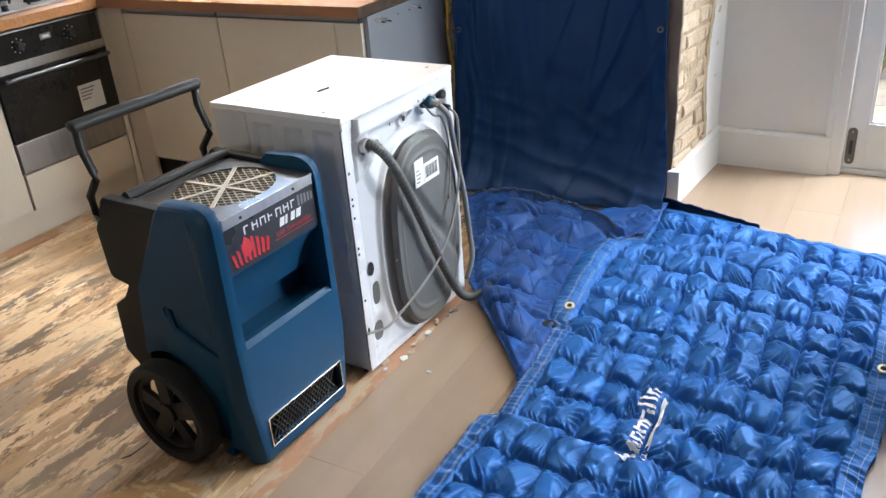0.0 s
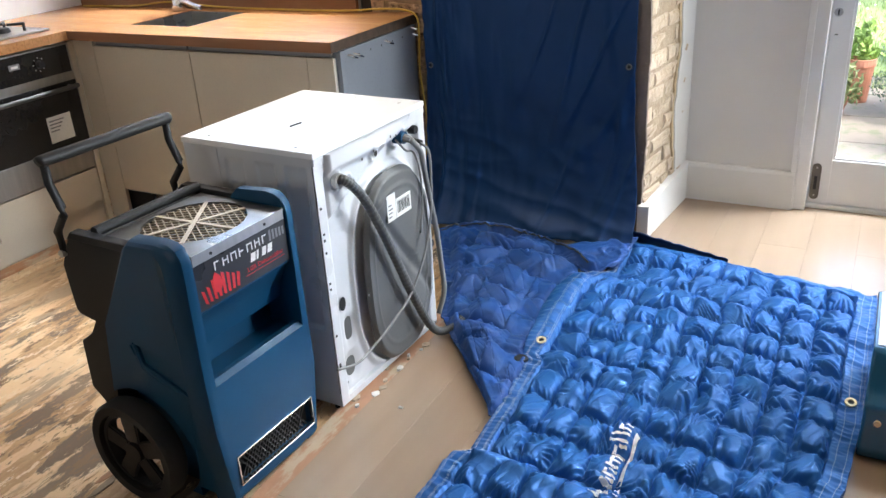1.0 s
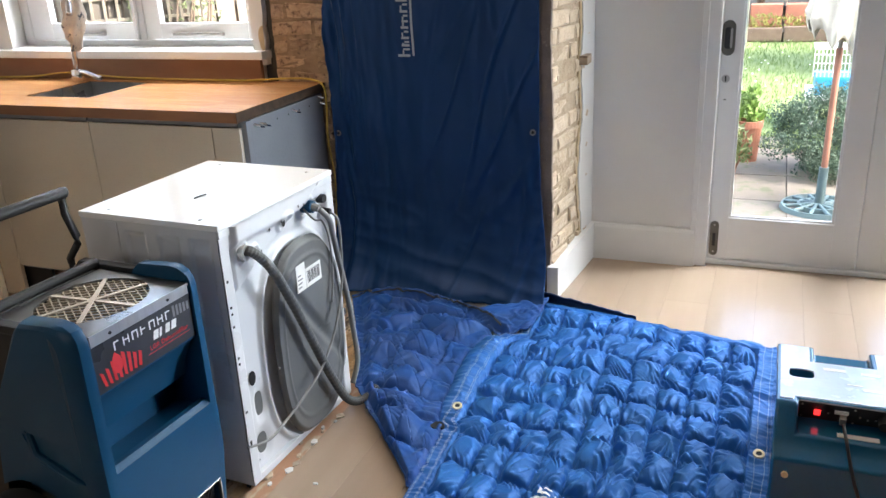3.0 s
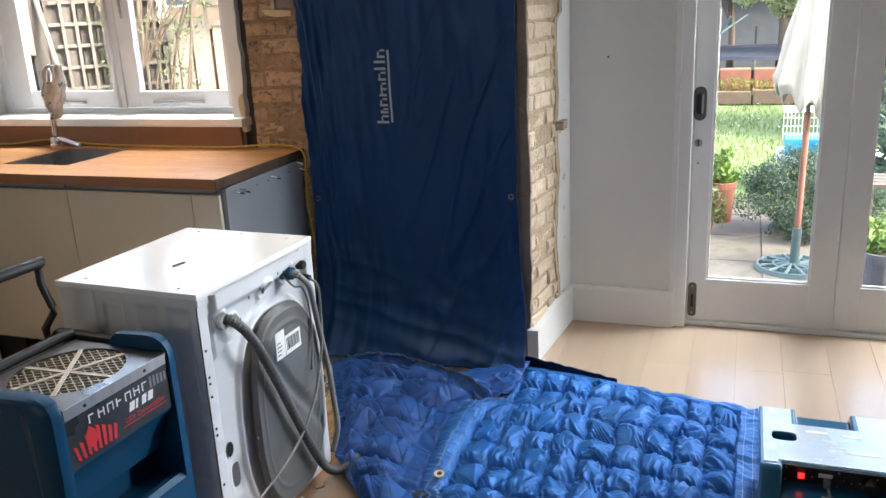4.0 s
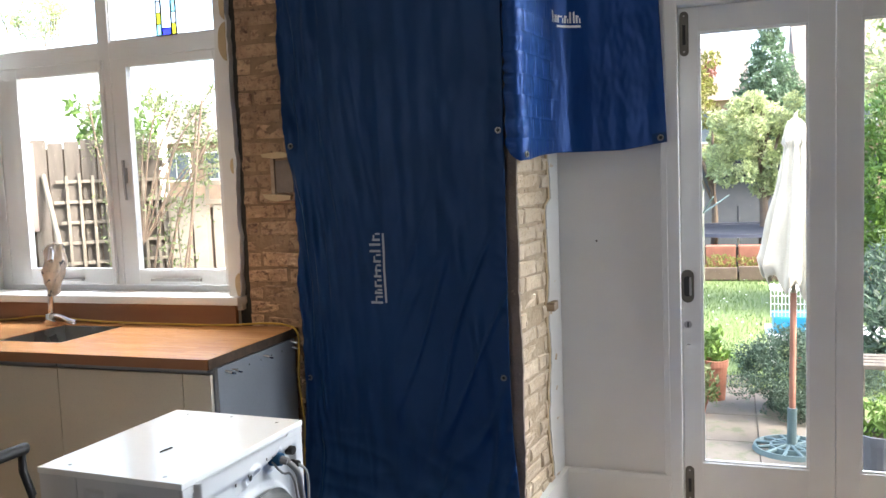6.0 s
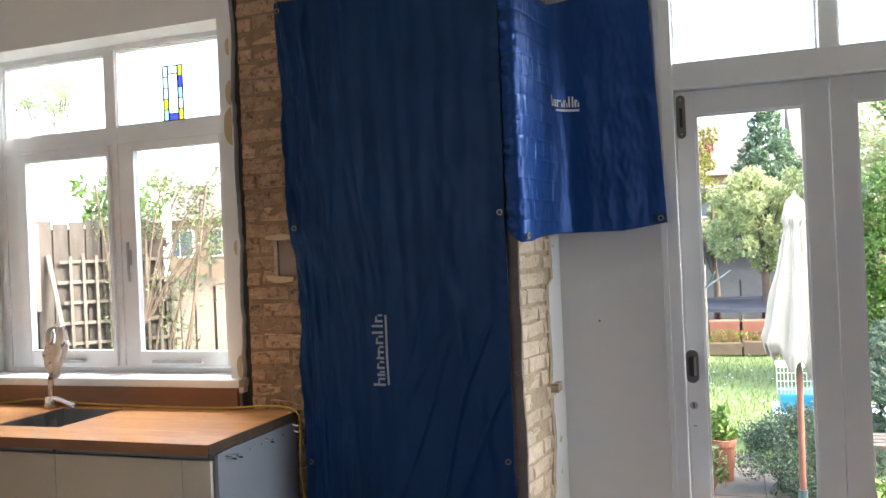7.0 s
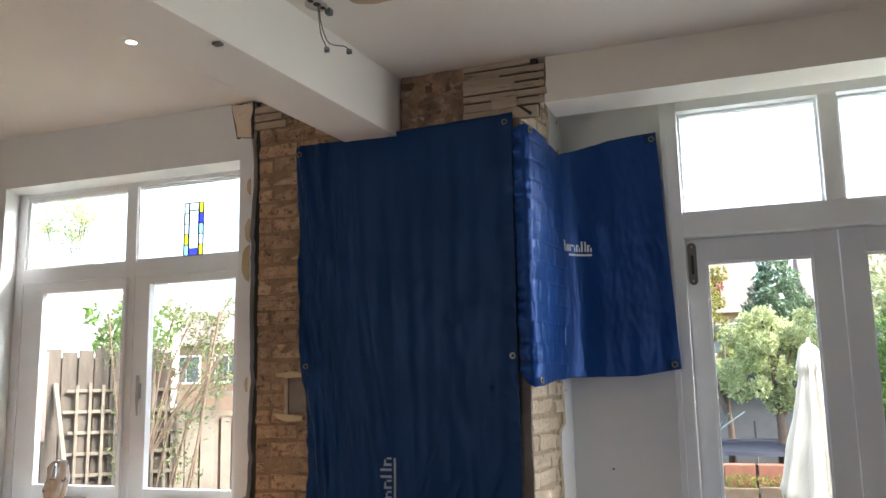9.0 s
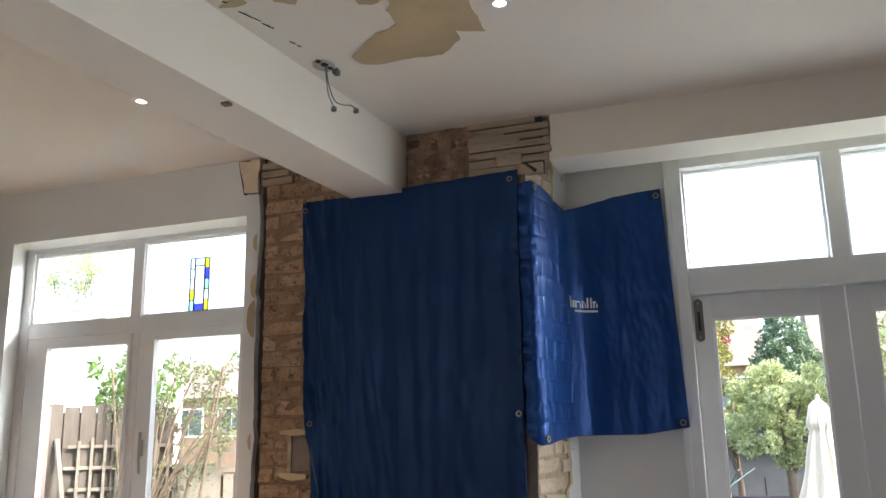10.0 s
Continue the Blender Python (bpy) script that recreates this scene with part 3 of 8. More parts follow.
for k, (z, r) in enumerate(((2.46, 0.05), (2.30, 0.075), (1.15, 0.05), (2.68, 0.035), (1.72, 0.03))):
    pts = [(-1.752 - abs(r * 0.55 * math.cos(a)) * (1 + 0.3 * noise.noise((k, a, 0))), z + r * 1.2 * math.sin(a)) for a in [math.pi / 2 + math.pi * i / 12 for i in range(13)]]
    solo("plaster_scar", prism(pts, "y", WY - 0.009, WY - 0.004), M_BARE, "bare plaster scar where paint has flaked away", "plaster", "structure")


# ---- kitchen window ----
def bars(parent, rows, material, bevel=0.004):
    for name, *b in rows:
        part(name, boxed(*b, bevel), material, parent)


win = thing("window_1", (-2.6, 3.78, 1.06), "white painted timber casement window with two toplights", "window", kind="structure")
fr = (3.755, 3.82)
bars(win, [
    ("window_frame", -3.425, -3.35, *fr, 1.065, 2.86), ("window_frame", -1.905, -1.80, *fr, 1.065, 2.86),
    ("window_frame", -3.35, -1.905, *fr, 2.80, 2.86), ("window_frame", -3.35, -1.905, *fr, 1.065, 1.125),
    ("mullion", -2.645, -2.575, *fr, 1.125, 2.80), ("transom", -3.35, -2.645, *fr, 2.305, 2.39), ("transom", -2.575, -1.905, *fr, 2.305, 2.39),
], M_FRAME)
bars(win, [("window_frame", -3.35, -3.236, 3.760, 3.815, 1.125, 2.305), ("window_frame", -2.575, -2.532, 3.760, 3.815, 1.125, 2.305)], M_FRAME)


def casement(x0, x1, z0, z1, stile, name, y=3.768):
    top = part(name, boxed(x0, x0 + stile[0], y, y + 0.04, z0, z1, 0.003), M_FRAME, win, "white painted opening casement")
    for b in ((x1 - stile[1], x1, z0, z1), (x0 + stile[0], x1 - stile[1], z0, z0 + stile[2]), (x0 + stile[0], x1 - stile[1], z1 - stile[3], z1)):
        part("sash_rail", boxed(b[0], b[1], y, y + 0.04, b[2], b[3], 0.003), M_FRAME, top)
    g = part("pane", boxed(x0 + stile[0], x1 - stile[1], y + 0.018, y + 0.022, z0 + stile[2], z1 - stile[3]), M_GLASS, top)
    g.visible_shadow = False
    return top


sash_l = casement(-3.243, -2.612, 1.13, 2.30, (0.062, 0.020, 0.085, 0.055), "casement_sash", 3.734)
sash_r = casement(-2.538, -1.895, 1.13, 2.30, (0.080, 0.038, 0.08, 0.045), "casement_sash", 3.734)
casement(-3.35, -2.647, 2.39, 2.80, (0.015, 0.006, 0.008, 0.018), "toplight_sash")
casement(-2.575, -1.905, 2.39, 2.80, (0.006, 0.035, 0.012, 0.008), "toplight_sash")
bm = rod(bmesh.new(), (-2.502, 3.718, 1.78), (-2.502, 3.718, 1.64), 0.008)
box(bm, -2.514, -2.490, 3.724, 3.736, 1.66, 1.74, 0.003)
rod(bm, (-2.502, 3.718, 1.64), (-2.486, 3.706, 1.575), 0.007)
part("window_handle", bm, M_STEEL, sash_r, "dull metal window fastener")
for x0, x1, s in ((-3.06, -2.81, sash_l), (-2.37, -2.07, sash_r)):
    bm = boxed(x0, x1, 3.707, 3.727, 1.150, 1.166, 0.004)
    rod(bm, (x0 + 0.02, 3.717, 1.158), (x0 + 0.02, 3.736, 1.158), 0.008)
    rod(bm, (x1 - 0.03, 3.717, 1.158), (x1 - 0.03, 3.736, 1.158), 0.008)
    part("window_stay", bm, M_STEEL, s, "metal casement stay")
solo("window_sill", boxed(-3.45, -1.742, 3.535, 3.757, 1.058, 1.098, 0.009), M_TRIM, "white painted sill board under the kitchen window", "sill", "structure")

stain = thing("stained_glass_panel", (-2.205, 3.752, 2.40), "small leaded stained glass panel in yellow, blue and clear", "stained glass")


def tint(name, c):
    m, nt, lk, b = nodes_of(name)
    n1 = noise_tex(nt, lk, 40)
    lk.new(mixed(nt, lk, n1, c, tuple(v * 0.85 for v in c)), b.inputs["Base Color"])
    b.inputs["Transmission Weight"].default_value, b.inputs["Roughness"].default_value, b.inputs["IOR"].default_value = 1.0, 0.05, 1.05
    return m


TINTS = {"y": tint("yellow_glass", (0.9, 0.72, 0.03)), "b": tint("blue_glass", (0.05, 0.05, 0.75)), "c": tint("cyan_glass", (0.35, 0.85, 0.85)), "w": tint("clear_glass", (0.96, 0.98, 0.98))}
panes = []
x0, x1, x2, x3 = -2.265, -2.236, -2.176, -2.147
for col, (a, b) in (("wwwyc", (x0, x1)), ("ybcwy", (x2, x3))):
    for k, c in enumerate(col):
        panes.append((c, a, b, 2.676 - 0.056 * (k + 1), 2.676 - 0.056 * k))
panes += [("w", x1, x2, 2.635, 2.676), ("b", x1, x2, 2.396, 2.43), ("w", x1, x2, 2.43, 2.635)]
for c, a, b, z0, z1 in panes:
    g = part("glass_piece", boxed(a + 0.002, b - 0.002, 3.753, 3.756, z0 + 0.002, z1 - 0.002), TINTS[c], stain)
    g.visible_shadow = False
bm = bmesh.new()
for c, a, b, z0, z1 in panes:
    for q in ((a - 0.0025, a + 0.0025, z0, z1), (b - 0.0025, b + 0.0025, z0, z1), (a, b, z0 - 0.0025, z0 + 0.0025), (a, b, z1 - 0.0025, z1 + 0.0025)):
        box(bm, q[0], q[1], 3.7505 + 0.0004 * (q[0] == a), 3.7585, q[2], q[3])
part("leading", bm, M_IRON, stain, "dark lead came")


# ---- garden doors ----
dfr = thing("door_frame", (0.9, 4.2, 0), "white painted timber door frame with glazed fanlights", "door frame", kind="structure")
dy = (4.125, 4.26)
bars(dfr, [("jamb", 0.165, 0.245, *dy, 0, 3.045), ("jamb", 1.585, 1.665, *dy, 0, 3.045), ("head", 0.245, 1.585, *dy, 2.965, 3.045),
           ("transom", 0.245, 1.585, *dy, 2.355, 2.475), ("mullion", 0.864, 0.945, *dy, 2.475, 2.965), ("threshold", 0.245, 1.585, 4.165, 4.4, 0.0, 0.022)], M_FRAME, 0.005)
part("architrave", boxed(0.167, 0.192, 4.112, 4.1245, 0.0, 3.045, 0.003), M_TRIM, dfr)
for a, b in ((0.245, 0.864), (0.945, 1.585)):
    g = part("fanlight_pane", boxed(a, b, 4.205, 4.209, 2.475, 2.965), M_GLASS, dfr)
    g.visible_shadow = False
    for q in ((a, a + 0.012, 2.475, 2.965), (b - 0.012, b, 2.475, 2.965), (a + 0.012, b - 0.012, 2.475, 2.487), (a + 0.012, b - 0.012, 2.953, 2.965)):
        part("glazing_bead", boxed(q[0], q[1], 4.18, 4.204, q[2], q[3], 0.003), M_FRAME, dfr)


def door_leaf(name, x0, x1, p0, p1, label):
    d = thing(name, ((x0 + x1) / 2, 4.21, 0.02), label, "door", kind="structure")
    y0, y1, z0, z1, pz0, pz1 = 4.185, 4.235, 0.024, 2.352, 0.235, 2.24
    for nm, *b in (("stile", x0, p0, z0, z1), ("stile", p1, x1, z0, z1), ("bottom_rail", p0, p1, z0, pz0), ("top_rail", p0, p1, pz1, z1)):
        part(nm, boxed(b[0], b[1], y0, y1, b[2], b[3], 0.003), M_FRAME, d)
    g = part("pane", boxed(p0, p1, 4.208, 4.212, pz0, pz1), M_GLASS, d)
    g.visible_shadow = False
    for b in ((p0, p0 + 0.011, pz0, pz1), (p1 - 0.011, p1, pz0, pz1), (p0 + 0.011, p1 - 0.011, pz0, pz0 + 0.011), (p0 + 0.011, p1 - 0.011, pz1 - 0.011, pz1)):
        part("glazing_bead", boxed(b[0], b[1], 4.193, 4.2075, b[2], b[3], 0.002), M_FRAME, d)
    return d


leaf = door_leaf("door_1", 0.247, 0.902, 0.333, 0.795, "white painted glazed garden door with flush pull")
door_leaf("door_2", 0.906, 1.583, 1.005, 1.485, "white painted glazed garden door leaf")


def plate(x, z0, z1, w, y, t):
    """A flat plate with round ends."""
    pts, r = [], w / 2
    for a in range(0, 181, 20):
        pts.append((x + r * math.cos(radians(a)), z1 - r + r * math.sin(radians(a))))
    for a in range(180, 361, 20):
        pts.append((x + r * math.cos(radians(a)), z0 + r + r * math.sin(radians(a))))
    return prism(pts, "y", y - t, y)


for z0, z1, w in ((2.135, 2.335, 0.04), (0.04, 0.215, 0.04)):
    bolt = part("flush_bolt", plate(0.273, z0, z1, w, 4.185, 0.004), M_IRON, leaf, "worn dark metal flush bolt")
    part("bolt_slot", boxed(0.266, 0.280, 4.178, 4.1805, z0 + 0.05, z1 - 0.06, 0.001), M_BLACKPLASTIC, bolt)
    for z in (z0 + 0.02, z1 - 0.02):
        part("screw", rod(bmesh.new(), (0.273, 4.179, z), (0.273, 4.181, z), 0.004), M_STEEL, bolt)
pull = part("flush_pull", plate(0.275, 1.0, 1.155, 0.056, 4.185, 0.006), M_IRON, leaf, "worn metal flush pull handle")
part("pull_recess", plate(0.273, 1.03, 1.125, 0.03, 4.179, 0.002), M_BLACKPLASTIC, pull)
part("pull_lip", plate(0.287, 1.035, 1.12, 0.010, 4.177, 0.006), M_STEEL, pull)
lock = part("lock_cylinder", rod(bmesh.new(), (0.274, 4.18, 0.897), (0.274, 4.186, 0.897), 0.018, seg=20), M_STEEL, leaf, "round metal lock cylinder")
part("keyhole", boxed(0.271, 0.277, 4.1775, 4.1795, 0.885, 0.909, 0.001), M_BLACKPLASTIC, lock)
part("latch_mark", boxed(0.269, 0.282, 4.183, 4.1852, 0.80, 0.804), M_BLACKPLASTIC, leaf)
bm = bmesh.new()
for k in range(6):
    rod(bm, (0.32 + 0.026 * k, 4.203, 2.53 + 0.014 * k + 0.006 * (k % 2)), (0.338 + 0.024 * k, 4.203, 2.545 + 0.014 * k), 0.0015, seg=6)
part("sky_wire", bm, M_IRON, dfr, "thin twig caught on the pane")


# ---- kitchen units ----
KY = 2.915          # front of the units under the window
KX = -2.975         # front of the units along the side wall

unit_rows = [(-2.245, -1.478, "cream base cabinet with slab door under the timber worktop"),
             (-2.845, -2.245, "cream sink base cabinet with slab door under the timber worktop")]
for x0, x1, label in unit_rows:
    c = thing("base_cabinet", ((x0 + x1) / 2, 3.2, 0), label, "cabinet", group="kitchen base cabinets")
    bm = boxed(x0 + 0.001, x0 + 0.018, KY + 0.022, 3.56, 0.15, 0.908)
    box(bm, x0 + 0.018, x1 - 0.019, KY + 0.022, 3.56, 0.15, 0.168)
    box(bm, x0 + 0.018, x1 - 0.019, 3.545, 3.56, 0.168, 0.70)
    box(bm, x1 - 0.019, x1 - 0.001, KY + 0.022, 3.56, 0.15, 0.908)
    body = part("body", bm, M_CARCASS, c, "grey board carcass")
    part("top_rail", boxed(x0 + 0.019, x1 - 0.02, KY + 0.012, KY + 0.03, 0.886, 0.908), M_CARCASS, c)
    if x1 > -2:
        part("door", boxed(x0 + 0.002, x1 - 0.135, KY, KY + 0.019, 0.165, 0.882, 0.0015), M_CABINET, c, "cream slab door")
        part("filler_panel", boxed(x1 - 0.132, x1 - 0.002, KY, KY + 0.019, 0.165, 0.882, 0.0015), M_CABINET, c)
    else:
        part("door", boxed(x0 + 0.002, x1 - 0.002, KY, KY + 0.019, 0.165, 0.882, 0.0015), M_CABINET, c, "cream slab door")
    for y in (3.0, 3.45):
        for x in (x0 + 0.06, x1 - 0.06):
            part("leg", rod(bmesh.new(), (x, y, -0.033), (x, y, 0.15), 0.018), M_BLACKPLASTIC, c)
# exposed end panel with its fixings
endp = thing("end_panel", (-1.465, 3.2, 0), "bare grey-blue cabinet end panel with metal fixings", "panel")
part("panel", boxed(-1.4765, -1.459, KY + 0.055, 3.555, -0.033, 0.908, 0.001), M_CARCASS, endp)
part("front_strip", boxed(-1.4765, -1.4575, KY + 0.021, KY + 0.053, -0.033, 0.906, 0.001), M_CARCASS, endp)
for y, z in ((KY + 0.075, 0.884), (KY + 0.12, 0.88), (3.28, 0.885), (3.52, 0.90), (3.53, 0.87)):
    bm = rod(bmesh.new(), (-1.459, y, z), (-1.435, y + 0.01, z - 0.008), 0.006)
    rod(bm, (-1.437, y + 0.01, z - 0.01), (-1.432, y + 0.03, z - 0.016), 0.004)
    part("bracket", bm, M_CHROME, endp, "bent metal fixing")
for k in range(5):
    y = KY + 0.16 + 0.09 * k
    part("screw_hole", rod(bmesh.new(), (-1.4592, y, 0.872), (-1.4582, y, 0.872), 0.004, seg=8), M_BLACKPLASTIC, endp)

# corner post and the run along the side wall
post = thing("corner_post", (-2.91, 2.9, 0), "cream corner filler post between two cabinet runs", "filler panel")
part("front_filler", boxed(-2.975, -2.848, KY + 0.001, KY + 0.02, 0.0, 0.905, 0.0015), M_CABINET, post)
part("side_filler", boxed(KX - 0.02, KX - 0.001, 2.885, KY - 0.0005, -0.03, 0.905, 0.0015), M_CABINET, post)
plinth = solo("plinth_board", boxed(-3.02, -3.0, -0.5, 2.9, -0.033, 0.10, 0.001), M_CABINET, "cream plinth board under the oven run", "plinth")
# No plinth here: a black board stands in for the recess's shade.
solo("plinth_board", boxed(-2.99, -2.70, 2.96, 2.975, -0.033, 0.145, 0.001), M_BLACKPLASTIC, "black board painting in the shade behind a missing plinth", "plinth")

oven = thing("built_in_oven", (-3.2, 2.56, 0.1), "black glass and steel built-in electric oven", "oven")
y0, y1 = 2.285, 2.878
part("body", boxed(-3.52, -2.98, y0 + 0.015, y1 - 0.015, 0.29, 0.885), M_STEEL, oven)
part("steel_surround", boxed(-2.995, KX, y0 - 0.004, y1 + 0.004, 0.735, 0.900, 0.003), M_STEEL, oven, "brushed steel fascia")
panel = part("control_panel", boxed(KX, KX + 0.006, y0 + 0.002, y1 - 0.010, 0.770, 0.894, 0.002), M_BLACKGLASS, oven, "black glass control panel")
part("display", boxed(KX + 0.0055, KX + 0.0075, 2.545, 2.60, 0.835, 0.860), M_GREYPRINT, panel)
part("display_digits", boxed(KX + 0.007, KX + 0.009, 2.556, 2.590, 0.842, 0.853), M_PRINT, panel)
for y in (2.43, 2.70):
    part("knob", rod(bmesh.new(), (KX + 0.004, y, 0.835), (KX + 0.03, y, 0.835), 0.019, 0.016, 22), M_BLACKPLASTIC, panel)
    for a in range(0, 360, 45):
        part("knob_mark", boxed(KX + 0.0055, KX + 0.0068, y + 0.03 * math.cos(radians(a)) - 0.002, y + 0.03 * math.cos(radians(a)) + 0.002,
                                0.835 + 0.03 * math.sin(radians(a)) - 0.002, 0.835 + 0.03 * math.sin(radians(a)) + 0.002), M_PRINT, panel)
odoor = part("oven_door", boxed(-2.995, KX + 0.004, y0, y1, 0.425, 0.728, 0.003), M_BLACKGLASS, oven, "black glass oven door")
bm = rod(bmesh.new(), (KX + 0.04, y0 + 0.02, 0.705), (KX + 0.04, y1 - 0.02, 0.705), 0.011)
for y in (y0 + 0.05, y1 - 0.05):
    rod(bm, (KX + 0.003, y, 0.705), (KX + 0.04, y, 0.705), 0.008)
part("door_handle", bm, M_DARKSTEEL, odoor, "satin steel bar handle", smooth=False)
part("sticker", boxed(KX + 0.0045, KX + 0.0055, 2.665, 2.80, 0.465, 0.588), M_PAPER, odoor, "pale energy label sticker")
for k in range(4):
    part("sticker_line", boxed(KX + 0.0054, KX + 0.006, 2.675, 2.76 - 0.012 * k, 0.565 - 0.016 * k, 0.571 - 0.016 * k), M_GREYPRINT, odoor)
part("lower_trim", boxed(-2.995, KX + 0.002, y0, y1, 0.285, 0.422, 0.003), M_STEEL, oven, "brushed steel lower panel")
drawer = thing("oven_drawer_unit", (-3.2, 2.58, 0.1), "cream cabinet panel under the oven", "cabinet", group="kitchen base cabinets")
part("body", boxed(-3.56, -2.996, y0 - 0.01, y1 + 0.004, 0.105, 0.28), M_CARCASS, drawer)
part("drawer_front", boxed(-2.995, KX, y0, y1, 0.11, 0.278, 0.0015), M_CABINET, drawer)
for a in range(3):
    yb = y0 - 0.012 - 0.6 * a
    c = thing("base_cabinet", (-3.2, yb - 0.3, 0), "cream base cabinet with slab door beside the oven", "cabinet", group="kitchen base cabinets")
    part("body", boxed(-3.56, -2.996, yb - 0.598, yb, 0.105, 0.908), M_CARCASS, c)
    part("door", boxed(-2.995, KX, yb - 0.596, yb - 0.002, 0.11, 0.885, 0.0015), M_CABINET, c)

# worktop in an L with the sink cut out
WT0, WT1 = 0.912, 0.955
sx0, sx1, sy0, sy1 = -2.75, -2.378, 3.078, 3.495
work = thing("worktop", (-2.4, 3.2, WT1), "oiled oak block worktop, raw at its cut end", "worktop")
bm = bmesh.new()
for b in ((-1.459, sx1, 2.878, WY - 0.003), (sx1, sx0, 2.878, sy0), (sx1, sx0, sy1, WY - 0.003), (sx0, -2.955, 2.878, WY - 0.003)):
    box(bm, b[1], b[0], b[2], b[3], WT0, WT1)
bmesh.ops.remove_doubles(bm, verts=bm.verts, dist=0.0005)
part("window_run", bm, M_WORKTOP, work)
part("oven_run", boxed(-3.645, -2.9555, -2.0, WY - 0.003, WT0, WT1), M_WORKTOP, work)
part("front_edging", boxed(-2.955, -1.4595, 2.8755, 2.8777, WT0 + 0.001, WT1 - 0.001), M_UPSTAND, work, "thin oak front edging")
part("cut_end", boxed(-1.4587, -1.4565, 2.877, WY - 0.004, WT0 + 0.001, WT1 - 0.002), M_ENDGRAIN, work, "dark raw sawn end grain")
solo("worktop_upstand", boxed(-3.64, -1.775, 3.562, WY - 0.001, 0.956, 1.057, 0.003), M_UPSTAND, "brown timber upstand behind the worktop", "upstand")

sink = thing("kitchen_sink", (-2.61, 3.31, 0.76), "rectangular stainless steel undermounted sink bowl", "sink")
zr = WT1 - 0.004
bm = boxed(sx0 + 0.001, sx0 + 0.004, sy0 + 0.001, sy1 - 0.001, 0.74, zr)
box(bm, sx1 - 0.004, sx1 - 0.001, sy0 + 0.001, sy1 - 0.001, 0.74, zr)
box(bm, sx0 + 0.004, sx1 - 0.004, sy0 + 0.001, sy0 + 0.004, 0.74, zr)
box(bm, sx0 + 0.004, sx1 - 0.004, sy1 - 0.004, sy1 - 0.001, 0.74, zr)
box(bm, sx0 + 0.001, sx1 - 0.001, sy0 + 0.001, sy1 - 0.001, 0.732, 0.744)
part("bowl", bm, M_SINK, sink)
part("drain", disc_ring(bmesh.new(), (-2.6, 3.36, 0.7442), (0, 0, 1), 0.04, 0.02, 0.003), M_CHROME, sink)

tap = thing("mixer_tap", (-2.805, 3.47, WT1), "chrome mixer tap with a rag tied round its spout", "tap")
part("base", rod(bmesh.new(), (-2.805, 3.47, WT1), (-2.805, 3.47, WT1 + 0.06), 0.032, 0.028, 24), M_CHROME, tap, smooth=True)
part("column", tube([(-2.805, 3.47, WT1 + 0.05), (-2.795, 3.47, 1.16), (-2.772, 3.465, 1.30), (-2.745, 3.44, 1.345), (-2.715, 3.41, 1.34), (-2.70, 3.385, 1.29)], 0.015), M_CHROME, tap, smooth=True)
part("lever", tube([(-2.805, 3.47, 1.0), (-2.75, 3.46, 1.004), (-2.66, 3.43, 0.99), (-2.60, 3.405, 0.985)], 0.0125), M_CHROME, tap, smooth=True)


def rag(u, v):
    a = 2 * math.pi * u
    z = 1.372 - 0.265 * v
    r = 0.022 + 0.028 * math.sin(math.pi * min(1, v * 1.2)) + 0.016 * noise.noise((math.cos(a) * 1.4, math.sin(a) * 1.4, v * 5)) + 0.010 * math.sin(5 * a + 9 * v)
    if v > 0.97:
        r *= 0.75
    lean = 0.03 * max(0, 0.5 - v)
    return (-2.778 + 0.045 * (1 - v) + lean + r * math.cos(a), 3.462 - lean + r * math.sin(a), z)


solo("rag", sheet(rag, 36, 26, 0.003), M_CLOTH, "crumpled grey and beige rag tied over the tap", "cloth", smooth=True)

hob = thing("gas_hob", (-3.3, 2.6, WT1), "steel gas hob with black cast iron pan supports", "hob")
part("hob_plate", boxed(-3.56, -3.06, 2.28, 2.87, WT1 + 0.001, WT1 + 0.012, 0.005), M_STEEL, hob)
for bx, by in ((-3.2, 2.72), (-3.2, 2.42), (-3.42, 2.72), (-3.42, 2.42)):
    part("burner", rod(bmesh.new(), (bx, by, WT1 + 0.010), (bx, by, WT1 + 0.032), 0.042, 0.036, 22), M_BLACKPLASTIC, hob)
    for a in range(0, 360, 90):
        c, s = math.cos(radians(a + 45)), math.sin(radians(a + 45))
        bm = bmesh.new()
        rod(bm, (bx + 0.03 * c, by + 0.03 * s, WT1 + 0.045), (bx + 0.105 * c, by + 0.105 * s, WT1 + 0.045), 0.007, seg=8)
        rod(bm, (bx + 0.10 * c, by + 0.10 * s, WT1 + 0.045), (bx + 0.10 * c, by + 0.10 * s, WT1 + 0.011), 0.007, seg=8)
        part("pan_support", bm, M_BLACKPLASTIC, hob)
for k in range(4):
    part("hob_knob", rod(bmesh.new(), (-3.09, 2.35 + 0.05 * k, WT1 + 0.01), (-3.09, 2.35 + 0.05 * k, WT1 + 0.035), 0.017, 0.014, 18), M_BLACKPLASTIC, hob)

cable = [(-3.55, 3.50, 0.963), (-3.2, 3.545, 0.963), (-2.95, 3.55, 0.985), (-2.6, 3.55, 0.966), (-2.2, 3.54, 0.963), (-1.85, 3.545, 0.963), (-1.62, 3.55, 0.975),
         (-1.50, 3.545, 0.972), (-1.435, 3.535, 0.945), (-1.425, 3.53, 0.86), (-1.43, 3.525, 0.7), (-1.415, 3.53, 0.5), (-1.43, 3.53, 0.25), (-1.42, 3.5, 0.0), (-1.40, 3.35, -0.025)]
solo("extension_cable", tube(cable, 0.0045, 8), M_CABLE, "thin yellow cable trailed along the worktop's back", "cable", smooth=True)

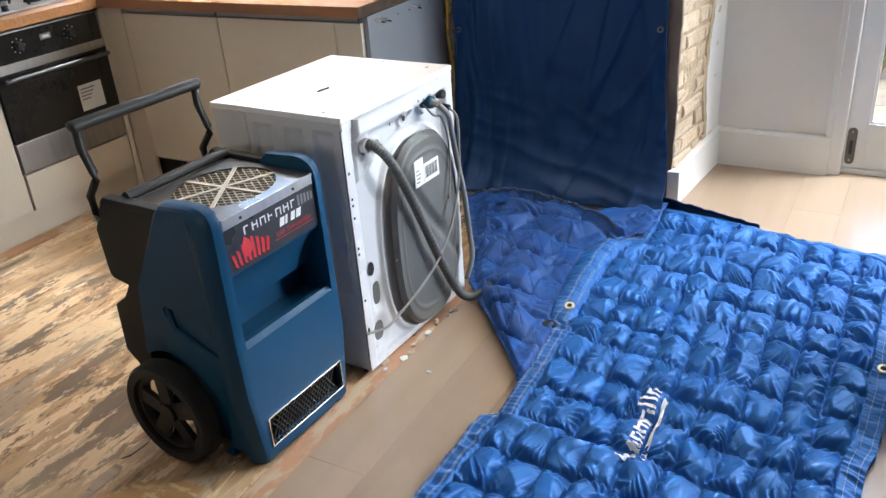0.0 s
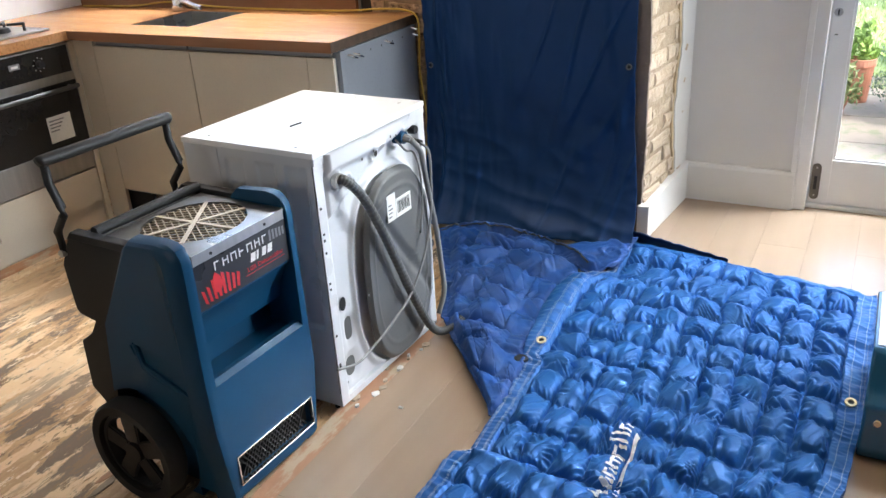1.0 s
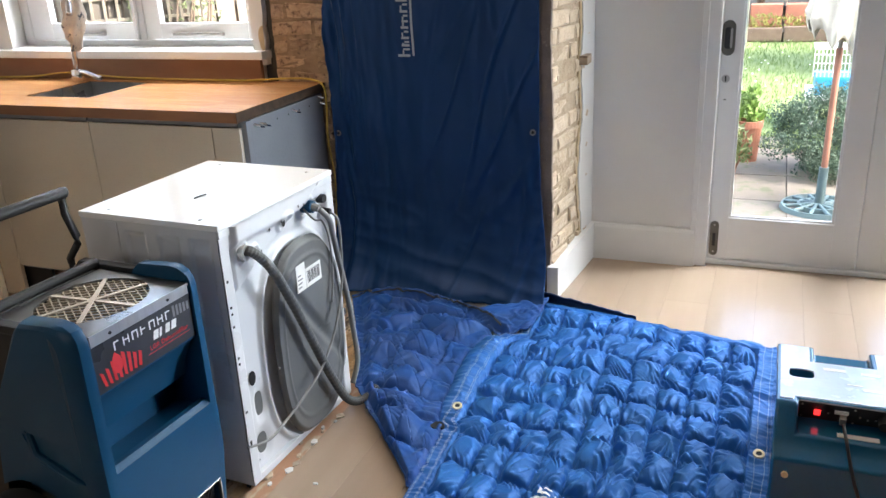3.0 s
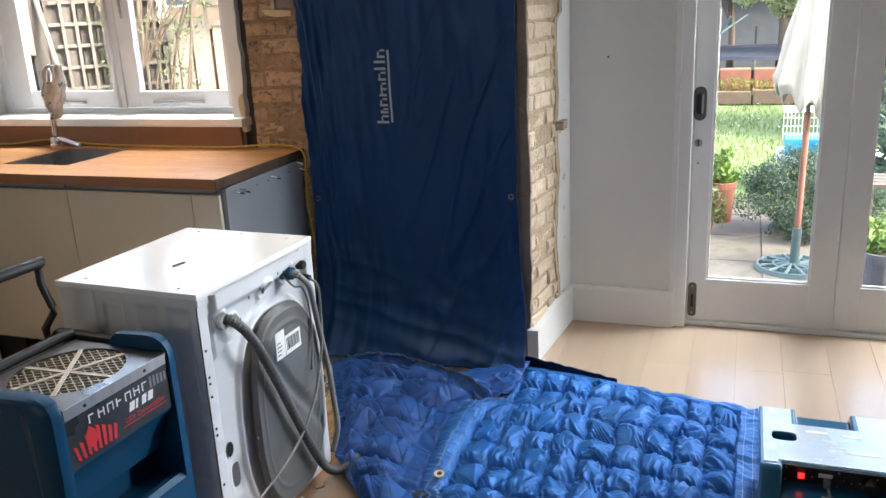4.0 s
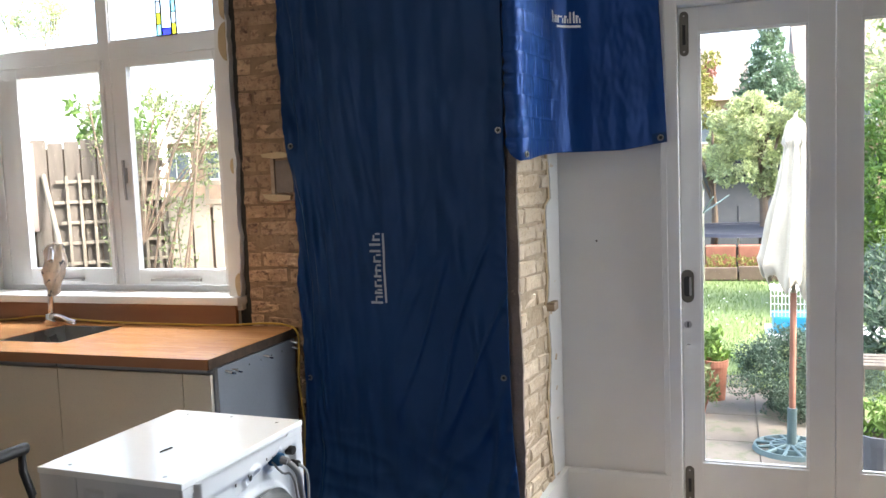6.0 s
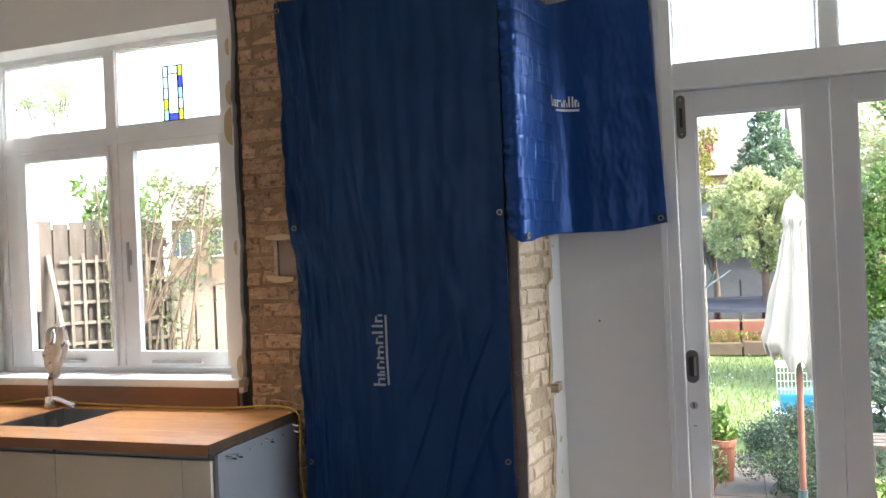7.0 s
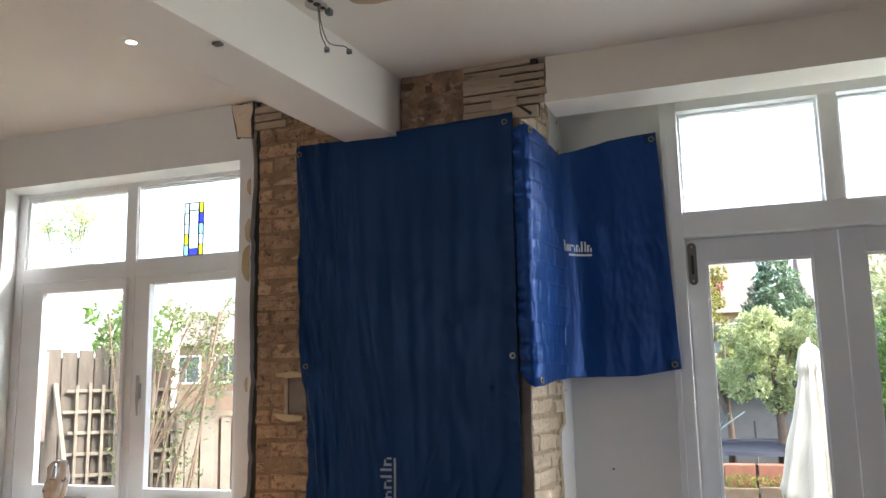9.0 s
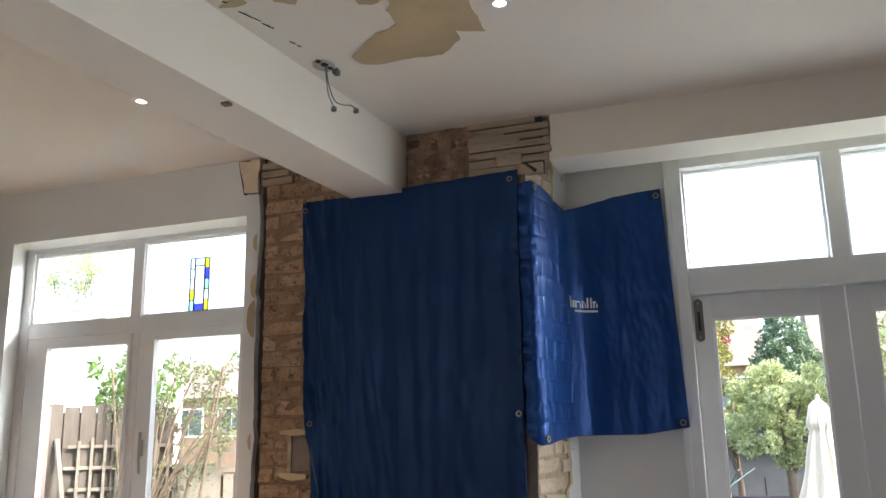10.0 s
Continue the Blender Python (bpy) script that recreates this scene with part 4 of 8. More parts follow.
# battens and loose ply on the kitchen floor
for x0, x1, y0, y1, mt in ((-2.96, -2.90, 0.4, 2.86, M_STRIP), (-2.87, -2.83, 0.2, 2.83, M_SUBFLOOR)):
    solo("floor_batten", boxed(x0, x1, y0, y1, -0.019, -0.004, 0.002), mt, "thin timber batten nailed to the bare floor", "batten")


# ---- carving helper ----
def carve(ob, cutters, bevel=0.0, segments=3, angle=28):
    """Cuts the given solids out of ob's mesh, then rounds its edges."""
    temps = []
    for bm in cutters:
        bmesh.ops.recalc_face_normals(bm, faces=bm.faces)
        t = new("cutter", mesh_of("cutter", bm, ob.data.materials[0]))
        t.matrix_basis = bent(ob)
        md = ob.modifiers.new("cut", "BOOLEAN")
        md.operation, md.solver, md.object = "DIFFERENCE", "EXACT", t
        temps.append(t)
    if bevel:
        md = ob.modifiers.new("round", "BEVEL")
        md.width, md.segments, md.limit_method, md.angle_limit = bevel, segments, "ANGLE", radians(angle)
    bpy.context.view_layer.update()
    me = bpy.data.meshes.new_from_object(ob.evaluated_get(bpy.context.evaluated_depsgraph_get()))
    ob.modifiers.clear()
    ob.data = me
    for t in temps:
        bpy.data.objects.remove(t)
    return ob


def shade(ob, angle=35):
    """Smooth shading that keeps edges sharper than the angle."""
    for p in ob.data.polygons:
        p.use_smooth = True
    bm = bmesh.new()
    bm.from_mesh(ob.data)
    for e in bm.edges:
        if len(e.link_faces) == 2 and e.calc_face_angle(0) > radians(angle):
            e.smooth = False
    bm.to_mesh(ob.data)
    bm.free()
    wn_mod = ob.modifiers.new("even_shading", "WEIGHTED_NORMAL")
    wn_mod.keep_sharp = True
    return ob


# ---- washing machine, its back to the room ----
wm = thing("washing_machine", pose(-0.881, 2.236, -0.019, 0, 0, -2.5), "white freestanding washing machine pulled out, its back exposed", "washing machine")
ZT = 0.866


def soft_rect(p, q, p0, p1, q0, q1, soft):
    """1 inside a rectangle, easing to 0 over its edge."""
    d = min(p - p0, p1 - p, q - q0, q1 - q)
    return min(1.0, max(0.0, d / soft)) if d > 0 else 0.0


def ease(v):
    return v * v * (3 - 2 * v)


def side_panel(u, v, sign):
    x, z = -0.36 + 0.355 * u, 0.045 + (ZT - 0.057) * v
    d = 0.0
    for a, b in ((-0.338, -0.258), (-0.219, -0.139), (-0.108, -0.026)):
        d = max(d, ease(soft_rect(x, z, a, b, 0.30, 0.825, 0.012)))
    return (x, sign * (0.298 - 0.007 * d), z)


for s in (-1, 1):
    shade(part("side_panel", sheet(lambda u, v: side_panel(u, v, s), 90, 110), M_WHITEMETAL, wm, "pressed white steel side", local=True))
part("front_panel", boxed(-0.50, -0.362, -0.298, 0.298, 0.045, ZT - 0.012, 0.006), M_WHITEMETAL, wm, local=True)
part("inner_tub_box", boxed(-0.365, -0.03, -0.28, 0.28, 0.05, ZT - 0.02), M_GREYPLASTIC, wm, local=True)
part("top_rim", boxed(-0.006, 0.003, -0.297, 0.297, ZT - 0.034, ZT - 0.0125, 0.002), M_WHITEMETAL, wm, local=True)
lid = part("lid", boxed(-0.503, 0.004, -0.30, 0.30, ZT - 0.012, ZT + 0.006, 0.004), M_LID, wm, "glossy white top panel", local=True)
for x, y in ((-0.42, -0.26), (-0.08, -0.265), (-0.42, 0.26), (-0.06, 0.25), (-0.25, 0.27)):
    part("lid_screw", rod(bmesh.new(), (x, y, ZT + 0.005), (x, y, ZT + 0.008), 0.007, 0.005, 12), M_STEEL, lid, local=True)
bm = tube([(-0.232, -0.105, ZT + 0.0085), (-0.229, -0.085, ZT + 0.009), (-0.225, -0.06, ZT + 0.0085)], 0.0025, 8)
part("lid_clip", bm, M_BLACKPLASTIC, lid, "small dark clip", local=True)


def oval(y, z, cy, cz, ry, rz, e=2.6):
    return (abs((y - cy) / ry) ** e + abs((z - cz) / rz) ** e) ** (1 / e)


def back_relief(y, z):
    """Depth of the pressed back panel, in metres out of its plane."""
    d = -0.022 * ease(min(1, max(0, (0.262 - abs(y)) / 0.018))) * ease(min(1, max(0, (ZT - 0.055 - z) / 0.03)))
    # raised pad along the top that steps down in a diagonal
    diag = z - (0.66 + 0.45 * (y + 0.2))
    d += 0.020 * ease(min(1, max(0, diag / 0.025))) * ease(min(1, max(0, (0.255 - abs(y)) / 0.015)))
    # raised rim round the cover
    o = oval(y, z, 0.062, 0.37, 0.222, 0.35)
    d += 0.014 * ease(max(0, 1 - abs(o - 0.97) / 0.07))
    for cy, cz, r in ((0.004, 0.782, 0.034), (-0.15, 0.745, 0.02), (-0.213, 0.765, 0.03), (0.142, 0.79, 0.035)):
        q = math.hypot(y - cy, z - cz) / r
        d += 0.009 * ease(max(0, 1 - abs(q - 0.9) / 0.35))
    # deep hollows low down beside the rim
    d -= 0.018 * ease(max(0, 1 - oval(y, z, -0.19, 0.255, 0.035, 0.075, 3)))
    d -= 0.016 * ease(max(0, 1 - oval(y, z, -0.20, 0.12, 0.05, 0.07, 2.4)))
    return d


def back_panel(u, v):
    y, z = -0.298 + 0.596 * u, 0.04 + (ZT - 0.052) * v
    return (back_relief(y, z), y, z)


back = shade(part("back_panel", sheet(back_panel, 150, 190), M_WHITEMETAL, wm, "pressed white steel back panel", local=True), 60)
for z in (0.70, 0.62, 0.60, 0.56, 0.46, 0.44, 0.28, 0.17, 0.16):
    part("slot", boxed(-0.0005, 0.0015, -0.290, -0.283, z, z + (0.014 if int(z * 100) % 2 else 0.007)), M_BLACKPLASTIC, back, local=True)
for y, z, h in ((0.004, 0.782, 0.010), (-0.217, 0.357, 0.019), (0.285, 0.36, 0.013), (-0.07, 0.785, 0.005), (-0.12, 0.735, 0.004), (0.06, 0.82, 0.004), (-0.03, 0.80, 0.004), (0.09, 0.815, 0.004)):
    bm = bmesh.new()
    bmesh.ops.create_circle(bm, cap_ends=True, radius=h, segments=20, matrix=Matrix.Translation((back_relief(y, z) + 0.0035, y, z)) @ Euler((0, radians(90), 0)).to_matrix().to_4x4() @ Matrix.Diagonal((1.25, 0.85, 1, 1)))
    part("punched_hole", bm, M_BLACKPLASTIC, back, local=True)


def cover(u, v):
    a, r = 2 * math.pi * u, v
    e = 2 / 2.7
    c, s = math.cos(a), math.sin(a)
    y = 0.068 + 0.190 * r * math.copysign(abs(c) ** e, c)
    z = 0.375 + 0.337 * r * math.copysign(abs(s) ** e, s)
    x = 0.006 + 0.018 * ease(min(1, (1 - r) / 0.05)) - 0.010 * ease(max(0, 1 - r / 0.55)) + 0.003 * ease(max(0, 1 - abs(r - 0.82) / 0.04))
    x -= 0.010 * ease(max(0, 1 - abs((z - 0.62) + 1.35 * (y + 0.06)) / 0.05)) * (1 if r < 0.93 else 0)
    return (x, y, z)


cov = shade(part("drum_cover", sheet(cover, 96, 60), M_GREYPLASTIC, wm, "dark grey moulded drum cover", local=True), 50)
for a in (20, 60, 100, 140, 185, 215, 250, 290, 335):
    y, z = 0.068 + 0.180 * math.cos(radians(a)), 0.375 + 0.325 * math.sin(radians(a))
    part("cover_tab", boxed(0.004, 0.014, y - 0.008, y + 0.008, z - 0.005, z + 0.005, 0.002), M_WHITEMETAL, cov, local=True)
label = part("rating_label", boxed(0.022, 0.0258, 0.005, 0.055, 0.548, 0.638), M_PAPER, cov, "white paper rating label with a barcode", local=True)
part("barcode_panel", boxed(0.022, 0.0258, 0.0565, 0.145, 0.548, 0.612), M_PAPER, label, local=True)
for k in range(13):
    y = 0.064 + 0.0058 * k
    part("barcode_bar", boxed(0.0257, 0.0264, y, y + (0.003 if k % 3 else 0.0015), 0.562, 0.602), M_BLACKPLASTIC, label, local=True)
for k in range(4):
    part("label_line", boxed(0.0257, 0.0264, 0.012, 0.03 + 0.004 * (k % 3), 0.560 + 0.013 * k, 0.565 + 0.013 * k), M_GREYPRINT, label, local=True)
drain = [(-0.01, -0.213, 0.765), (0.03, -0.20, 0.765), (0.05, -0.15, 0.70), (0.055, -0.09, 0.59), (0.055, -0.025, 0.46), (0.055, 0.035, 0.335), (0.055, 0.095, 0.215), (0.06, 0.16, 0.10), (0.07, 0.215, 0.05), (0.09, 0.275, 0.045), (0.10, 0.315, 0.06)]
part("drain_hose", tube(drain, 0.0142, 14, 14, 0.0014), M_HOSE, wm, "grey corrugated drain hose", local=True)
part("hose_clip", disc_ring(bmesh.new(), (0.006, -0.213, 0.766), (1, 0, 0), 0.024, 0.012, 0.016), M_STEEL, wm, local=True)
inlet = part("inlet_valve", rod(bmesh.new(), (-0.015, 0.142, 0.792), (0.022, 0.142, 0.792), 0.022, 0.020, 20), M_BLUEPLASTIC, wm, "dark blue threaded inlet", local=True)
part("inlet_nut", rod(bmesh.new(), (0.02, 0.142, 0.792), (0.042, 0.145, 0.787), 0.014, 0.012, 8), M_LIGHTHOSE, inlet, local=True)
part("blank_cap", rod(bmesh.new(), (-0.012, 0.228, 0.793), (0.012, 0.228, 0.793), 0.016, 0.014, 18), M_BLACKPLASTIC, wm, local=True)
part("cable_gland", rod(bmesh.new(), (-0.012, 0.250, 0.742), (0.016, 0.250, 0.742), 0.013, 0.010, 18), M_BLACKPLASTIC, wm, local=True)
part("fill_hose", tube([(0.042, 0.146, 0.786), (0.06, 0.17, 0.745), (0.05, 0.20, 0.68), (0.04, 0.235, 0.58), (0.045, 0.262, 0.43), (0.05, 0.272, 0.30), (0.06, 0.265, 0.19), (0.05, 0.235, 0.11)], 0.0095, 12, 10), M_LIGHTHOSE, wm, "light grey fill hose", local=True, smooth=True)
part("power_cable", tube([(0.014, 0.25, 0.742), (0.035, 0.262, 0.71), (0.04, 0.258, 0.62), (0.05, 0.225, 0.50), (0.06, 0.15, 0.38), (0.065, 0.05, 0.29), (0.06, -0.06, 0.235), (0.05, -0.17, 0.195), (0.05, -0.26, 0.185), (0.03, -0.34, 0.20)], 0.0042, 10, 10), M_LIGHTHOSE, wm, "thin grey power cable", local=True, smooth=True)
part("spare_loop", tube([(0.0, 0.12, 0.79), (0.03, 0.13, 0.755), (0.035, 0.17, 0.735), (0.03, 0.205, 0.66), (0.035, 0.20, 0.55), (0.04, 0.17, 0.45)], 0.0035, 8, 8), M_LIGHTHOSE, wm, local=True, smooth=True)
part("base_tray", boxed(-0.49, -0.004, -0.292, 0.292, 0.022, 0.045, 0.003), M_WHITEMETAL, wm, local=True)
part("round_boss", disc_ring(bmesh.new(), (back_relief(-0.255, 0.095) + 0.001, -0.255, 0.095), (1, 0, 0), 0.021, 0.004, 0.003), M_WHITEMETAL, wm, local=True)
for x, y in ((-0.04, -0.26), (-0.04, 0.26), (-0.46, -0.26), (-0.46, 0.26)):
    part("foot", rod(bmesh.new(), (x, y, 0.0), (x, y, 0.024), 0.02, 0.016, 16), M_BLACKPLASTIC, wm, local=True)

# ---- dehumidifier ----
deh = thing("dehumidifier", pose(-0.915, 1.62, -0.012, 0, 0, -3.0) @ Matrix.Translation((0, 0.018, 0)) @ Matrix.Diagonal((1, 1.09, 1, 1)), "blue and black wheeled restoration dehumidifier with pull handle", "dehumidifier")
side = [(-0.014, 0.0), (0.0, 0.02), (0.004, 0.25), (0.0, 0.40), (0.0, 0.735), (-0.004, 0.757), (-0.016, 0.776), (-0.036, 0.787), (-0.065, 0.791), (-0.170, 0.785), (-0.192, 0.765), (-0.321, 0.522), (-0.372, 0.215), (-0.36, 0.02), (-0.30, 0.0)]
bm = bmesh.new()
rings = []
for u, off, drop in ((-0.206, 0.052, 0.026), (-0.2035, 0.034, 0.013), (-0.197, 0.016, 0.005), (-0.187, 0.005, 0.001), (-0.172, 0.0, 0.0),
                     (0.172, 0.0, 0.0), (0.187, 0.005, 0.001), (0.197, 0.016, 0.005), (0.2035, 0.034, 0.013), (0.206, 0.052, 0.026)):
    ring = []
    for n, z in side:
        k = 0.86 + 0.14 * min(1, z / 0.22)
        k *= 1.0 - 0.02 * max(0, (z - 0.5) / 0.27)
        ring.append(bm.verts.new((n - off * max(0.0, min(1.0, 1 + n / 0.16)), u * k, z - (drop if z > 0.7 else 0.0))))
    rings.append(ring)
n = len(side)
for a, b in zip(rings, rings[1:]):
    for i in range(n):
        bm.faces.new((a[i], a[(i + 1) % n], b[(i + 1) % n], b[i]))
bm.faces.new(rings[0][::-1])
bm.faces.new(rings[-1])
bmesh.ops.recalc_face_normals(bm, faces=bm.faces)
shell = part("front_shell", bm, M_BLUEPLASTIC, deh, "blue moulded plastic front shell", local=True)
cuts = [boxed(-0.5, 0.2, -0.158, 0.158, 0.742, 0.9), boxed(-0.014, 0.2, -0.160, 0.160, 0.585, 0.9),
        prism([(0.1, 0.59), (-0.013, 0.592), (-0.035, 0.57), (-0.06, 0.52), (-0.073, 0.465), (-0.12, 0.440), (-0.12, 0.375), (-0.05, 0.375), (-0.036, 0.394), (-0.015, 0.398), (0.0, 0.386), (0.1, 0.37)], "y", -0.161, 0.161),
        rod(bmesh.new(), (-0.276, -0.35, 0.14), (-0.276, -0.135, 0.14), 0.180, seg=40), rod(bmesh.new(), (-0.276, 0.135, 0.14), (-0.276, 0.35, 0.14), 0.180, seg=40),
        prism([(-0.25, 0.485), (-0.235, 0.405), (-0.06, 0.335), (-0.075, 0.43), (-0.09, 0.46)], "y", -0.3, -0.184),
        prism([(-0.25, 0.485), (-0.235, 0.405), (-0.06, 0.335), (-0.075, 0.43), (-0.09, 0.46)], "y", 0.184, 0.3),
        boxed(-0.03, 0.05, -0.142, 0.147, 0.055, 0.148), boxed(-0.12, -0.06, -0.3, -0.1, -0.05, 0.035), boxed(-0.03, 0.05, 0.10, 0.13, -0.05, 0.018)]
for c in cuts[5:7]:
    bmesh.ops.bevel(c, geom=list(c.edges), offset=0.012, segments=3, affect="EDGES")
carve(shell, cuts, 0.005, 2)
shade(shell, 40)
hous = [(-0.190, 0.742), (-0.415, 0.742), (-0.462, 0.66), (-0.455, 0.53), (-0.425, 0.485), (-0.470, 0.42), (-0.478, 0.27), (-0.40, 0.20), (-0.375, 0.19), (-0.325, 0.515)]
rear = part("rear_housing", prism(hous, "y", -0.190, 0.190), M_BLACKHOUSING, deh, "black moulded plastic rear housing", local=True)
carve(rear, [prism([(-0.36, 0.50), (-0.52, 0.53), (-0.52, 0.44), (-0.46, 0.43)], "y", -0.3, -0.165), boxed(-0.33, 0.0, -0.155, 0.155, 0.70, 0.9)], 0.010, 3)
shade(rear, 40)
part("seam_gasket", prism([(-0.184, 0.748), (-0.196, 0.748), (-0.328, 0.522), (-0.378, 0.225), (-0.369, 0.225), (-0.318, 0.522)], "y", -0.1965, -0.186), M_BLACKPLASTIC, deh, local=True)

top = part("top_plate", boxed(-0.315, -0.005, -0.156, 0.156, 0.744, 0.752, 0.001), M_TOPSTEEL, deh, "smoked steel top plate with round filter opening", local=True)
carve(top, [rod(bmesh.new(), (-0.165, 0, 0.70), (-0.165, 0, 0.8), 0.132, seg=48)])
part("plate_lip", boxed(-0.005, -0.003, -0.156, 0.150, 0.724, 0.752), M_STEEL, deh, local=True)
for y in (-0.10, 0.08):
    part("lip_screw", rod(bmesh.new(), (-0.004, y, 0.737), (-0.001, y, 0.737), 0.004, seg=8), M_BLACKPLASTIC, deh, local=True)
filt = part("filter_bed", boxed(-0.305, -0.02, -0.15, 0.15, 0.720, 0.728), M_FILTER, deh, "dusty tan filter behind wire mesh", local=True)
bm = bmesh.new()
R, cx = 0.134, -0.165
for k in range(-13, 14):
    for s in (-1, 1):
        c = k * 0.020
        pts = []
        for t in np.linspace(-0.2, 0.2, 41):
            x, y = t, s * t * 0.62 + c
            if math.hypot(x, y) < R:
                pts.append((x, y))
        if len(pts) > 2:
            (xa, ya), (xb, yb) = pts[0], pts[-1]
            d = Vector((xb - xa, yb - ya, 0)).normalized()
            w = Vector((-d.y, d.x, 0)) * 0.0018
            v = [bm.verts.new((cx + px + q * w.x, py + q * w.y, zz)) for px, py in ((xa, ya), (xb, yb)) for q in (-1, 1) for zz in (0.744, 0.748 + 0.0003 * s)]
            for q in ((0, 1, 5, 4), (2, 6, 7, 3), (1, 3, 7, 5), (0, 4, 6, 2)):
                bm.faces.new([v[i] for i in q])
part("wire_mesh", bm, M_WIRE, filt, "expanded steel mesh", local=True)
for a in (0, 60, 120):
    d = Vector((math.cos(radians(a + 5)), math.sin(radians(a + 5)), 0))
    w = Vector((-d.y, d.x, 0)) * 0.0055
    pts = [(cx + s * R * d.x + q * w.x, s * R * d.y + q * w.y) for s, q in ((-1, -1), (1, -1), (1, 1), (-1, 1))]
    part("guard_spoke", prism(pts, "z", 0.7485 + 0.0006 * a / 60, 0.7515 + 0.0006 * a / 60), M_SPOKE, filt, "pale flat guard bar", local=True)
part("rear_bar", tube([(-0.335, -0.165, 0.765), (-0.335, 0.165, 0.765)], 0.014, 12, soft=False), M_BLACKHOUSING, deh, "black padded cross bar", local=True)
for s in (-1, 1):
    part("side_rail", prism([(-0.17, 0.742), (-0.17, 0.764), (-0.40, 0.764), (-0.42, 0.742)], "y", s * 0.19 - 0.028 * (s > 0), s * 0.19 + 0.028 * (s < 0), 0.004), M_BLACKHOUSING, deh, local=True)
leg_line = [(-0.440, 0.70), (-0.446, 0.76), (-0.404, 0.81), (-0.402, 0.83), (-0.430, 0.895), (-0.430, 0.952)]
for s in (-1, 1):
    part("handle_leg", tube([(n, -0.190 if s < 0 else 0.176, z) for n, z in leg_line], 0.0105, 10, soft=False), M_BLACKPLASTIC, deh, "black bent tube", local=True, smooth=True)
part("handle_grip", tube([(-0.430, -0.202, 0.952), (-0.430, -0.196, 0.954), (-0.430, 0.182, 0.954), (-0.430, 0.188, 0.952)], 0.0165, 14, soft=False), M_BLACKPLASTIC, deh, "black foam grip", local=True, smooth=True)
for s in (-1, 1):
    part("handle_pivot", rod(bmesh.new(), (-0.44, s * 0.186, 0.70), (-0.44, s * 0.202, 0.70), 0.010, seg=14), M_STEEL, deh, local=True)

for s in (-1, 1):
    tyre = bmesh.new()
    prof = [(0.125, 0.0), (0.150, -0.002), (0.158, 0.010), (0.158, 0.048), (0.150, 0.058), (0.125, 0.056)]
    seg = 44
    loops = [[tyre.verts.new((-0.276 + r * math.cos(2 * math.pi * k / seg), s * (0.198 + w), 0.146 + r * math.sin(2 * math.pi * k / seg))) for k in range(seg)] for r, w in prof]
    for a, b in zip(loops, loops[1:] + loops[:1]):
        for k in range(seg):
            tyre.faces.new((a[k], a[(k + 1) % seg], b[(k + 1) % seg], b[k]))
    bmesh.ops.recalc_face_normals(tyre, faces=tyre.faces)
    wheel = part("wheel", tyre, M_RUBBER, deh, "black rubber tyre on a five spoke plastic rim", local=True)
    shade(wheel, 40)
    rim = bmesh.new()
    disc_ring(rim, (-0.276, s * 0.222, 0.146), (0, s, 0), 0.126, 0.104, 0.02, 40)
    rod(rim, (-0.276, s * 0.20, 0.146), (-0.276, s * 0.248, 0.146), 0.036, 0.030, 24)
    part("rim", rim, M_BLACKPLASTIC, wheel, local=True)
    for k in range(5):
        a = radians(72 * k + 20)
        d = Vector((math.cos(a), 0, math.sin(a)))
        w = Vector((-d.z, 0, d.x))
        c = Vector((-0.276, s * 0.226, 0.146))
        bm = bmesh.new()
        vs = [bm.verts.new(c + d * r + w * q * h + Vector((0, s * y, 0))) for r, h in ((0.028, 0.026), (0.112, 0.030)) for q in (-1, 1) for y in (0, 0.014)]
        for q in ((0, 1, 3, 2), (4, 6, 7, 5), (0, 4, 5, 1), (2, 3, 7, 6), (1, 5, 7, 3), (0, 2, 6, 4)):
            bm.faces.new([vs[i] for i in q])
        bmesh.ops.recalc_face_normals(bm, faces=bm.faces)
        bmesh.ops.bevel(bm, geom=list(bm.edges), offset=0.004, segments=2, affect="EDGES")
        part("spoke", bm, M_BLACKPLASTIC, wheel, local=True)

# front grille
grille = part("intake_grille", boxed(-0.028, -0.024, -0.140, 0.145, 0.057, 0.146), M_BLACKPLASTIC, deh, "black honeycomb grille in a chrome frame", local=True)
for b in ((-0.144, 0.149, 0.145, 0.150), (-0.144, 0.149, 0.053, 0.058), (-0.144, -0.139, 0.058, 0.145), (0.144, 0.149, 0.058, 0.145)):
    part("grille_frame", boxed(-0.006, 0.006, b[0], b[1], b[2], b[3], 0.002), M_CHROME, grille, "bright metal frame", local=True)
bm = bmesh.new()
for k in range(-12, 40):
    for s in (-1, 1):
        y0 = -0.14 + 0.0135 * k
        za, zb, ya, yb = 0.058, 0.145, y0, y0 + s * 0.050
        if min(ya, yb) < -0.138 or max(ya, yb) > 0.143:
            continue
        w = 0.0022
        v = [bm.verts.new((x, y + q * w, z)) for y, z in ((ya, za), (yb, zb)) for q in (-1, 1) for x in (-0.022, -0.010 + 0.0006 * s)]
        for q in ((0, 1, 5, 4), (2, 6, 7, 3), (1, 3, 7, 5), (0, 4, 6, 2)):
            bm.faces.new([v[i] for i in q])
part("grille_lattice", bm, M_BLACKHOUSING, grille, local=True)

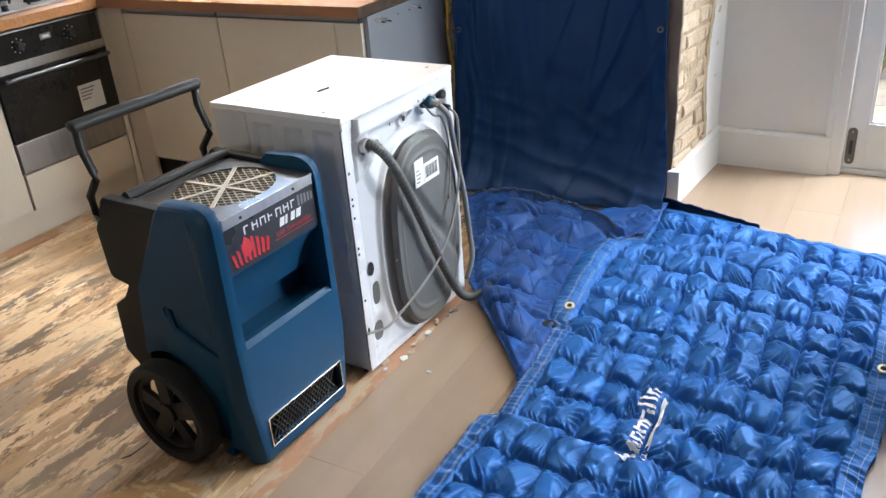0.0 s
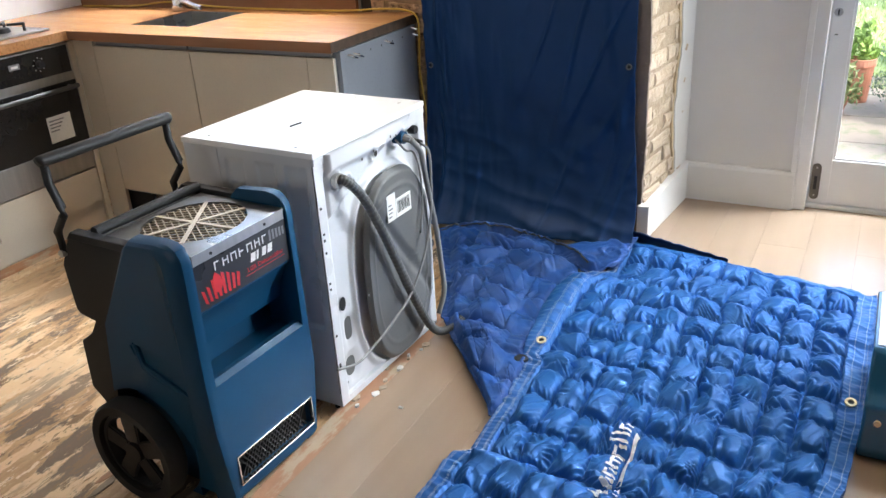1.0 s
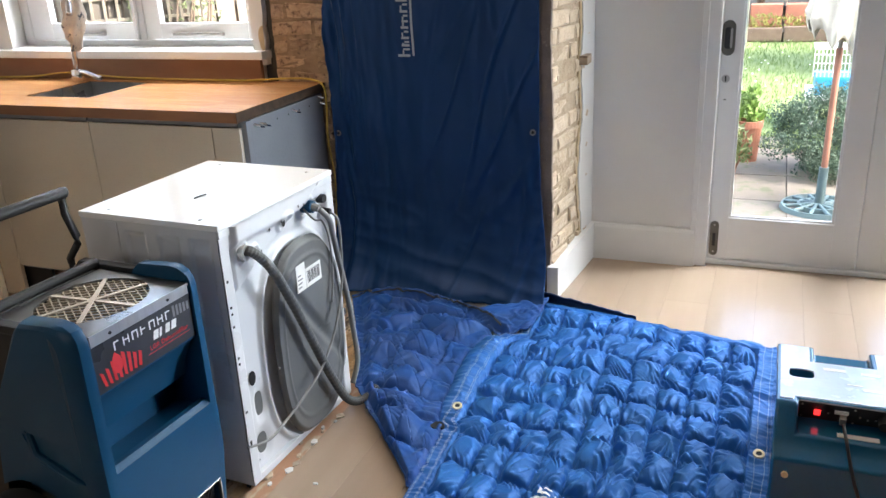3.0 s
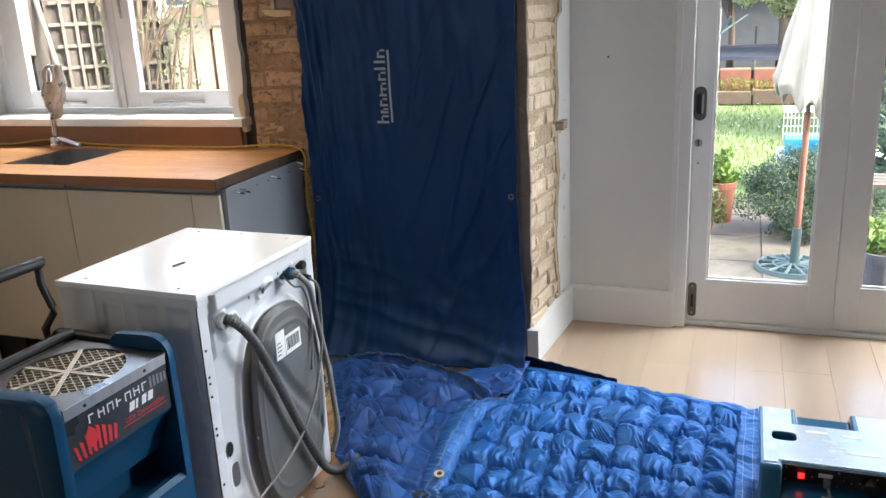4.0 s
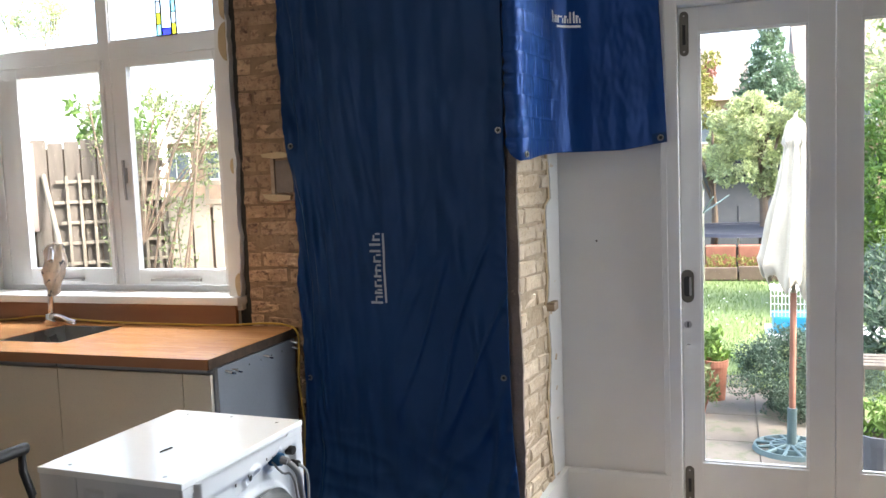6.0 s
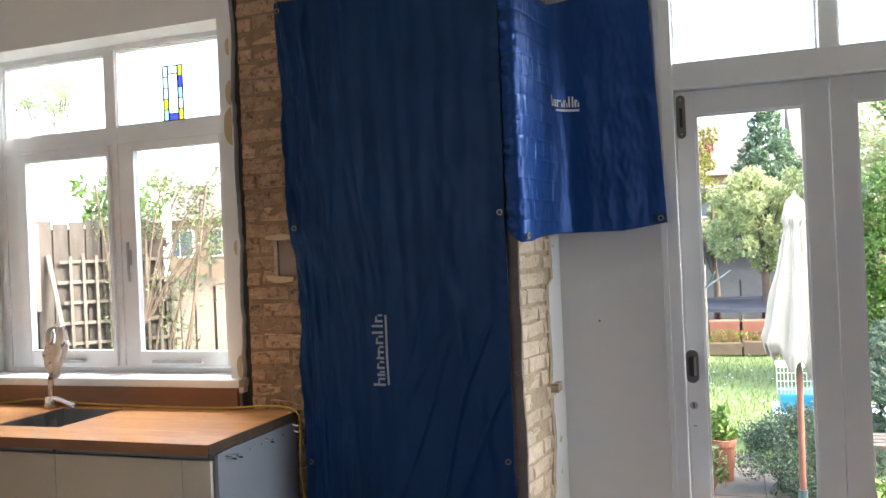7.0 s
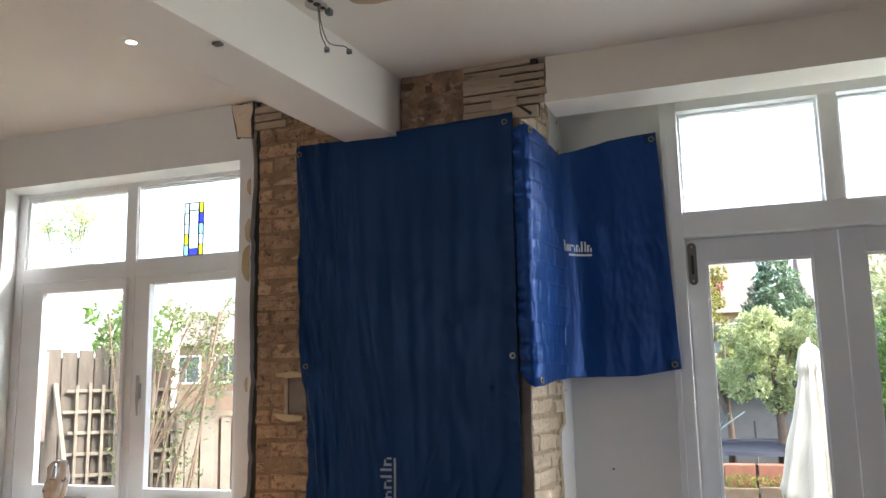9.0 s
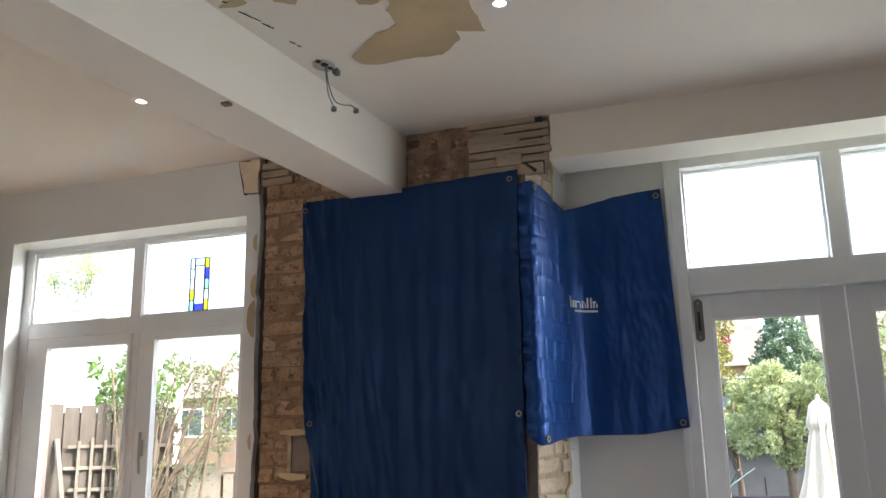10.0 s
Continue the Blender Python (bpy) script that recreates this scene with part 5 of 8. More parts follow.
# name plate: the maker's marks as plain shapes, the description lettered
lab = part("name_plate", boxed(-0.0135, -0.0095, -0.156, 0.158, 0.598, 0.722, 0.001), M_LABELBLACK, deh, "black name plate with red and white print", local=True)
for k in range(7):
    y = -0.083 + 0.027 * k
    part("maker_mark", boxed(-0.0092, -0.0085, y - 0.009, y - 0.0055, 0.684, 0.706), M_PRINT, lab, local=True)
    part("maker_mark", boxed(-0.0092, -0.0085, y - 0.0050, y + 0.006, 0.7025 - 0.008 * (k % 2), 0.706 - 0.008 * (k % 2)), M_PRINT, lab, local=True)
    if k % 3:
        part("maker_mark", boxed(-0.0092, -0.0085, y + 0.0065, y + 0.0095, 0.684, 0.706), M_PRINT, lab, local=True)
for k in range(8):
    y = -0.134 + 0.0145 * k
    h = 0.045 + 0.012 * math.cos((k - 3.5) * 0.9)
    part("red_emblem", prism([(y, 0.612), (y + 0.008, 0.608), (y + 0.0085 + 0.002 * (k - 4), 0.612 + h), (y - 0.001 + 0.002 * (k - 4), 0.618 + h)], "x", -0.0092, -0.0086), M_LABELRED, lab, local=True)
part("red_emblem", prism([(-0.105, 0.63), (-0.088, 0.622), (-0.075, 0.64), (-0.080, 0.665), (-0.095, 0.682), (-0.106, 0.66)], "x", -0.0086, -0.008), M_LABELRED, lab, local=True)
for k, w in enumerate((0.016, 0.007, 0.014, 0.016)):
    y = 0.022 + 0.020 * k
    part("model_mark", prism([(y, 0.652), (y + w, 0.652), (y + w + 0.005, 0.675), (y + 0.005, 0.675)], "x", -0.0092, -0.0085), M_PRINT, lab, local=True)
for k in range(5):
    y = 0.095 + 0.012 * k
    part("grey_emblem", boxed(-0.0094, -0.009, y, y + 0.007, 0.680, 0.711 - 0.002 * k), M_GREYPRINT, lab, local=True)
words("description", "LGR Dehumidifier", 0.0175, Matrix.Translation((-0.0090, 0.072, 0.635)) @ Euler((radians(90), 0, radians(90))).to_matrix().to_4x4(), M_LABELRED, lab)
part("red_rule", boxed(-0.0092, -0.0086, 0.0, 0.14, 0.621, 0.6225), M_LABELRED, lab, local=True)
solo("power_lead", tube([(-1.31, 1.83, 0.73), (-1.36, 1.86, 0.71), (-1.42, 1.80, 0.62), (-1.50, 1.72, 0.35), (-1.56, 1.75, 0.05), (-1.75, 1.9, -0.012), (-2.2, 2.2, -0.012)], 0.005, 8, 10), M_BLACKCABLE, "black power lead trailing behind the dehumidifier", "cable", smooth=True)

# ---- air mover ----
fan = thing("air_mover", (0.84, 2.5, 0), "blue plastic low air mover with control panel, sunlit on top", "air mover")
prof = [(2.765, 0.0), (2.765, 0.29), (2.752, 0.302), (2.405, 0.302), (2.392, 0.296), (2.352, 0.205), (2.335, 0.19), (2.305, 0.17), (2.29, 0.04), (2.31, 0.0)]
shellf = part("body", prism(prof, "x", 0.562, 1.13), M_FANLIGHTBLUE, fan)
pocket = prism([(0.63 + 0.034 * math.copysign(abs(math.cos(a)) ** 0.5, math.cos(a)), 2.565 + 0.027 * math.copysign(abs(math.sin(a)) ** 0.5, math.sin(a))) for a in [2 * math.pi * (k + 0.5) / 24 for k in range(24)]], "z", 0.2, 0.4)
cpan = prism([(2.412, 0.31), (2.445, 0.235), (2.40, 0.226), (2.30, 0.216), (2.33, 0.31)], "x", 0.622, 0.93)
carve(shellf, [pocket, boxed(0.668, 0.822, 2.66, 2.9, 0.272, 0.4), cpan], 0.010, 3)
shade(shellf, 40)
pocket = prism([(0.63 + 0.034 * math.copysign(abs(math.cos(a)) ** 0.5, math.cos(a)), 2.565 + 0.027 * math.copysign(abs(math.sin(a)) ** 0.5, math.sin(a))) for a in [2 * math.pi * (k + 0.5) / 24 for k in range(24)]], "z", 0.2, 0.4)
# Pale skin over the blue top carries the sky glare as base colour.
cap = part("top_plate", prism([(0.572, 2.742), (0.572, 2.410), (0.606, 2.410), (0.612, 2.426), (0.938, 2.426), (0.946, 2.410), (1.122, 2.410), (1.122, 2.742), (0.836, 2.742), (0.836, 2.645), (0.654, 2.645), (0.654, 2.742)], "z", 0.3045, 0.3085, 0.001), M_GLARETOP, fan, "pale scuffed top plate, bright glare painted into its colour")
carve(cap, [pocket], 0.001, 1)
part("pocket_floor", boxed(0.59, 0.67, 2.52, 2.61, 0.198, 0.203), M_BLACKPLASTIC, shellf)
pan = part("control_panel", prism([(2.4105, 0.303), (2.4155, 0.305), (2.443, 0.238), (2.438, 0.236)], "x", 0.623, 0.929), M_BLACKPLASTIC, fan, "black control panel")
slope = lambda s: (2.4105 + 0.0275 * s, 0.303 - 0.067 * s)


def on_panel(name, x, s, w, h, t, material):
    y, z = slope(s)
    bm = boxed(-w / 2, w / 2, -t, 0, -h / 2, h / 2, 0.001)
    bm.transform(Matrix.Translation((x, y - 0.001, z)) @ Euler((radians(22), 0, 0)).to_matrix().to_4x4())
    return part(name, bm, material, pan)


on_panel("rocker_switch", 0.672, 0.5, 0.016, 0.018, 0.006, glow("lit_red_switch", (0.9, 0.02, 0.02), 0.35))
on_panel("socket", 0.733, 0.35, 0.036, 0.014, 0.004, M_PAPER)
on_panel("plug", 0.738, 0.62, 0.016, 0.026, 0.02, M_LIGHTHOSE)
for x, s in ((0.632, 0.12), (0.632, 0.85), (0.70, 0.5), (0.765, 0.1), (0.765, 0.9), (0.78, 0.5), (0.80, 0.6), (0.82, 0.55), (0.86, 0.2), (0.86, 0.8)):
    on_panel("panel_screw", x, s, 0.005, 0.005, 0.003, M_STEEL)
part("dial", rod(bmesh.new(), (0.845, 2.40, 0.262), (0.845, 2.425, 0.272), 0.02, 0.022, 20), M_BLACKPLASTIC, pan)
part("maker_plate", boxed(0.725, 0.83, 2.372, 2.392, 0.2275, 0.2295), M_PAPER, fan)
for b in ((0.69, 0.75, 2.60, 2.615), (0.79, 0.84, 2.595, 2.61), (0.79, 0.90, 2.50, 2.512), (0.75, 0.79, 2.525, 2.532)):
    part("worn_label", boxed(b[0], b[1], b[2], b[3], 0.3084, 0.3092), M_PAPER, fan)
part("latch_stud", rod(bmesh.new(), (0.60, 2.315, 0.13), (0.60, 2.295, 0.13), 0.011, 0.009, 16), M_BRASS, fan, "small brass stud")
for x in (0.62, 1.08):
    for y in (2.36, 2.70):
        part("rubber_foot", rod(bmesh.new(), (x, y, 0.0), (x, y, 0.006), 0.02, seg=16), M_RUBBER, fan)
shellf.location.z += 0.004
part("lead", tube([(0.738, 2.385, 0.262), (0.745, 2.34, 0.24), (0.775, 2.27, 0.14), (0.83, 2.20, 0.04), (0.95, 2.12, 0.008), (1.3, 2.1, 0.008)], 0.0045, 8, 10), M_BLACKCABLE, fan, "black mains lead", smooth=True)


# ---- quilts ----
def at(table, v):
    """Straight-line reading of a table of (key, value) pairs."""
    if v <= table[0][0]:
        return table[0][1]
    for (a, p), (b, q) in zip(table, table[1:]):
        if v <= b:
            return p + (q - p) * (v - a) / (b - a)
    return table[-1][1]


def tri(v):
    """A zigzag between 0 and 1."""
    return abs((v % 1.0) - 0.5) * 2


def cell_puff(a, b, seed, across=1.0):
    """Height, 0 to 1, of a stuffed cell: a and b count cells across and along."""
    i, j = math.floor(a), math.floor(b)
    fa, fb = a - i, b - j
    da, db = min(fa, 1 - fa), min(fb, 1 - fb)
    sa, sb = math.floor(a + 0.5), math.floor(b + 0.5)
    own = 0.95 + 0.35 * noise.noise((i * 3.3 + seed, j * 5.1, seed))
    pa = 1 - across * (1 - (1 - abs(2 * fa - 1) ** 2.1) ** 0.55)
    tight = max(0.25, min(1.0, 0.75 + 0.9 * noise.noise((i * 4.7, sb * 3.9, seed + 1))))
    pb = 1 - tight * (1 - (1 - abs(2 * fb ** 1.45 - 1) ** 2.2) ** 0.55)
    p = own * pa * pb
    # taut cloth: flat facets that meet in crisp ridges
    warp = 0.08 * noise.noise((a * 1.9, b * 1.9, seed + 6))
    top = p
    for k in range(2):
        q = (i * 2.17 + 5.3 * k + seed, j * 3.71 - 1.9 * k, 7.7 * k + seed)
        gx, gy = 2.2 * noise.noise(q), 2.6 * noise.noise((q[1], q[2], q[0]))
        top = min(top, 0.66 + 0.10 * k + gx * (fa - 0.5 + warp) + gy * (fb - 0.55 - warp))
    top = 0.2 * p + 0.8 * max(top, 0.2 * p)
    # sharp folds fan out from the stitching and run out at uneven lengths
    fold = 0.0
    for d, run, seam, side, depth in ((da, b, sa, fa > 0.5, 0.62 * across), (db, a, sb + 50, fb > 0.5, 0.74)):
        k = seam * 5.1 + (2.3 if side else 0.0) + seed
        x = run + d * 2.6 * noise.noise((k, run * 0.8, 1.7))
        zig = tri(x * 2.9 + 2.2 * noise.noise((k, x * 1.2, 4.4)))
        reach = max(0.08, 0.27 + 0.55 * noise.noise((k, x * 1.5, 8.1)))
        fold += depth * max(0.0, 1 - d / reach) * (zig - 0.62) * min(1.0, d / 0.05)
        pucker = max(0.0, 1 - abs(noise.noise((k * 1.3, x * 6.5, 2.2 + d))) / 0.2)
        fold -= 0.30 * depth * math.exp(-d / 0.10) * pucker * min(1.0, d / 0.03)
    crease = max(0.0, 1 - abs(noise.noise((a * 2.6 + 1.5 * b, b * 0.5 - 0.4 * a, seed + 13))) / 0.07)
    fine = 0.05 * noise.noise((a * 3.1, b * 3.1, seed + 2)) - 0.09 * crease
    return top + fine * p + fold * (0.35 + 0.65 * p) - 0.10 * math.exp(-(min(da + 1 - across, db) / 0.03) ** 2)


QL = [(1.1, -0.50), (1.58, -0.475), (1.80, -0.475), (1.862, -0.468), (1.885, -0.425), (2.1, -0.437), (2.3, -0.450), (2.40, -0.452), (2.425, -0.490), (2.5, -0.500), (2.77, -0.540), (2.92, -0.546), (3.02, -0.530), (3.08, -0.482), (3.13, -0.412), (3.25, -0.416), (3.45, -0.428)]
QR = [(1.1, 0.50), (2.04, 0.53), (2.14, 0.548), (2.5, 0.572), (3.23, 0.578), (3.5, 0.575)]
COLS, ROWS_Q = 9, 15
HEM = [(0.0, 0.058), (0.14, 0.060), (0.19, 0.095), (0.28, 0.105), (0.42, 0.088), (0.455, 0.062), (1.0, 0.060)]


def quilt_height(s, t):
    m, left = 0.062, at(HEM, t)
    if s < left or s > 1 - m or t < 0.022:
        edge = min(s / left, (1 - s) / m, t / 0.022 if t < 0.022 else 1)
        roll = 0.030 * max(0.0, left - 0.06) / 0.04 * math.sin(math.pi * min(1.0, s / left)) ** 0.7 - 0.012 * max(0.0, 1 - s / 0.008)
        return 0.020 + roll + 0.006 * (1 - 2.4 * abs(noise.noise((s * 7, t * 46, 3)))) + 0.005 * (1 - 2.4 * abs(noise.noise((s * 16, t * 95, 7)))) + 0.010 * max(0, edge)
    a, b = (s - left) / (1 - left - m) * COLS, (t - 0.022) / 0.978 * ROWS_Q
    swell = 0.022 * noise.noise((s * 2.2, t * 4.1, 1.5))
    fold = 0.03 * math.exp(-((t - 0.685 - 0.03 * s) / 0.012) ** 2) * max(0, 1 - s * 1.8)
    a += 0.10 * noise.noise((a * 0.7, b * 1.3, 21))
    b += 0.12 * noise.noise((a * 1.1, b * 0.8, 27))
    return 0.020 + 0.046 * cell_puff(a, b, 2.0) + swell + fold


def quilt_point(s, t):
    y = (3.465 - 0.185 * s) + (-2.315 + 0.145 * s) * t
    x = at(QL, y) + (at(QR, y) - at(QL, y)) * s
    x += 0.006 * noise.noise((s * 4, t * 26, 2))
    y += 0.010 * noise.noise((s * 14, t * 6, 8))
    return Vector((x, y, max(0.006, quilt_height(s, t))))


def quilt_find(x, y):
    s = 0.5
    for _ in range(6):
        t = ((3.465 - 0.185 * s) - y) / (2.315 - 0.145 * s)
        s = (x - at(QL, y)) / (at(QR, y) - at(QL, y))
    return s, t


def eyelet(parent, centre, normal, material, r=0.0145):
    bm = disc_ring(bmesh.new(), centre, normal, r, r * 0.52, 0.004, 20)
    e = part("eyelet", bm, material, parent, "metal eyelet ring")
    hole = bmesh.new()
    m = Matrix.Translation(Vector(centre) + 0.0012 * Vector(normal)) @ Vector(normal).to_track_quat("Z", "Y").to_matrix().to_4x4()
    bmesh.ops.create_circle(hole, cap_ends=True, radius=r * 0.52, segments=16, matrix=m)
    part("eyelet_hole", hole, M_BLACKPLASTIC, e)


def stitches(parent, line, width=0.0011, lift=0.0035, run=0.007, gap=0.005):
    """A dashed line of thread laid along points with their normals up."""
    bm = bmesh.new()
    for a, b in zip(line, line[1:]):
        d = b - a
        if d.length < 1e-5:
            continue
        steps = max(1, int(d.length / (run + gap)))
        side = d.cross(Vector((0, 0, 1)))
        side = (side.normalized() if side.length > 1e-6 else Vector((1, 0, 0))) * width
        up = Vector((0, 0, lift))
        for k in range(steps):
            p, q = a + d * (k / steps), a + d * ((k + 0.6) / steps)
            vs = [bm.verts.new(w) for w in (p - side + up, p + side + up, q + side + up, q - side + up)]
            bm.faces.new(vs)
    return part("stitching", bm, M_STITCH, parent, "pale double stitching")


quilt = thing("drying_quilt", (0.06, 2.4, 0.0), "bright blue quilted nylon drying mat spread over the floor", "quilt")
pad = part("padded_cover", sheet(quilt_point, 380, 690), M_QUILT, quilt, smooth=True)
part("lining", sheet(lambda s, t: Vector((*quilt_point(s, t).xy, 0.004)), 40, 80), M_DIMBLUE, quilt)
for inset in (0.010, 0.015, 0.040, 0.045):
    stitches(quilt, [quilt_point(max(0.006, at(HEM, k / 300) - inset), k / 300) for k in range(301)])
for s in (0.958, 0.985):
    stitches(quilt, [quilt_point(s, k / 300) for k in range(301)])
for x, y in ((-0.430, 2.482), (0.536, 2.52), (-0.40, 3.435)):
    s, t = quilt_find(x, y)
    p = quilt_point(s, t)
    p.z = max(quilt_point(s + 0.016 * c, t + 0.007 * d).z for c in (-1, 0, 1) for d in (-1, 0, 1))
    eyelet(quilt, p + Vector((0, 0, 0.005)), (0, -0.25, 1), M_BRASS, 0.0175)


def draped(x0, x1, y0, y1, slant=0.0):
    """A small printed shape lying on the mat."""
    def fn(u, v):
        y = y0 + (y1 - y0) * v
        x = x0 + (x1 - x0) * u + slant * (y - 1.97)
        s, t = quilt_find(x, y)
        return quilt_point(s, t) + Vector((0, 0, 0.005))
    return sheet(fn, 10, 14)


def strokes(h, w):
    """The maker's mark is drawn as plain upright and level bars."""
    out = [(0, h, 0, min(w, 0.010 if w > 0.012 else w))]
    if w > 0.02:
        out += [(0, 0.62 * min(h, 0.05), w - 0.008, w), (0.026 if w < 0.05 else 0.02, 0.034 if w < 0.05 else 0.028, 0.010, w - 0.008)]
    if w > 0.05:
        out.append((0, 0.03, w * 0.45, w * 0.45 + 0.009))
    return out


letters = [(0.055, 0.034), (0.036, 0.022), (0.036, 0.034), (0.036, 0.056), (0.036, 0.036), (0.052, 0.020), (0.052, 0.013), (0.036, 0.034)]
y = 1.835
for h, w in letters:
    for h0, h1, w0, w1 in strokes(h, w):
        part("printed_mark", draped(-0.004 - h1, -0.004 - h0, y + w0, y + w1, -0.05), M_PRINT, quilt, "white printed maker's mark")
    y += w + 0.007
part("printed_rule", draped(0.006, 0.019, 1.845, y - 0.01, -0.05), M_PRINT, quilt)


def turned_edge(u, v):
    p = quilt_point(0.02 + 0.42 * u, 0.0)
    a = math.pi * v
    k = 1 - 0.6 * u
    return (p.x + 0.01, p.y + 0.012 + 0.030 * k * math.sin(a), 0.012 + 0.028 * k * (1 - math.cos(a)) + 0.006 * noise.noise((u * 14, v, 3)))


part("turned_edge", sheet(turned_edge, 60, 10, 0.003), M_DIMBLUE, quilt, "dark folded back edge of the mat", smooth=True)

# faded mat under it
OL = [(2.06, -0.44), (2.12, -0.475), (2.35, -0.68), (2.56, -0.865), (2.75, -0.955), (3.05, -1.11), (3.25, -1.23), (3.56, -1.42)]


OLD_TOP = [(0, 3.20), (0.13, 3.275), (0.25, 3.31), (0.38, 3.32), (0.6, 3.26), (0.78, 3.17), (0.86, 3.12), (1, 3.09)]


def old_point(s, t):
    y_top = at(OLD_TOP, s) + 0.006 * noise.noise((s * 22, 4, 1))
    y = y_top - (y_top - 2.07) * t
    x = at(OL, y) + (-0.36 + 0.05 * t - at(OL, y)) * s
    a, b = (x + 1.4) / 0.17 + 0.5 * (y - 2), (y + 0.05 * x - 1.4 + 0.25 * (x + 0.75) ** 2 + 0.04 * noise.noise((x * 2.3, y * 2.3, 2))) / 0.140
    seam = at(QL, y) - x
    calm = max(0.35, min(1.0, (seam - 0.02) / 0.12))
    h = 0.016 + 0.078 * max(-0.12, cell_puff(a, b, 6.0, 0.16)) * calm * min(1.0, 0.25 + t / 0.14) + 0.008 * noise.noise((x * 5, y * 5, 3))
    # small gathers along both sewn edges
    gather = tri(y * 17 - 6 * seam + 1.2 * noise.noise((y * 9, x * 7, 4))) * math.exp(-max(0.0, seam) / 0.07) + tri(y * 19 + 1.4 * noise.noise((y * 8, x * 6, 9))) * max(0.0, 1 - s / 0.2)
    h += 0.008 * gather
    h -= 0.022 * math.exp(-((x + 0.484) ** 2 + (y - 3.085) ** 2) / 0.0009)
    edge = min(max(0.3, (s - 0.03) / 0.08), (1 - t) / 0.03, 1.0)
    h = 0.008 + (h - 0.008) * max(0.15, edge)
    # the far hem stands up as a frayed roll
    h += 0.026 * math.exp(-(t / 0.028) ** 2) + 0.030 * max(0, 1 - t / 0.16) + 0.006 * noise.noise((s * 30, t * 40, 5)) * max(0, 1 - t / 0.1)
    under = max(0, min(1, (x - at(QL, y) + 0.004) / 0.02))
    return Vector((x, y, max(0.005, h * (1 - under) + 0.008 * under)))


def hem_point(u, v):
    p = old_point(0.01 + 0.85 * u, 0.012)
    return p + Vector((0, 0.018 * (v - 0.6) + 0.004 * noise.noise((u * 40, 1, 1)), 0.012 - 0.012 * abs(v - 0.4) + 0.003 * noise.noise((u * 55, v, 2))))


def corner_point(u, v):
    """A creased flap that fills the gap between two mats and the hung one."""
    p = Vector((-0.66, 3.24, 0)).lerp(Vector((-0.47, 3.06, 0)), v).lerp(Vector((-0.36, 3.45, 0)).lerp(Vector((-0.36, 3.16, 0)), v), u)
    p.z = 0.030 + 0.010 * noise.noise((u * 2 + v * 3, v * 2, 5)) + 0.020 * cell_puff(u * 1.8 + 0.4 * v, v * 1.9 + 0.3, 3.0, 0.5) + 0.008 * max(0, 1 - abs(noise.noise((u * 3 - v * 2, v * 3, 8))) / 0.15) + 0.008 * max(0, 1 - v * 2.5)
    return p


old = thing("faded_drying_quilt", (-0.75, 2.9, 0.0), "faded purplish blue quilted mat, dirty, tucked under another", "quilt")
part("padded_cover", sheet(old_point, 170, 260, 0.004), M_QUILT_OLD, old, smooth=True)
part("hem", sheet(hem_point, 160, 6, 0.002), M_BLACKPLASTIC, old, "dark frayed hem")
part("corner_flap", sheet(corner_point, 40, 40, 0.004), M_QUILT_OLD, old, smooth=True)
# Black patches stand in for the shade in gaps between the folded mats.
for k, (x, y, r) in enumerate(((-0.482, 3.088, 0.026), (-0.468, 2.385, 0.024))):
    near = min((old_point(i / 60, j / 60) for i in range(30, 61) for j in range(61)), key=lambda p: (p.x - x) ** 2 + (p.y - y) ** 2)
    gap_patch = prism([(x + r * (1 + 0.4 * noise.noise((k, i * 0.7, 2))) * math.cos(i * 0.57), y + r * (0.9 + 0.5 * noise.noise((k, i * 0.7, 6))) * math.sin(i * 0.57)) for i in range(11)], "z", near.z - 0.02, near.z + 0.009)
    part("fold_gap_shade", gap_patch, M_BLACKPLASTIC, old, "black patch painting in the shade of a fold gap")
for s in (0.03,):
    stitches(old, [old_point(s, k / 200) for k in range(201)])

# large hanging mat over the brick pier
HL = [(0.0, -1.415), (0.9, -1.404), (1.47, -1.417), (1.80, -1.442), (2.24, -1.455), (2.84, -1.472)]
HR = [(0.0, -0.362), (0.16, -0.375), (0.5, -0.418), (0.82, -0.424), (1.45, -0.422), (1.74, -0.42), (2.87, -0.408)]


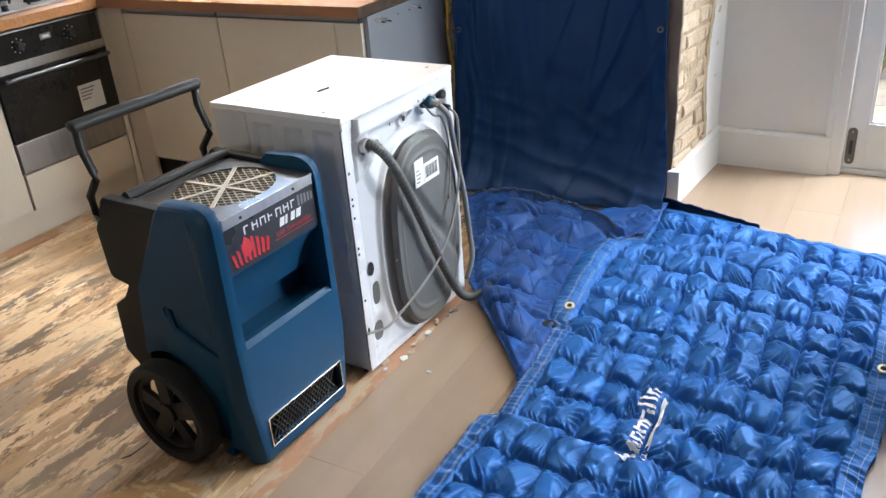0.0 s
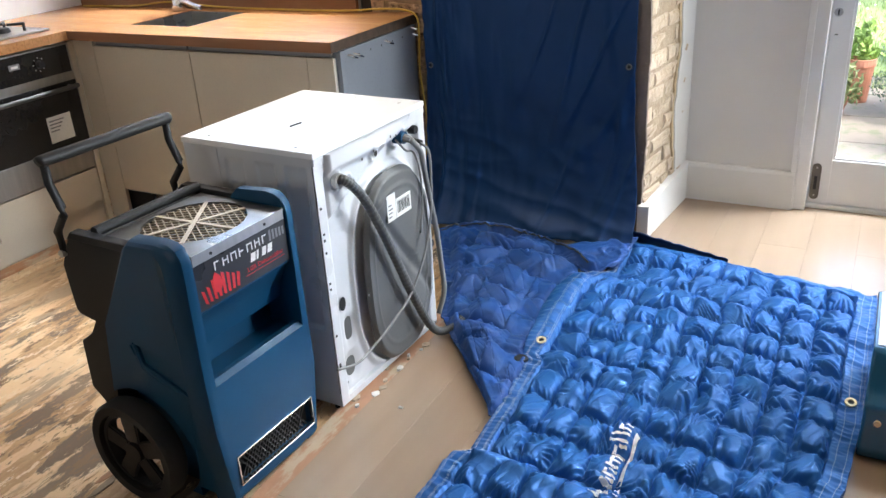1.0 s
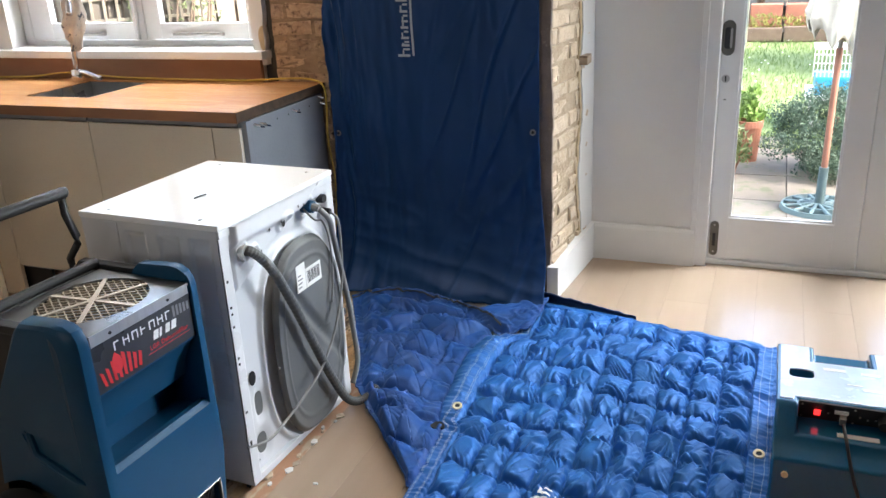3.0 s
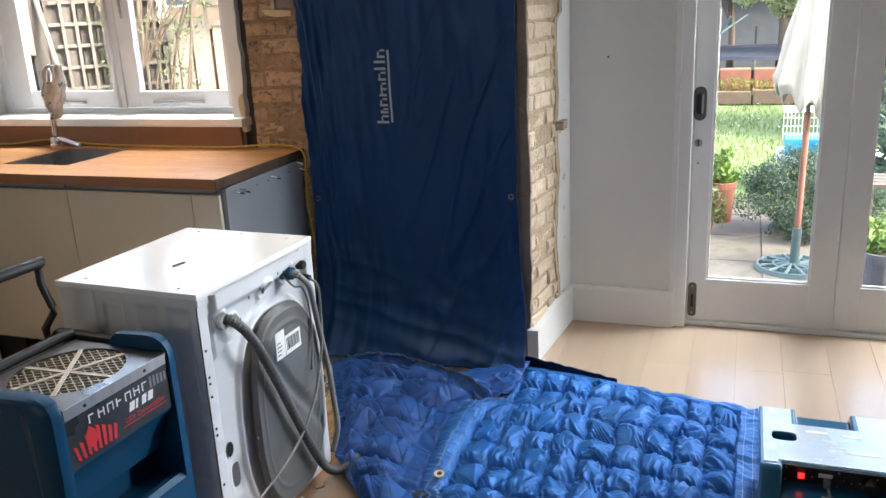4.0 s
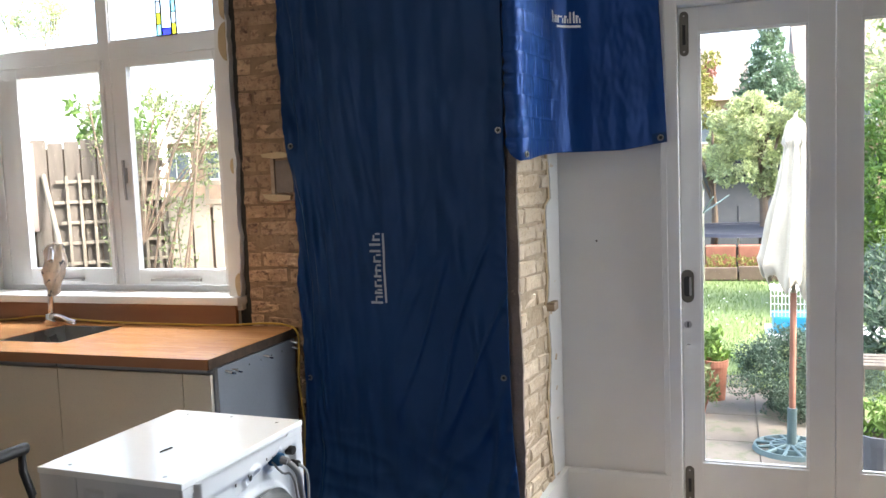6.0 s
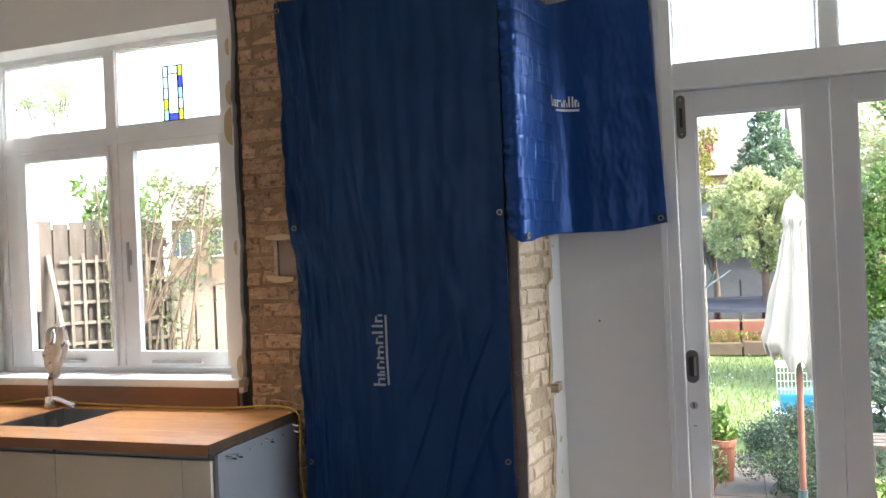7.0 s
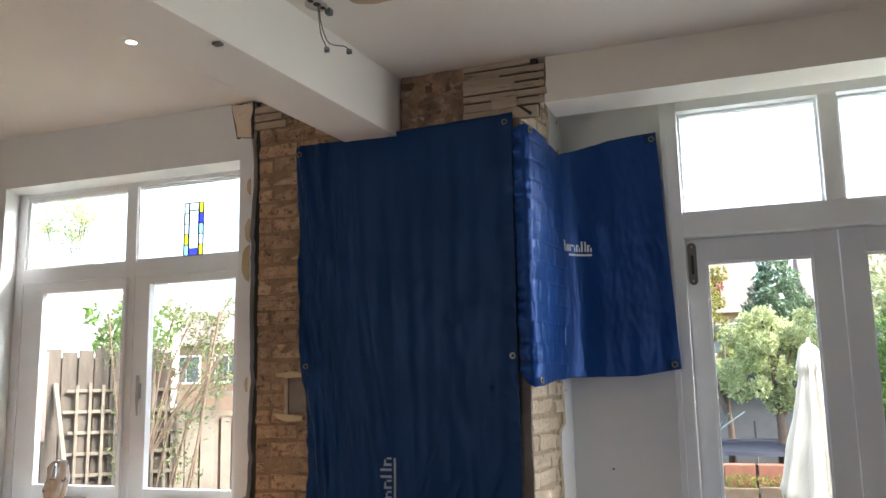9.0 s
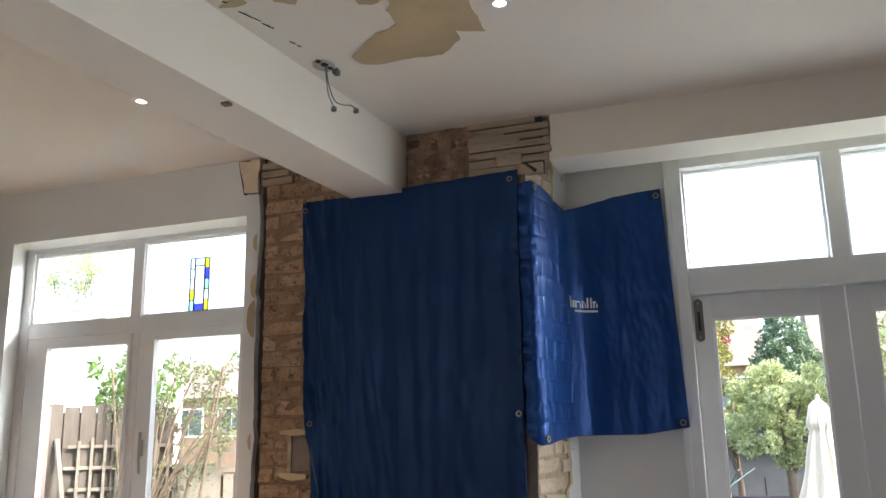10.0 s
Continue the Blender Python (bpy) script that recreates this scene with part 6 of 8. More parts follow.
def hung_point(u, v):
    top = 2.836 + 0.034 * u
    z = 0.03 + (top - 0.03) * v
    x = at(HL, z) + (at(HR, z) - at(HL, z)) * u
    x += 0.008 * noise.noise((u * 3, z * 2.2, 5)) * (1 if u < 0.1 else 0.3)
    near = 1.5 * math.exp(-u / 0.17)
    y = 3.545 - 0.0016 * math.sin(u * 2 * math.pi * 9.5 + 0.8 * noise.noise((u * 4, z * 0.8, 77)))
    y += near * (0.026 * noise.noise((u * 16 + 0.6 * z, z * 1.7, 2)) + 0.020 * noise.noise((u * 30 + 1.8 * z, z * 4.6, 6)))
    y += 0.005 * noise.noise((u * 6, z * 0.9, 9)) + 0.0030 * noise.noise((u * 22, z * 2.2, 12)) + 0.0035 * noise.noise((u * 7, z * 7, 15))
    y -= 0.008 * math.exp(-((u - 0.80 + 0.22 * (z - 1.2)) / 0.03) ** 2) * ease(max(0, min(1, (1.75 - z) / 0.5)))
    rim = math.exp(-u / 0.07) + math.exp(-(1 - u) / 0.05)
    y -= 0.0035 * noise.noise((u * 15, z * 1.3, 41)) + 0.0026 * noise.noise((u * 24, z * 9, 42)) + 0.0045 * rim * (1 - 2.4 * abs(noise.noise((u * 13, z * 15, 43))))
    # long creases that fall from the hung edge, and a slanting pull towards the lower corner
    crease = max(0, 1 - abs(noise.noise((u * 11 + 0.25 * z, z * 0.75, 51))) / 0.10) * math.exp(-u / 0.22)
    pull = max(0, 1 - abs(noise.noise(((u - 0.35 * z) * 7, z * 1.1, 61))) / 0.10) * ease(max(0, min(1, (u - 0.35) / 0.3))) * ease(max(0, min(1, (1.7 - z) / 0.8)))
    ripple = (1 - 2 * tri(z * 9 + 1.6 * noise.noise((u * 5, z * 3, 71)))) * math.exp(-u / 0.05)
    y -= 0.013 * crease + 0.010 * pull + 0.004 * ripple
    low = max(0, (0.62 - z) / 0.6)
    y -= 0.20 * low ** 3.6 + 0.03 * low * noise.noise((u * 6, z * 3, 3)) + 0.016 * low * (1 - 2.2 * abs(noise.noise((u * 3.0, z * 11 + 2 * u, 31))))
    return Vector((x, y, z))


hung = thing("hanging_drying_quilt", (-0.93, 3.55, 1.5), "blue nylon drying mat hung flat over a brick pier, darkened for shade", "quilt")
part("padded_cover", sheet(hung_point, 150, 330, -0.003), M_DIMBLUE, hung, smooth=True)
for x, z in ((-1.446, 2.79), (-1.414, 1.795), (-1.376, 0.73), (-0.443, 2.83), (-0.441, 1.814), (-0.451, 0.766)):
    y = hung_point((x - at(HL, z)) / (at(HR, z) - at(HL, z)), (z - 0.03) / 2.82).y
    eyelet(hung, (x, y - 0.002, z), (0, -1, 0), M_DARKEYELET, 0.0135)


def hung_mark(x0, x1, z0, z1):
    def fn(u, v):
        x, z = x0 + (x1 - x0) * u, z0 + (z1 - z0) * v
        q = hung_point((x - at(HL, z)) / (at(HR, z) - at(HL, z)), (z - 0.03) / 2.82)
        return (x, q.y - 0.003, z)
    return sheet(fn, 5, 8)


z = 1.078
for h, w in letters:
    k = 1.05
    for h0, h1, w0, w1 in strokes(h, w):
        part("printed_mark", hung_mark(-0.996 - h1 * k, -0.996 - h0 * k, z + w0 * k, z + w1 * k), M_DULLPRINT, hung, "pale printed maker's mark")
    z += (w + 0.0075) * k
part("printed_rule", hung_mark(-0.986, -0.976, 1.082, z - 0.01), M_DULLPRINT, hung)


# small hanging mat, turned round the pier's corner
SMALL_LINE = smoothed([(-0.404, 3.552, 0), (-0.366, 3.546, 0), (-0.345, 3.58, 0), (-0.330, 3.70, 0), (-0.316, 3.84, 0), (-0.292, 3.94, 0), (-0.235, 4.02, 0), (-0.14, 4.055, 0), (-0.0, 4.068, 0), (0.20, 4.08, 0)], 12)
SMALL_RUN = [0.0]
for p, q in zip(SMALL_LINE, SMALL_LINE[1:]):
    SMALL_RUN.append(SMALL_RUN[-1] + (q - p).length)
CORNER_U = 0.046


def small_section(u, v):
    """Place along the mat's level section and the way out of it, the far end drawn in towards the top."""
    run = u * (SMALL_RUN[-1] - 0.05 * v * u)
    for k in range(len(SMALL_RUN) - 2):
        if run <= SMALL_RUN[k + 1]:
            break
    a, b = SMALL_LINE[k], SMALL_LINE[k + 1]
    f = (run - SMALL_RUN[k]) / (SMALL_RUN[k + 1] - SMALL_RUN[k])
    prev, after = SMALL_LINE[max(k - 2, 0)], SMALL_LINE[min(k + 3, len(SMALL_LINE) - 1)]
    d = (after - prev).normalized()
    return a.lerp(b, f), Vector((d.y, -d.x, 0))


def small_point(u, v):
    z_top = at([(0, 2.79), (CORNER_U, 2.813), (0.25, 2.79), (0.44, 2.762), (0.52, 2.785), (0.75, 2.838), (1, 2.858)], u)
    z_bot = at([(0, 1.74), (CORNER_U, 1.683), (0.25, 1.705), (0.48, 1.72), (0.8, 1.72), (1, 1.748)], u)
    z = z_bot + (z_top - z_bot) * v
    p, out = small_section(u, v)
    w = 0.007 * noise.noise((u * 7, z * 2.6, 4)) + 0.004 * noise.noise((u * 16, z * 8, 5)) + 0.0016 * noise.noise((u * 44, z * 20, 9))
    # a padded band of stitched oblongs beside the gathered edge
    if u < 0.5:
        row = (z - 1.69) / 0.088
        col = u / 0.105 + 0.5 * (math.floor(row) % 2)
        seam = max(math.exp(-(min(row % 1, 1 - row % 1) / 0.06) ** 2), math.exp(-(min(col % 1, 1 - col % 1) / 0.04) ** 2))
        w -= 0.0030 * seam * ease(max(0, min(1, (0.5 - u) / 0.1)))
    hem = math.exp(-((u - CORNER_U) / 0.022) ** 2)
    w += 0.004 * hem * (1 - 2 * tri(z * 13 + 1.5 * noise.noise((3, z * 4, 1))))
    if u < CORNER_U:
        w += 0.010 * (1 - u / CORNER_U) * (1 - 2 * tri(z * 11 + 2 * noise.noise((1, z * 4, 8)))) + 0.002
    wave = 0.006 * noise.noise((u * 5 + 0.4 * z, z * 0.9, 33)) * max(0, u - 0.4)
    p = p + out * (w + wave + 0.008)
    return Vector((p.x, p.y, z))


small = thing("hanging_drying_quilt", (-0.1, 4.0, 2.2), "small blue nylon drying mat hung round the pier's corner", "quilt")
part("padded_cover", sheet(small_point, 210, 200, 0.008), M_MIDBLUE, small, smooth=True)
for u, v in ((0.066, 0.978), (0.975, 0.972), (0.972, 0.022), (0.066, 0.022)):
    p = small_point(u, v)
    out = small_section(u, v)[1]
    eyelet(small, p + 0.0115 * out, out, M_DARKEYELET, 0.0145)
for u0, u1, v0, v1 in ((0.935, 0.999, 0.955, 0.999), (0.935, 0.999, 0.001, 0.042)):
    part("corner_patch", sheet(lambda a, b: small_point(u0 + (u1 - u0) * a, v0 + (v1 - v0) * b) + 0.0095 * small_section(u0, v0)[1], 8, 8, 0.001), M_DIMBLUE, small, "navy reinforced corner")


def small_mark(u0, u1, z0, z1):
    def fn(a, b):
        u, z = u0 + (u1 - u0) * a, z0 + (z1 - z0) * b
        q = small_point(u, 0.5)
        lo, hi = small_point(u, 0).z, small_point(u, 1).z
        q = small_point(u, (z - lo) / (hi - lo))
        q = q + 0.0115 * small_section(u, 0.5)[1]
        return (q.x, q.y, z)
    return sheet(fn, 5, 5)


u = 0.445
for k, (h, w) in enumerate(letters):
    w2 = w * (0.35 if k < 3 else 0.72) / 1.0
    for h0, h1, w0, w1 in strokes(h, w2):
        part("printed_mark", small_mark(u + w0, u + w1, 2.303 + h0 * 0.95, 2.303 + h1 * 0.95), M_PRINT, small, "white printed maker's mark")
    u += w2 + 0.0055
part("printed_rule", small_mark(0.485, u - 0.006, 2.283, 2.293), M_PRINT, small)

# small fittings on wall and ceiling
M_SPOTGLOW = glow("lit_spot_lamp", (1.0, 0.80, 0.55), 1.5)
for x, y in ((-1.805, 2.766), (-0.19, 2.555)):
    spot = thing("ceiling_spotlight", (x, y, CEIL), "small round recessed ceiling spotlight, lit", "light", group="ceiling spotlights")
    part("bezel", disc_ring(bmesh.new(), (x, y, CEIL), (0, 0, -1), 0.041, 0.021, 0.006, 28), M_TRIM, spot)
    part("lamp_glass", rod(bmesh.new(), (x, y, CEIL - 0.002), (x, y, CEIL - 0.0035), 0.022, seg=24), M_SPOTGLOW, spot, "lit warm lamp face")
wires = thing("bare_wires", (-0.94, 2.72, 3.1), "bare grey cables hanging from a broken ceiling hole", "wires")
rim = [(-0.945 + (0.042 + 0.012 * noise.noise((math.cos(a), math.sin(a), 3))) * math.cos(a), 2.755 + (0.05 + 0.016 * noise.noise((math.cos(a) * 2, math.sin(a) * 2, 5))) * math.sin(a)) for a in [2 * math.pi * k / 18 for k in range(18)]]
part("hole_plate", prism(rim, "z", CEIL - 0.006, CEIL + 0.002, 0.002), M_CRUST, wires, "crumbling grey filler round the hole")
for k, (x, y, r) in enumerate(((-0.945, 2.708, 0.011), (-0.936, 2.742, 0.014), (-0.930, 2.777, 0.010))):
    part("hole", prism([(x + r * (1 + 0.5 * noise.noise((k, i, 2))) * math.cos(i * 0.7), y + 1.2 * r * (1 + 0.5 * noise.noise((k, i, 6))) * math.sin(i * 0.7)) for i in range(9)], "z", CEIL - 0.0085, CEIL - 0.005), M_GROUT, wires, "dark broken hole")
part("junction", boxed(-0.930, -0.908, 2.79, 2.82, CEIL - 0.024, CEIL - 0.001, 0.004), M_GREYPLASTIC, wires)
for k, (tip, run) in enumerate((((-0.896, 2.745, 2.93), ((-0.930, 2.748, 3.055), (-0.918, 2.742, 2.99))), ((-0.803, 2.742, 2.907), ((-0.922, 2.748, 3.04), (-0.895, 2.745, 2.965), (-0.862, 2.743, 2.94), (-0.825, 2.742, 2.930))))):
    part("cable", tube([(-0.938 + 0.006 * k, 2.75, CEIL - 0.004), *run, (tip[0], tip[1], tip[2] + 0.006)], 0.0021, 8, 8), M_GREYPLASTIC, wires, smooth=True)
    clip = part("connector", boxed(tip[0] - 0.009, tip[0] + 0.009, tip[1] - 0.007, tip[1] + 0.007, tip[2] - 0.010, tip[2] + 0.007, 0.003), M_GREYPLASTIC, wires, "small terminal block")
    for sx in (-1, 1):
        part("screw", rod(bmesh.new(), (tip[0] + 0.0045 * sx, tip[1] - 0.006, tip[2]), (tip[0] + 0.0045 * sx, tip[1] - 0.0085, tip[2]), 0.0025, seg=8), M_STEEL, clip)
solo("beam_bracket", boxed(-1.105, -1.075, 2.335, 2.36, 2.822, 2.8315, 0.002), M_IRON, "small iron bracket fixed under the beam", "bracket")
chase = thing("socket_back_box", (-1.51, 3.58, 1.66), "sawn wall chase with a rusty metal back box", "socket box")
part("metal_channel", boxed(-1.555, -1.535, 3.583, 3.597, 1.575, 1.745, 0.003), M_LATH, chase)
part("back_box", boxed(-1.530, -1.44, 3.586, 3.606, 1.585, 1.735, 0.003), M_OLDRENDER, chase)
part("plaster_dab", prism([(-1.60, 1.768), (-1.50, 1.775), (-1.45, 1.765), (-1.46, 1.748), (-1.53, 1.744), (-1.59, 1.752)], "y", 3.575, 3.60, 0.003), M_BARE, chase)
part("plaster_dab", prism([(-1.60, 1.582), (-1.53, 1.578), (-1.45, 1.572), (-1.452, 1.552), (-1.53, 1.545), (-1.585, 1.56)], "y", 3.573, 3.60, 0.003), M_BARE, chase)
solo("wooden_plug", boxed(-0.36, -0.305, 3.93, 4.02, 0.99, 1.03, 0.003), M_LATH, "old wooden fixing plug sticking out of bricks", "wood plug")
solo("wall_screw", rod(bmesh.new(), (-0.135, 4.13, 1.30), (-0.135, 4.122, 1.30), 0.005, seg=10), M_IRON, "small dark screw stuck in the white wall", "screw")
for k, z in enumerate((0.30, 0.41, 0.55, 0.70, 0.80)):
    d = 0.012 + 0.006 * (k % 3)
    solo("mortar_crumb", prism([(-1.428, z), (-1.412, z + 0.3 * d), (-1.408 + 0.004 * (k % 2), z + 1.4 * d), (-1.42, z + 2.2 * d), (-1.435, z + 1.6 * d)], "y", 3.535, 3.568, 0.004), M_MORTAR, "crumbling lump of old mortar on the pier edge", "mortar", group="mortar lumps")
rc = random.Random(9)
for k in range(16):
    x, y, d = -0.868 + rc.uniform(-0.03, 0.035), 1.98 + 0.042 * k + rc.uniform(-0.015, 0.015), rc.uniform(0.006, 0.016)
    pts = [(x + d * rc.uniform(0.6, 1.1) * math.cos(q), y + 1.4 * d * rc.uniform(0.6, 1.1) * math.sin(q)) for q in (0, 1.1, 2.2, 3.3, 4.3, 5.3)]
    solo("plaster_crumb", prism(pts, "z", -0.006, -0.006 + rc.uniform(0.006, 0.012), 0.0015), rc.choice((M_PAPER, M_BRICK_PALE, M_LATH)), "broken crumb of plaster on the torn floor edge", "rubble", group="plaster crumbs")
solo("paper_scrap", boxed(-0.735, -0.72, 2.012, 2.02, 0.0, 0.004, 0.001), M_PAPER, "tiny white scrap lying on the laminate", "scrap")


# ---- garden ----
G = -0.10
M_GRASS = surf("lawn_grass", (0.10, 0.15, 0.045), (0.14, 0.185, 0.065), 0.7, 12, 0.8, 0.3)
M_BLADE = surf("grass_blade", (0.115, 0.18, 0.05), (0.16, 0.215, 0.075), 3, 20, 0.7, 0.0)
M_SLAB = surf("weathered_paving", (0.115, 0.098, 0.08), (0.085, 0.074, 0.06), 4, 30, 0.85, 0.4, vary=0.14, dirt=(0.055, 0.065, 0.035), dirt_lo=0.54, dirt_hi=0.66)
M_BARK = surf("bark", (0.14, 0.10, 0.07), (0.10, 0.07, 0.05), 6, 40, 0.9, 0.6)
M_CREAM = surf("cream_canvas", (0.46, 0.43, 0.37), (0.40, 0.37, 0.315), 3, 120, 0.85, 0.2)
M_POLE = surf("red_brown_pole", (0.24, 0.105, 0.072), (0.19, 0.085, 0.06), 5, 60, 0.5, 0.1)
M_TEAL = surf("faded_teal_metal", (0.085, 0.135, 0.145), (0.07, 0.11, 0.12), 6, 70, 0.6, 0.2)
M_TERRACOTTA = surf("terracotta", (0.26, 0.105, 0.065), (0.21, 0.085, 0.055), 5, 60, 0.8, 0.2)
M_FENCE = surf("weathered_fence_board", (0.105, 0.088, 0.072), (0.066, 0.055, 0.044), 5, 30, 0.85, 0.4, stretch=(3, 3, 0.6), vary=0.18)
M_TRELLIS = surf("pale_trellis_batten", (0.20, 0.172, 0.135), (0.15, 0.128, 0.10), 5, 30, 0.85, 0.3, vary=0.1)
M_PICKET = surf("pale_picket", (0.20, 0.178, 0.15), (0.145, 0.128, 0.105), 3, 40, 0.85, 0.3, vary=0.14)
M_PATCH = surf("pinkish_board", (0.26, 0.195, 0.17), (0.21, 0.158, 0.138), 4, 50, 0.85, 0.3)
M_RENDER = surf("white_render", (0.75, 0.75, 0.74), (0.70, 0.70, 0.69), 2, 40, 0.8, 0.2)
M_FARBRICK = surf("far_brick", (0.27, 0.18, 0.125), (0.21, 0.14, 0.10), 2, 30, 0.9, 0.2)
M_ROOF = surf("brown_roof_tiles", (0.20, 0.155, 0.135), (0.16, 0.125, 0.11), 2, 20, 0.85, 0.4, vary=0.1)
M_FARGLASS = surf("far_window_glass", (0.10, 0.12, 0.14), (0.07, 0.08, 0.10), 2, 20, 0.1, 0.0)
M_NAVYPAD = surf("dark_trampoline_pad", (0.012, 0.014, 0.022), (0.018, 0.02, 0.03), 3, 40, 0.6, 0.1)
M_NET = surf("dark_garden_shed_felt", (0.10, 0.105, 0.12), (0.08, 0.085, 0.10), 3, 40, 0.8, 0.1)
M_SOIL = surf("dark_soil", (0.05, 0.04, 0.03), (0.07, 0.055, 0.04), 5, 40, 0.95, 0.6)
M_CAGEBLUE = surf("cyan_plastic_tray", (0.03, 0.30, 0.50), (0.03, 0.26, 0.45), 4, 60, 0.4, 0.0)


def leaf_mat(name, c1, c2):
    m = surf(name, c1, c2, 4, 30, 0.55, 0.0)
    nt, lk, b = m.node_tree.nodes, m.node_tree.links, m.node_tree.nodes["Principled BSDF"]
    geo = nt.new("ShaderNodeNewGeometry")
    hsv = nt.new("ShaderNodeHueSaturation")
    old_link = b.inputs["Base Color"].links[0].from_socket
    lk.new(old_link, hsv.inputs["Color"])
    lk.new(ramp_to(nt, lk, geo.outputs["Random Per Island"], 0.65, 1.4), hsv.inputs["Value"])
    lk.new(hsv.outputs["Color"], b.inputs["Base Color"])
    thin = nt.new("ShaderNodeBsdfTranslucent")
    lk.new(hsv.outputs["Color"], thin.inputs["Color"])
    both = nt.new("ShaderNodeMixShader")
    both.inputs[0].default_value = 0.42
    lk.new(b.outputs[0], both.inputs[1])
    lk.new(thin.outputs[0], both.inputs[2])
    lk.new(both.outputs[0], nt["Material Output"].inputs["Surface"])
    return m


L_PALE = leaf_mat("pale_spring_leaf", (0.34, 0.39, 0.18), (0.44, 0.48, 0.27))
L_GREEN = leaf_mat("fresh_green_leaf", (0.08, 0.16, 0.03), (0.13, 0.21, 0.045))
L_DARK = leaf_mat("dark_conifer_leaf", (0.095, 0.155, 0.09), (0.13, 0.195, 0.12))
L_CLIMB = leaf_mat("soft_green_leaf", (0.10, 0.13, 0.05), (0.14, 0.165, 0.075))
L_SPRAY = leaf_mat("light_spring_leaf", (0.13, 0.165, 0.065), (0.18, 0.21, 0.10))
L_RED = leaf_mat("red_maple_leaf", (0.16, 0.05, 0.035), (0.20, 0.07, 0.045))
L_GREY = leaf_mat("grey_green_leaf", (0.05, 0.085, 0.06), (0.075, 0.115, 0.08))
L_YELLOW = leaf_mat("yellow_green_leaf", (0.20, 0.19, 0.04), (0.16, 0.18, 0.05))
L_PURPLE = leaf_mat("purple_leaf", (0.06, 0.03, 0.04), (0.09, 0.045, 0.05))


def leaves(clumps, count, size, seed, up=0.25):
    """Many small folded leaves scattered round clumps of (x, y, z, radius)."""
    r = np.random.default_rng(seed)
    c = np.array(clumps, float)
    w = c[:, 3] ** 2
    pick = r.choice(len(c), count, p=w / w.sum())
    d = r.normal(size=(count, 3))
    d /= np.linalg.norm(d, axis=1, keepdims=True)
    pos = c[pick, :3] + d * (c[pick, 3] * r.uniform(0.35, 1.05, count) ** 0.6)[:, None]
    a = r.normal(size=(count, 3)) + d * 0.6 + np.array([0, 0, up])
    a /= np.linalg.norm(a, axis=1, keepdims=True)
    b = np.cross(a, r.normal(size=(count, 3)))
    b /= np.linalg.norm(b, axis=1, keepdims=True)
    s = (size * r.uniform(0.6, 1.35, count))[:, None]
    nrm = np.cross(a, b)
    v = np.stack([pos - a * s, pos + b * s * 0.42 + nrm * s * 0.18, pos + a * s, pos - b * s * 0.42 + nrm * s * 0.18], 1).reshape(-1, 3)
    f = np.arange(count * 4).reshape(-1, 4)
    me = bpy.data.meshes.new("crown")
    me.from_pydata(v.tolist(), [], np.concatenate([f[:, [0, 1, 2]], f[:, [0, 2, 3]]]).tolist())
    bm = bmesh.new()
    bm.from_mesh(me)
    bpy.data.meshes.remove(me)
    return bm


def tree(name, x, y, height, clumps, count, size, leafm, seed, label, trunk=0.09, category="tree"):
    t = thing(name, (x, y, G), label, category)
    r = random.Random(seed)
    bm = tube([(x, y, G), (x + 0.03, y, G + height * 0.25), (x - 0.04, y + 0.03, G + height * 0.5), (x, y, G + height * 0.8)], trunk, 10, 5)
    tip = G + height * 0.8
    for v in bm.verts:
        k = 1 - 0.75 * max(0, (v.co.z - G) / (tip - G))
        v.co.x, v.co.y = x + (v.co.x - x) * k, y + (v.co.y - y) * k
    part("trunk", bm, M_BARK, t)
    for cx, cy, cz, cr in clumps[: 9]:
        z0 = G + min(height * r.uniform(0.25, 0.55), max(0.05, cz - G - 0.05))
        part("limb", tube([(x, y, z0), ((x + cx) / 2, (y + cy) / 2, (z0 + cz) / 2 + 0.1), (cx, cy, cz)], trunk * 0.28, 6, 4), M_BARK, t)
    part("crown", leaves(clumps, count, size, seed), leafm, t)
    return t


def cloud(x, y, z, rx, ry, rz, n, seed, cr=(0.25, 0.5)):
    """Clump centres filling an uneven ellipsoid."""
    r = random.Random(seed)
    out = []
    while len(out) < n:
        p = [r.uniform(-1, 1) for _ in range(3)]
        if sum(q * q for q in p) < 1:
            out.append((x + p[0] * rx, y + p[1] * ry, z + p[2] * rz, r.uniform(*cr) * min(rx, rz)))
    return out


bm = bmesh.new()
bmesh.ops.create_grid(bm, x_segments=2, y_segments=2, size=2500, matrix=Matrix.Translation((0, 0, G - 0.02)))
ground = solo("ground", bm, M_GRASS, "garden lawn running off to the distance", "ground", "structure")
# blades over the lawn in view
r = np.random.default_rng(3)
N = 26000
px, py = r.uniform(-2.2, 3.2, N), 6.95 + 6.6 * r.uniform(0, 1, N) ** 1.3
h, a, w = r.uniform(0.03, 0.075, N), r.uniform(0, 6.28, N), r.uniform(0.003, 0.007, N)
lean = r.normal(0, 0.02, (N, 2))
v = np.stack([np.stack([px - w * np.cos(a), py - w * np.sin(a), np.full(N, G - 0.02)], 1), np.stack([px + w * np.cos(a), py + w * np.sin(a), np.full(N, G - 0.02)], 1),
              np.stack([px + lean[:, 0], py + lean[:, 1], G - 0.02 + h], 1)], 1).reshape(-1, 3)
me = bpy.data.meshes.new("grass")
me.from_pydata(v.tolist(), [], np.arange(3 * N).reshape(-1, 3).tolist())
me.materials.append(M_BLADE)
tagged(new("grass", me), "short green lawn grass with small white daisies", "grass", kind="stuff")
daisy = bmesh.new()
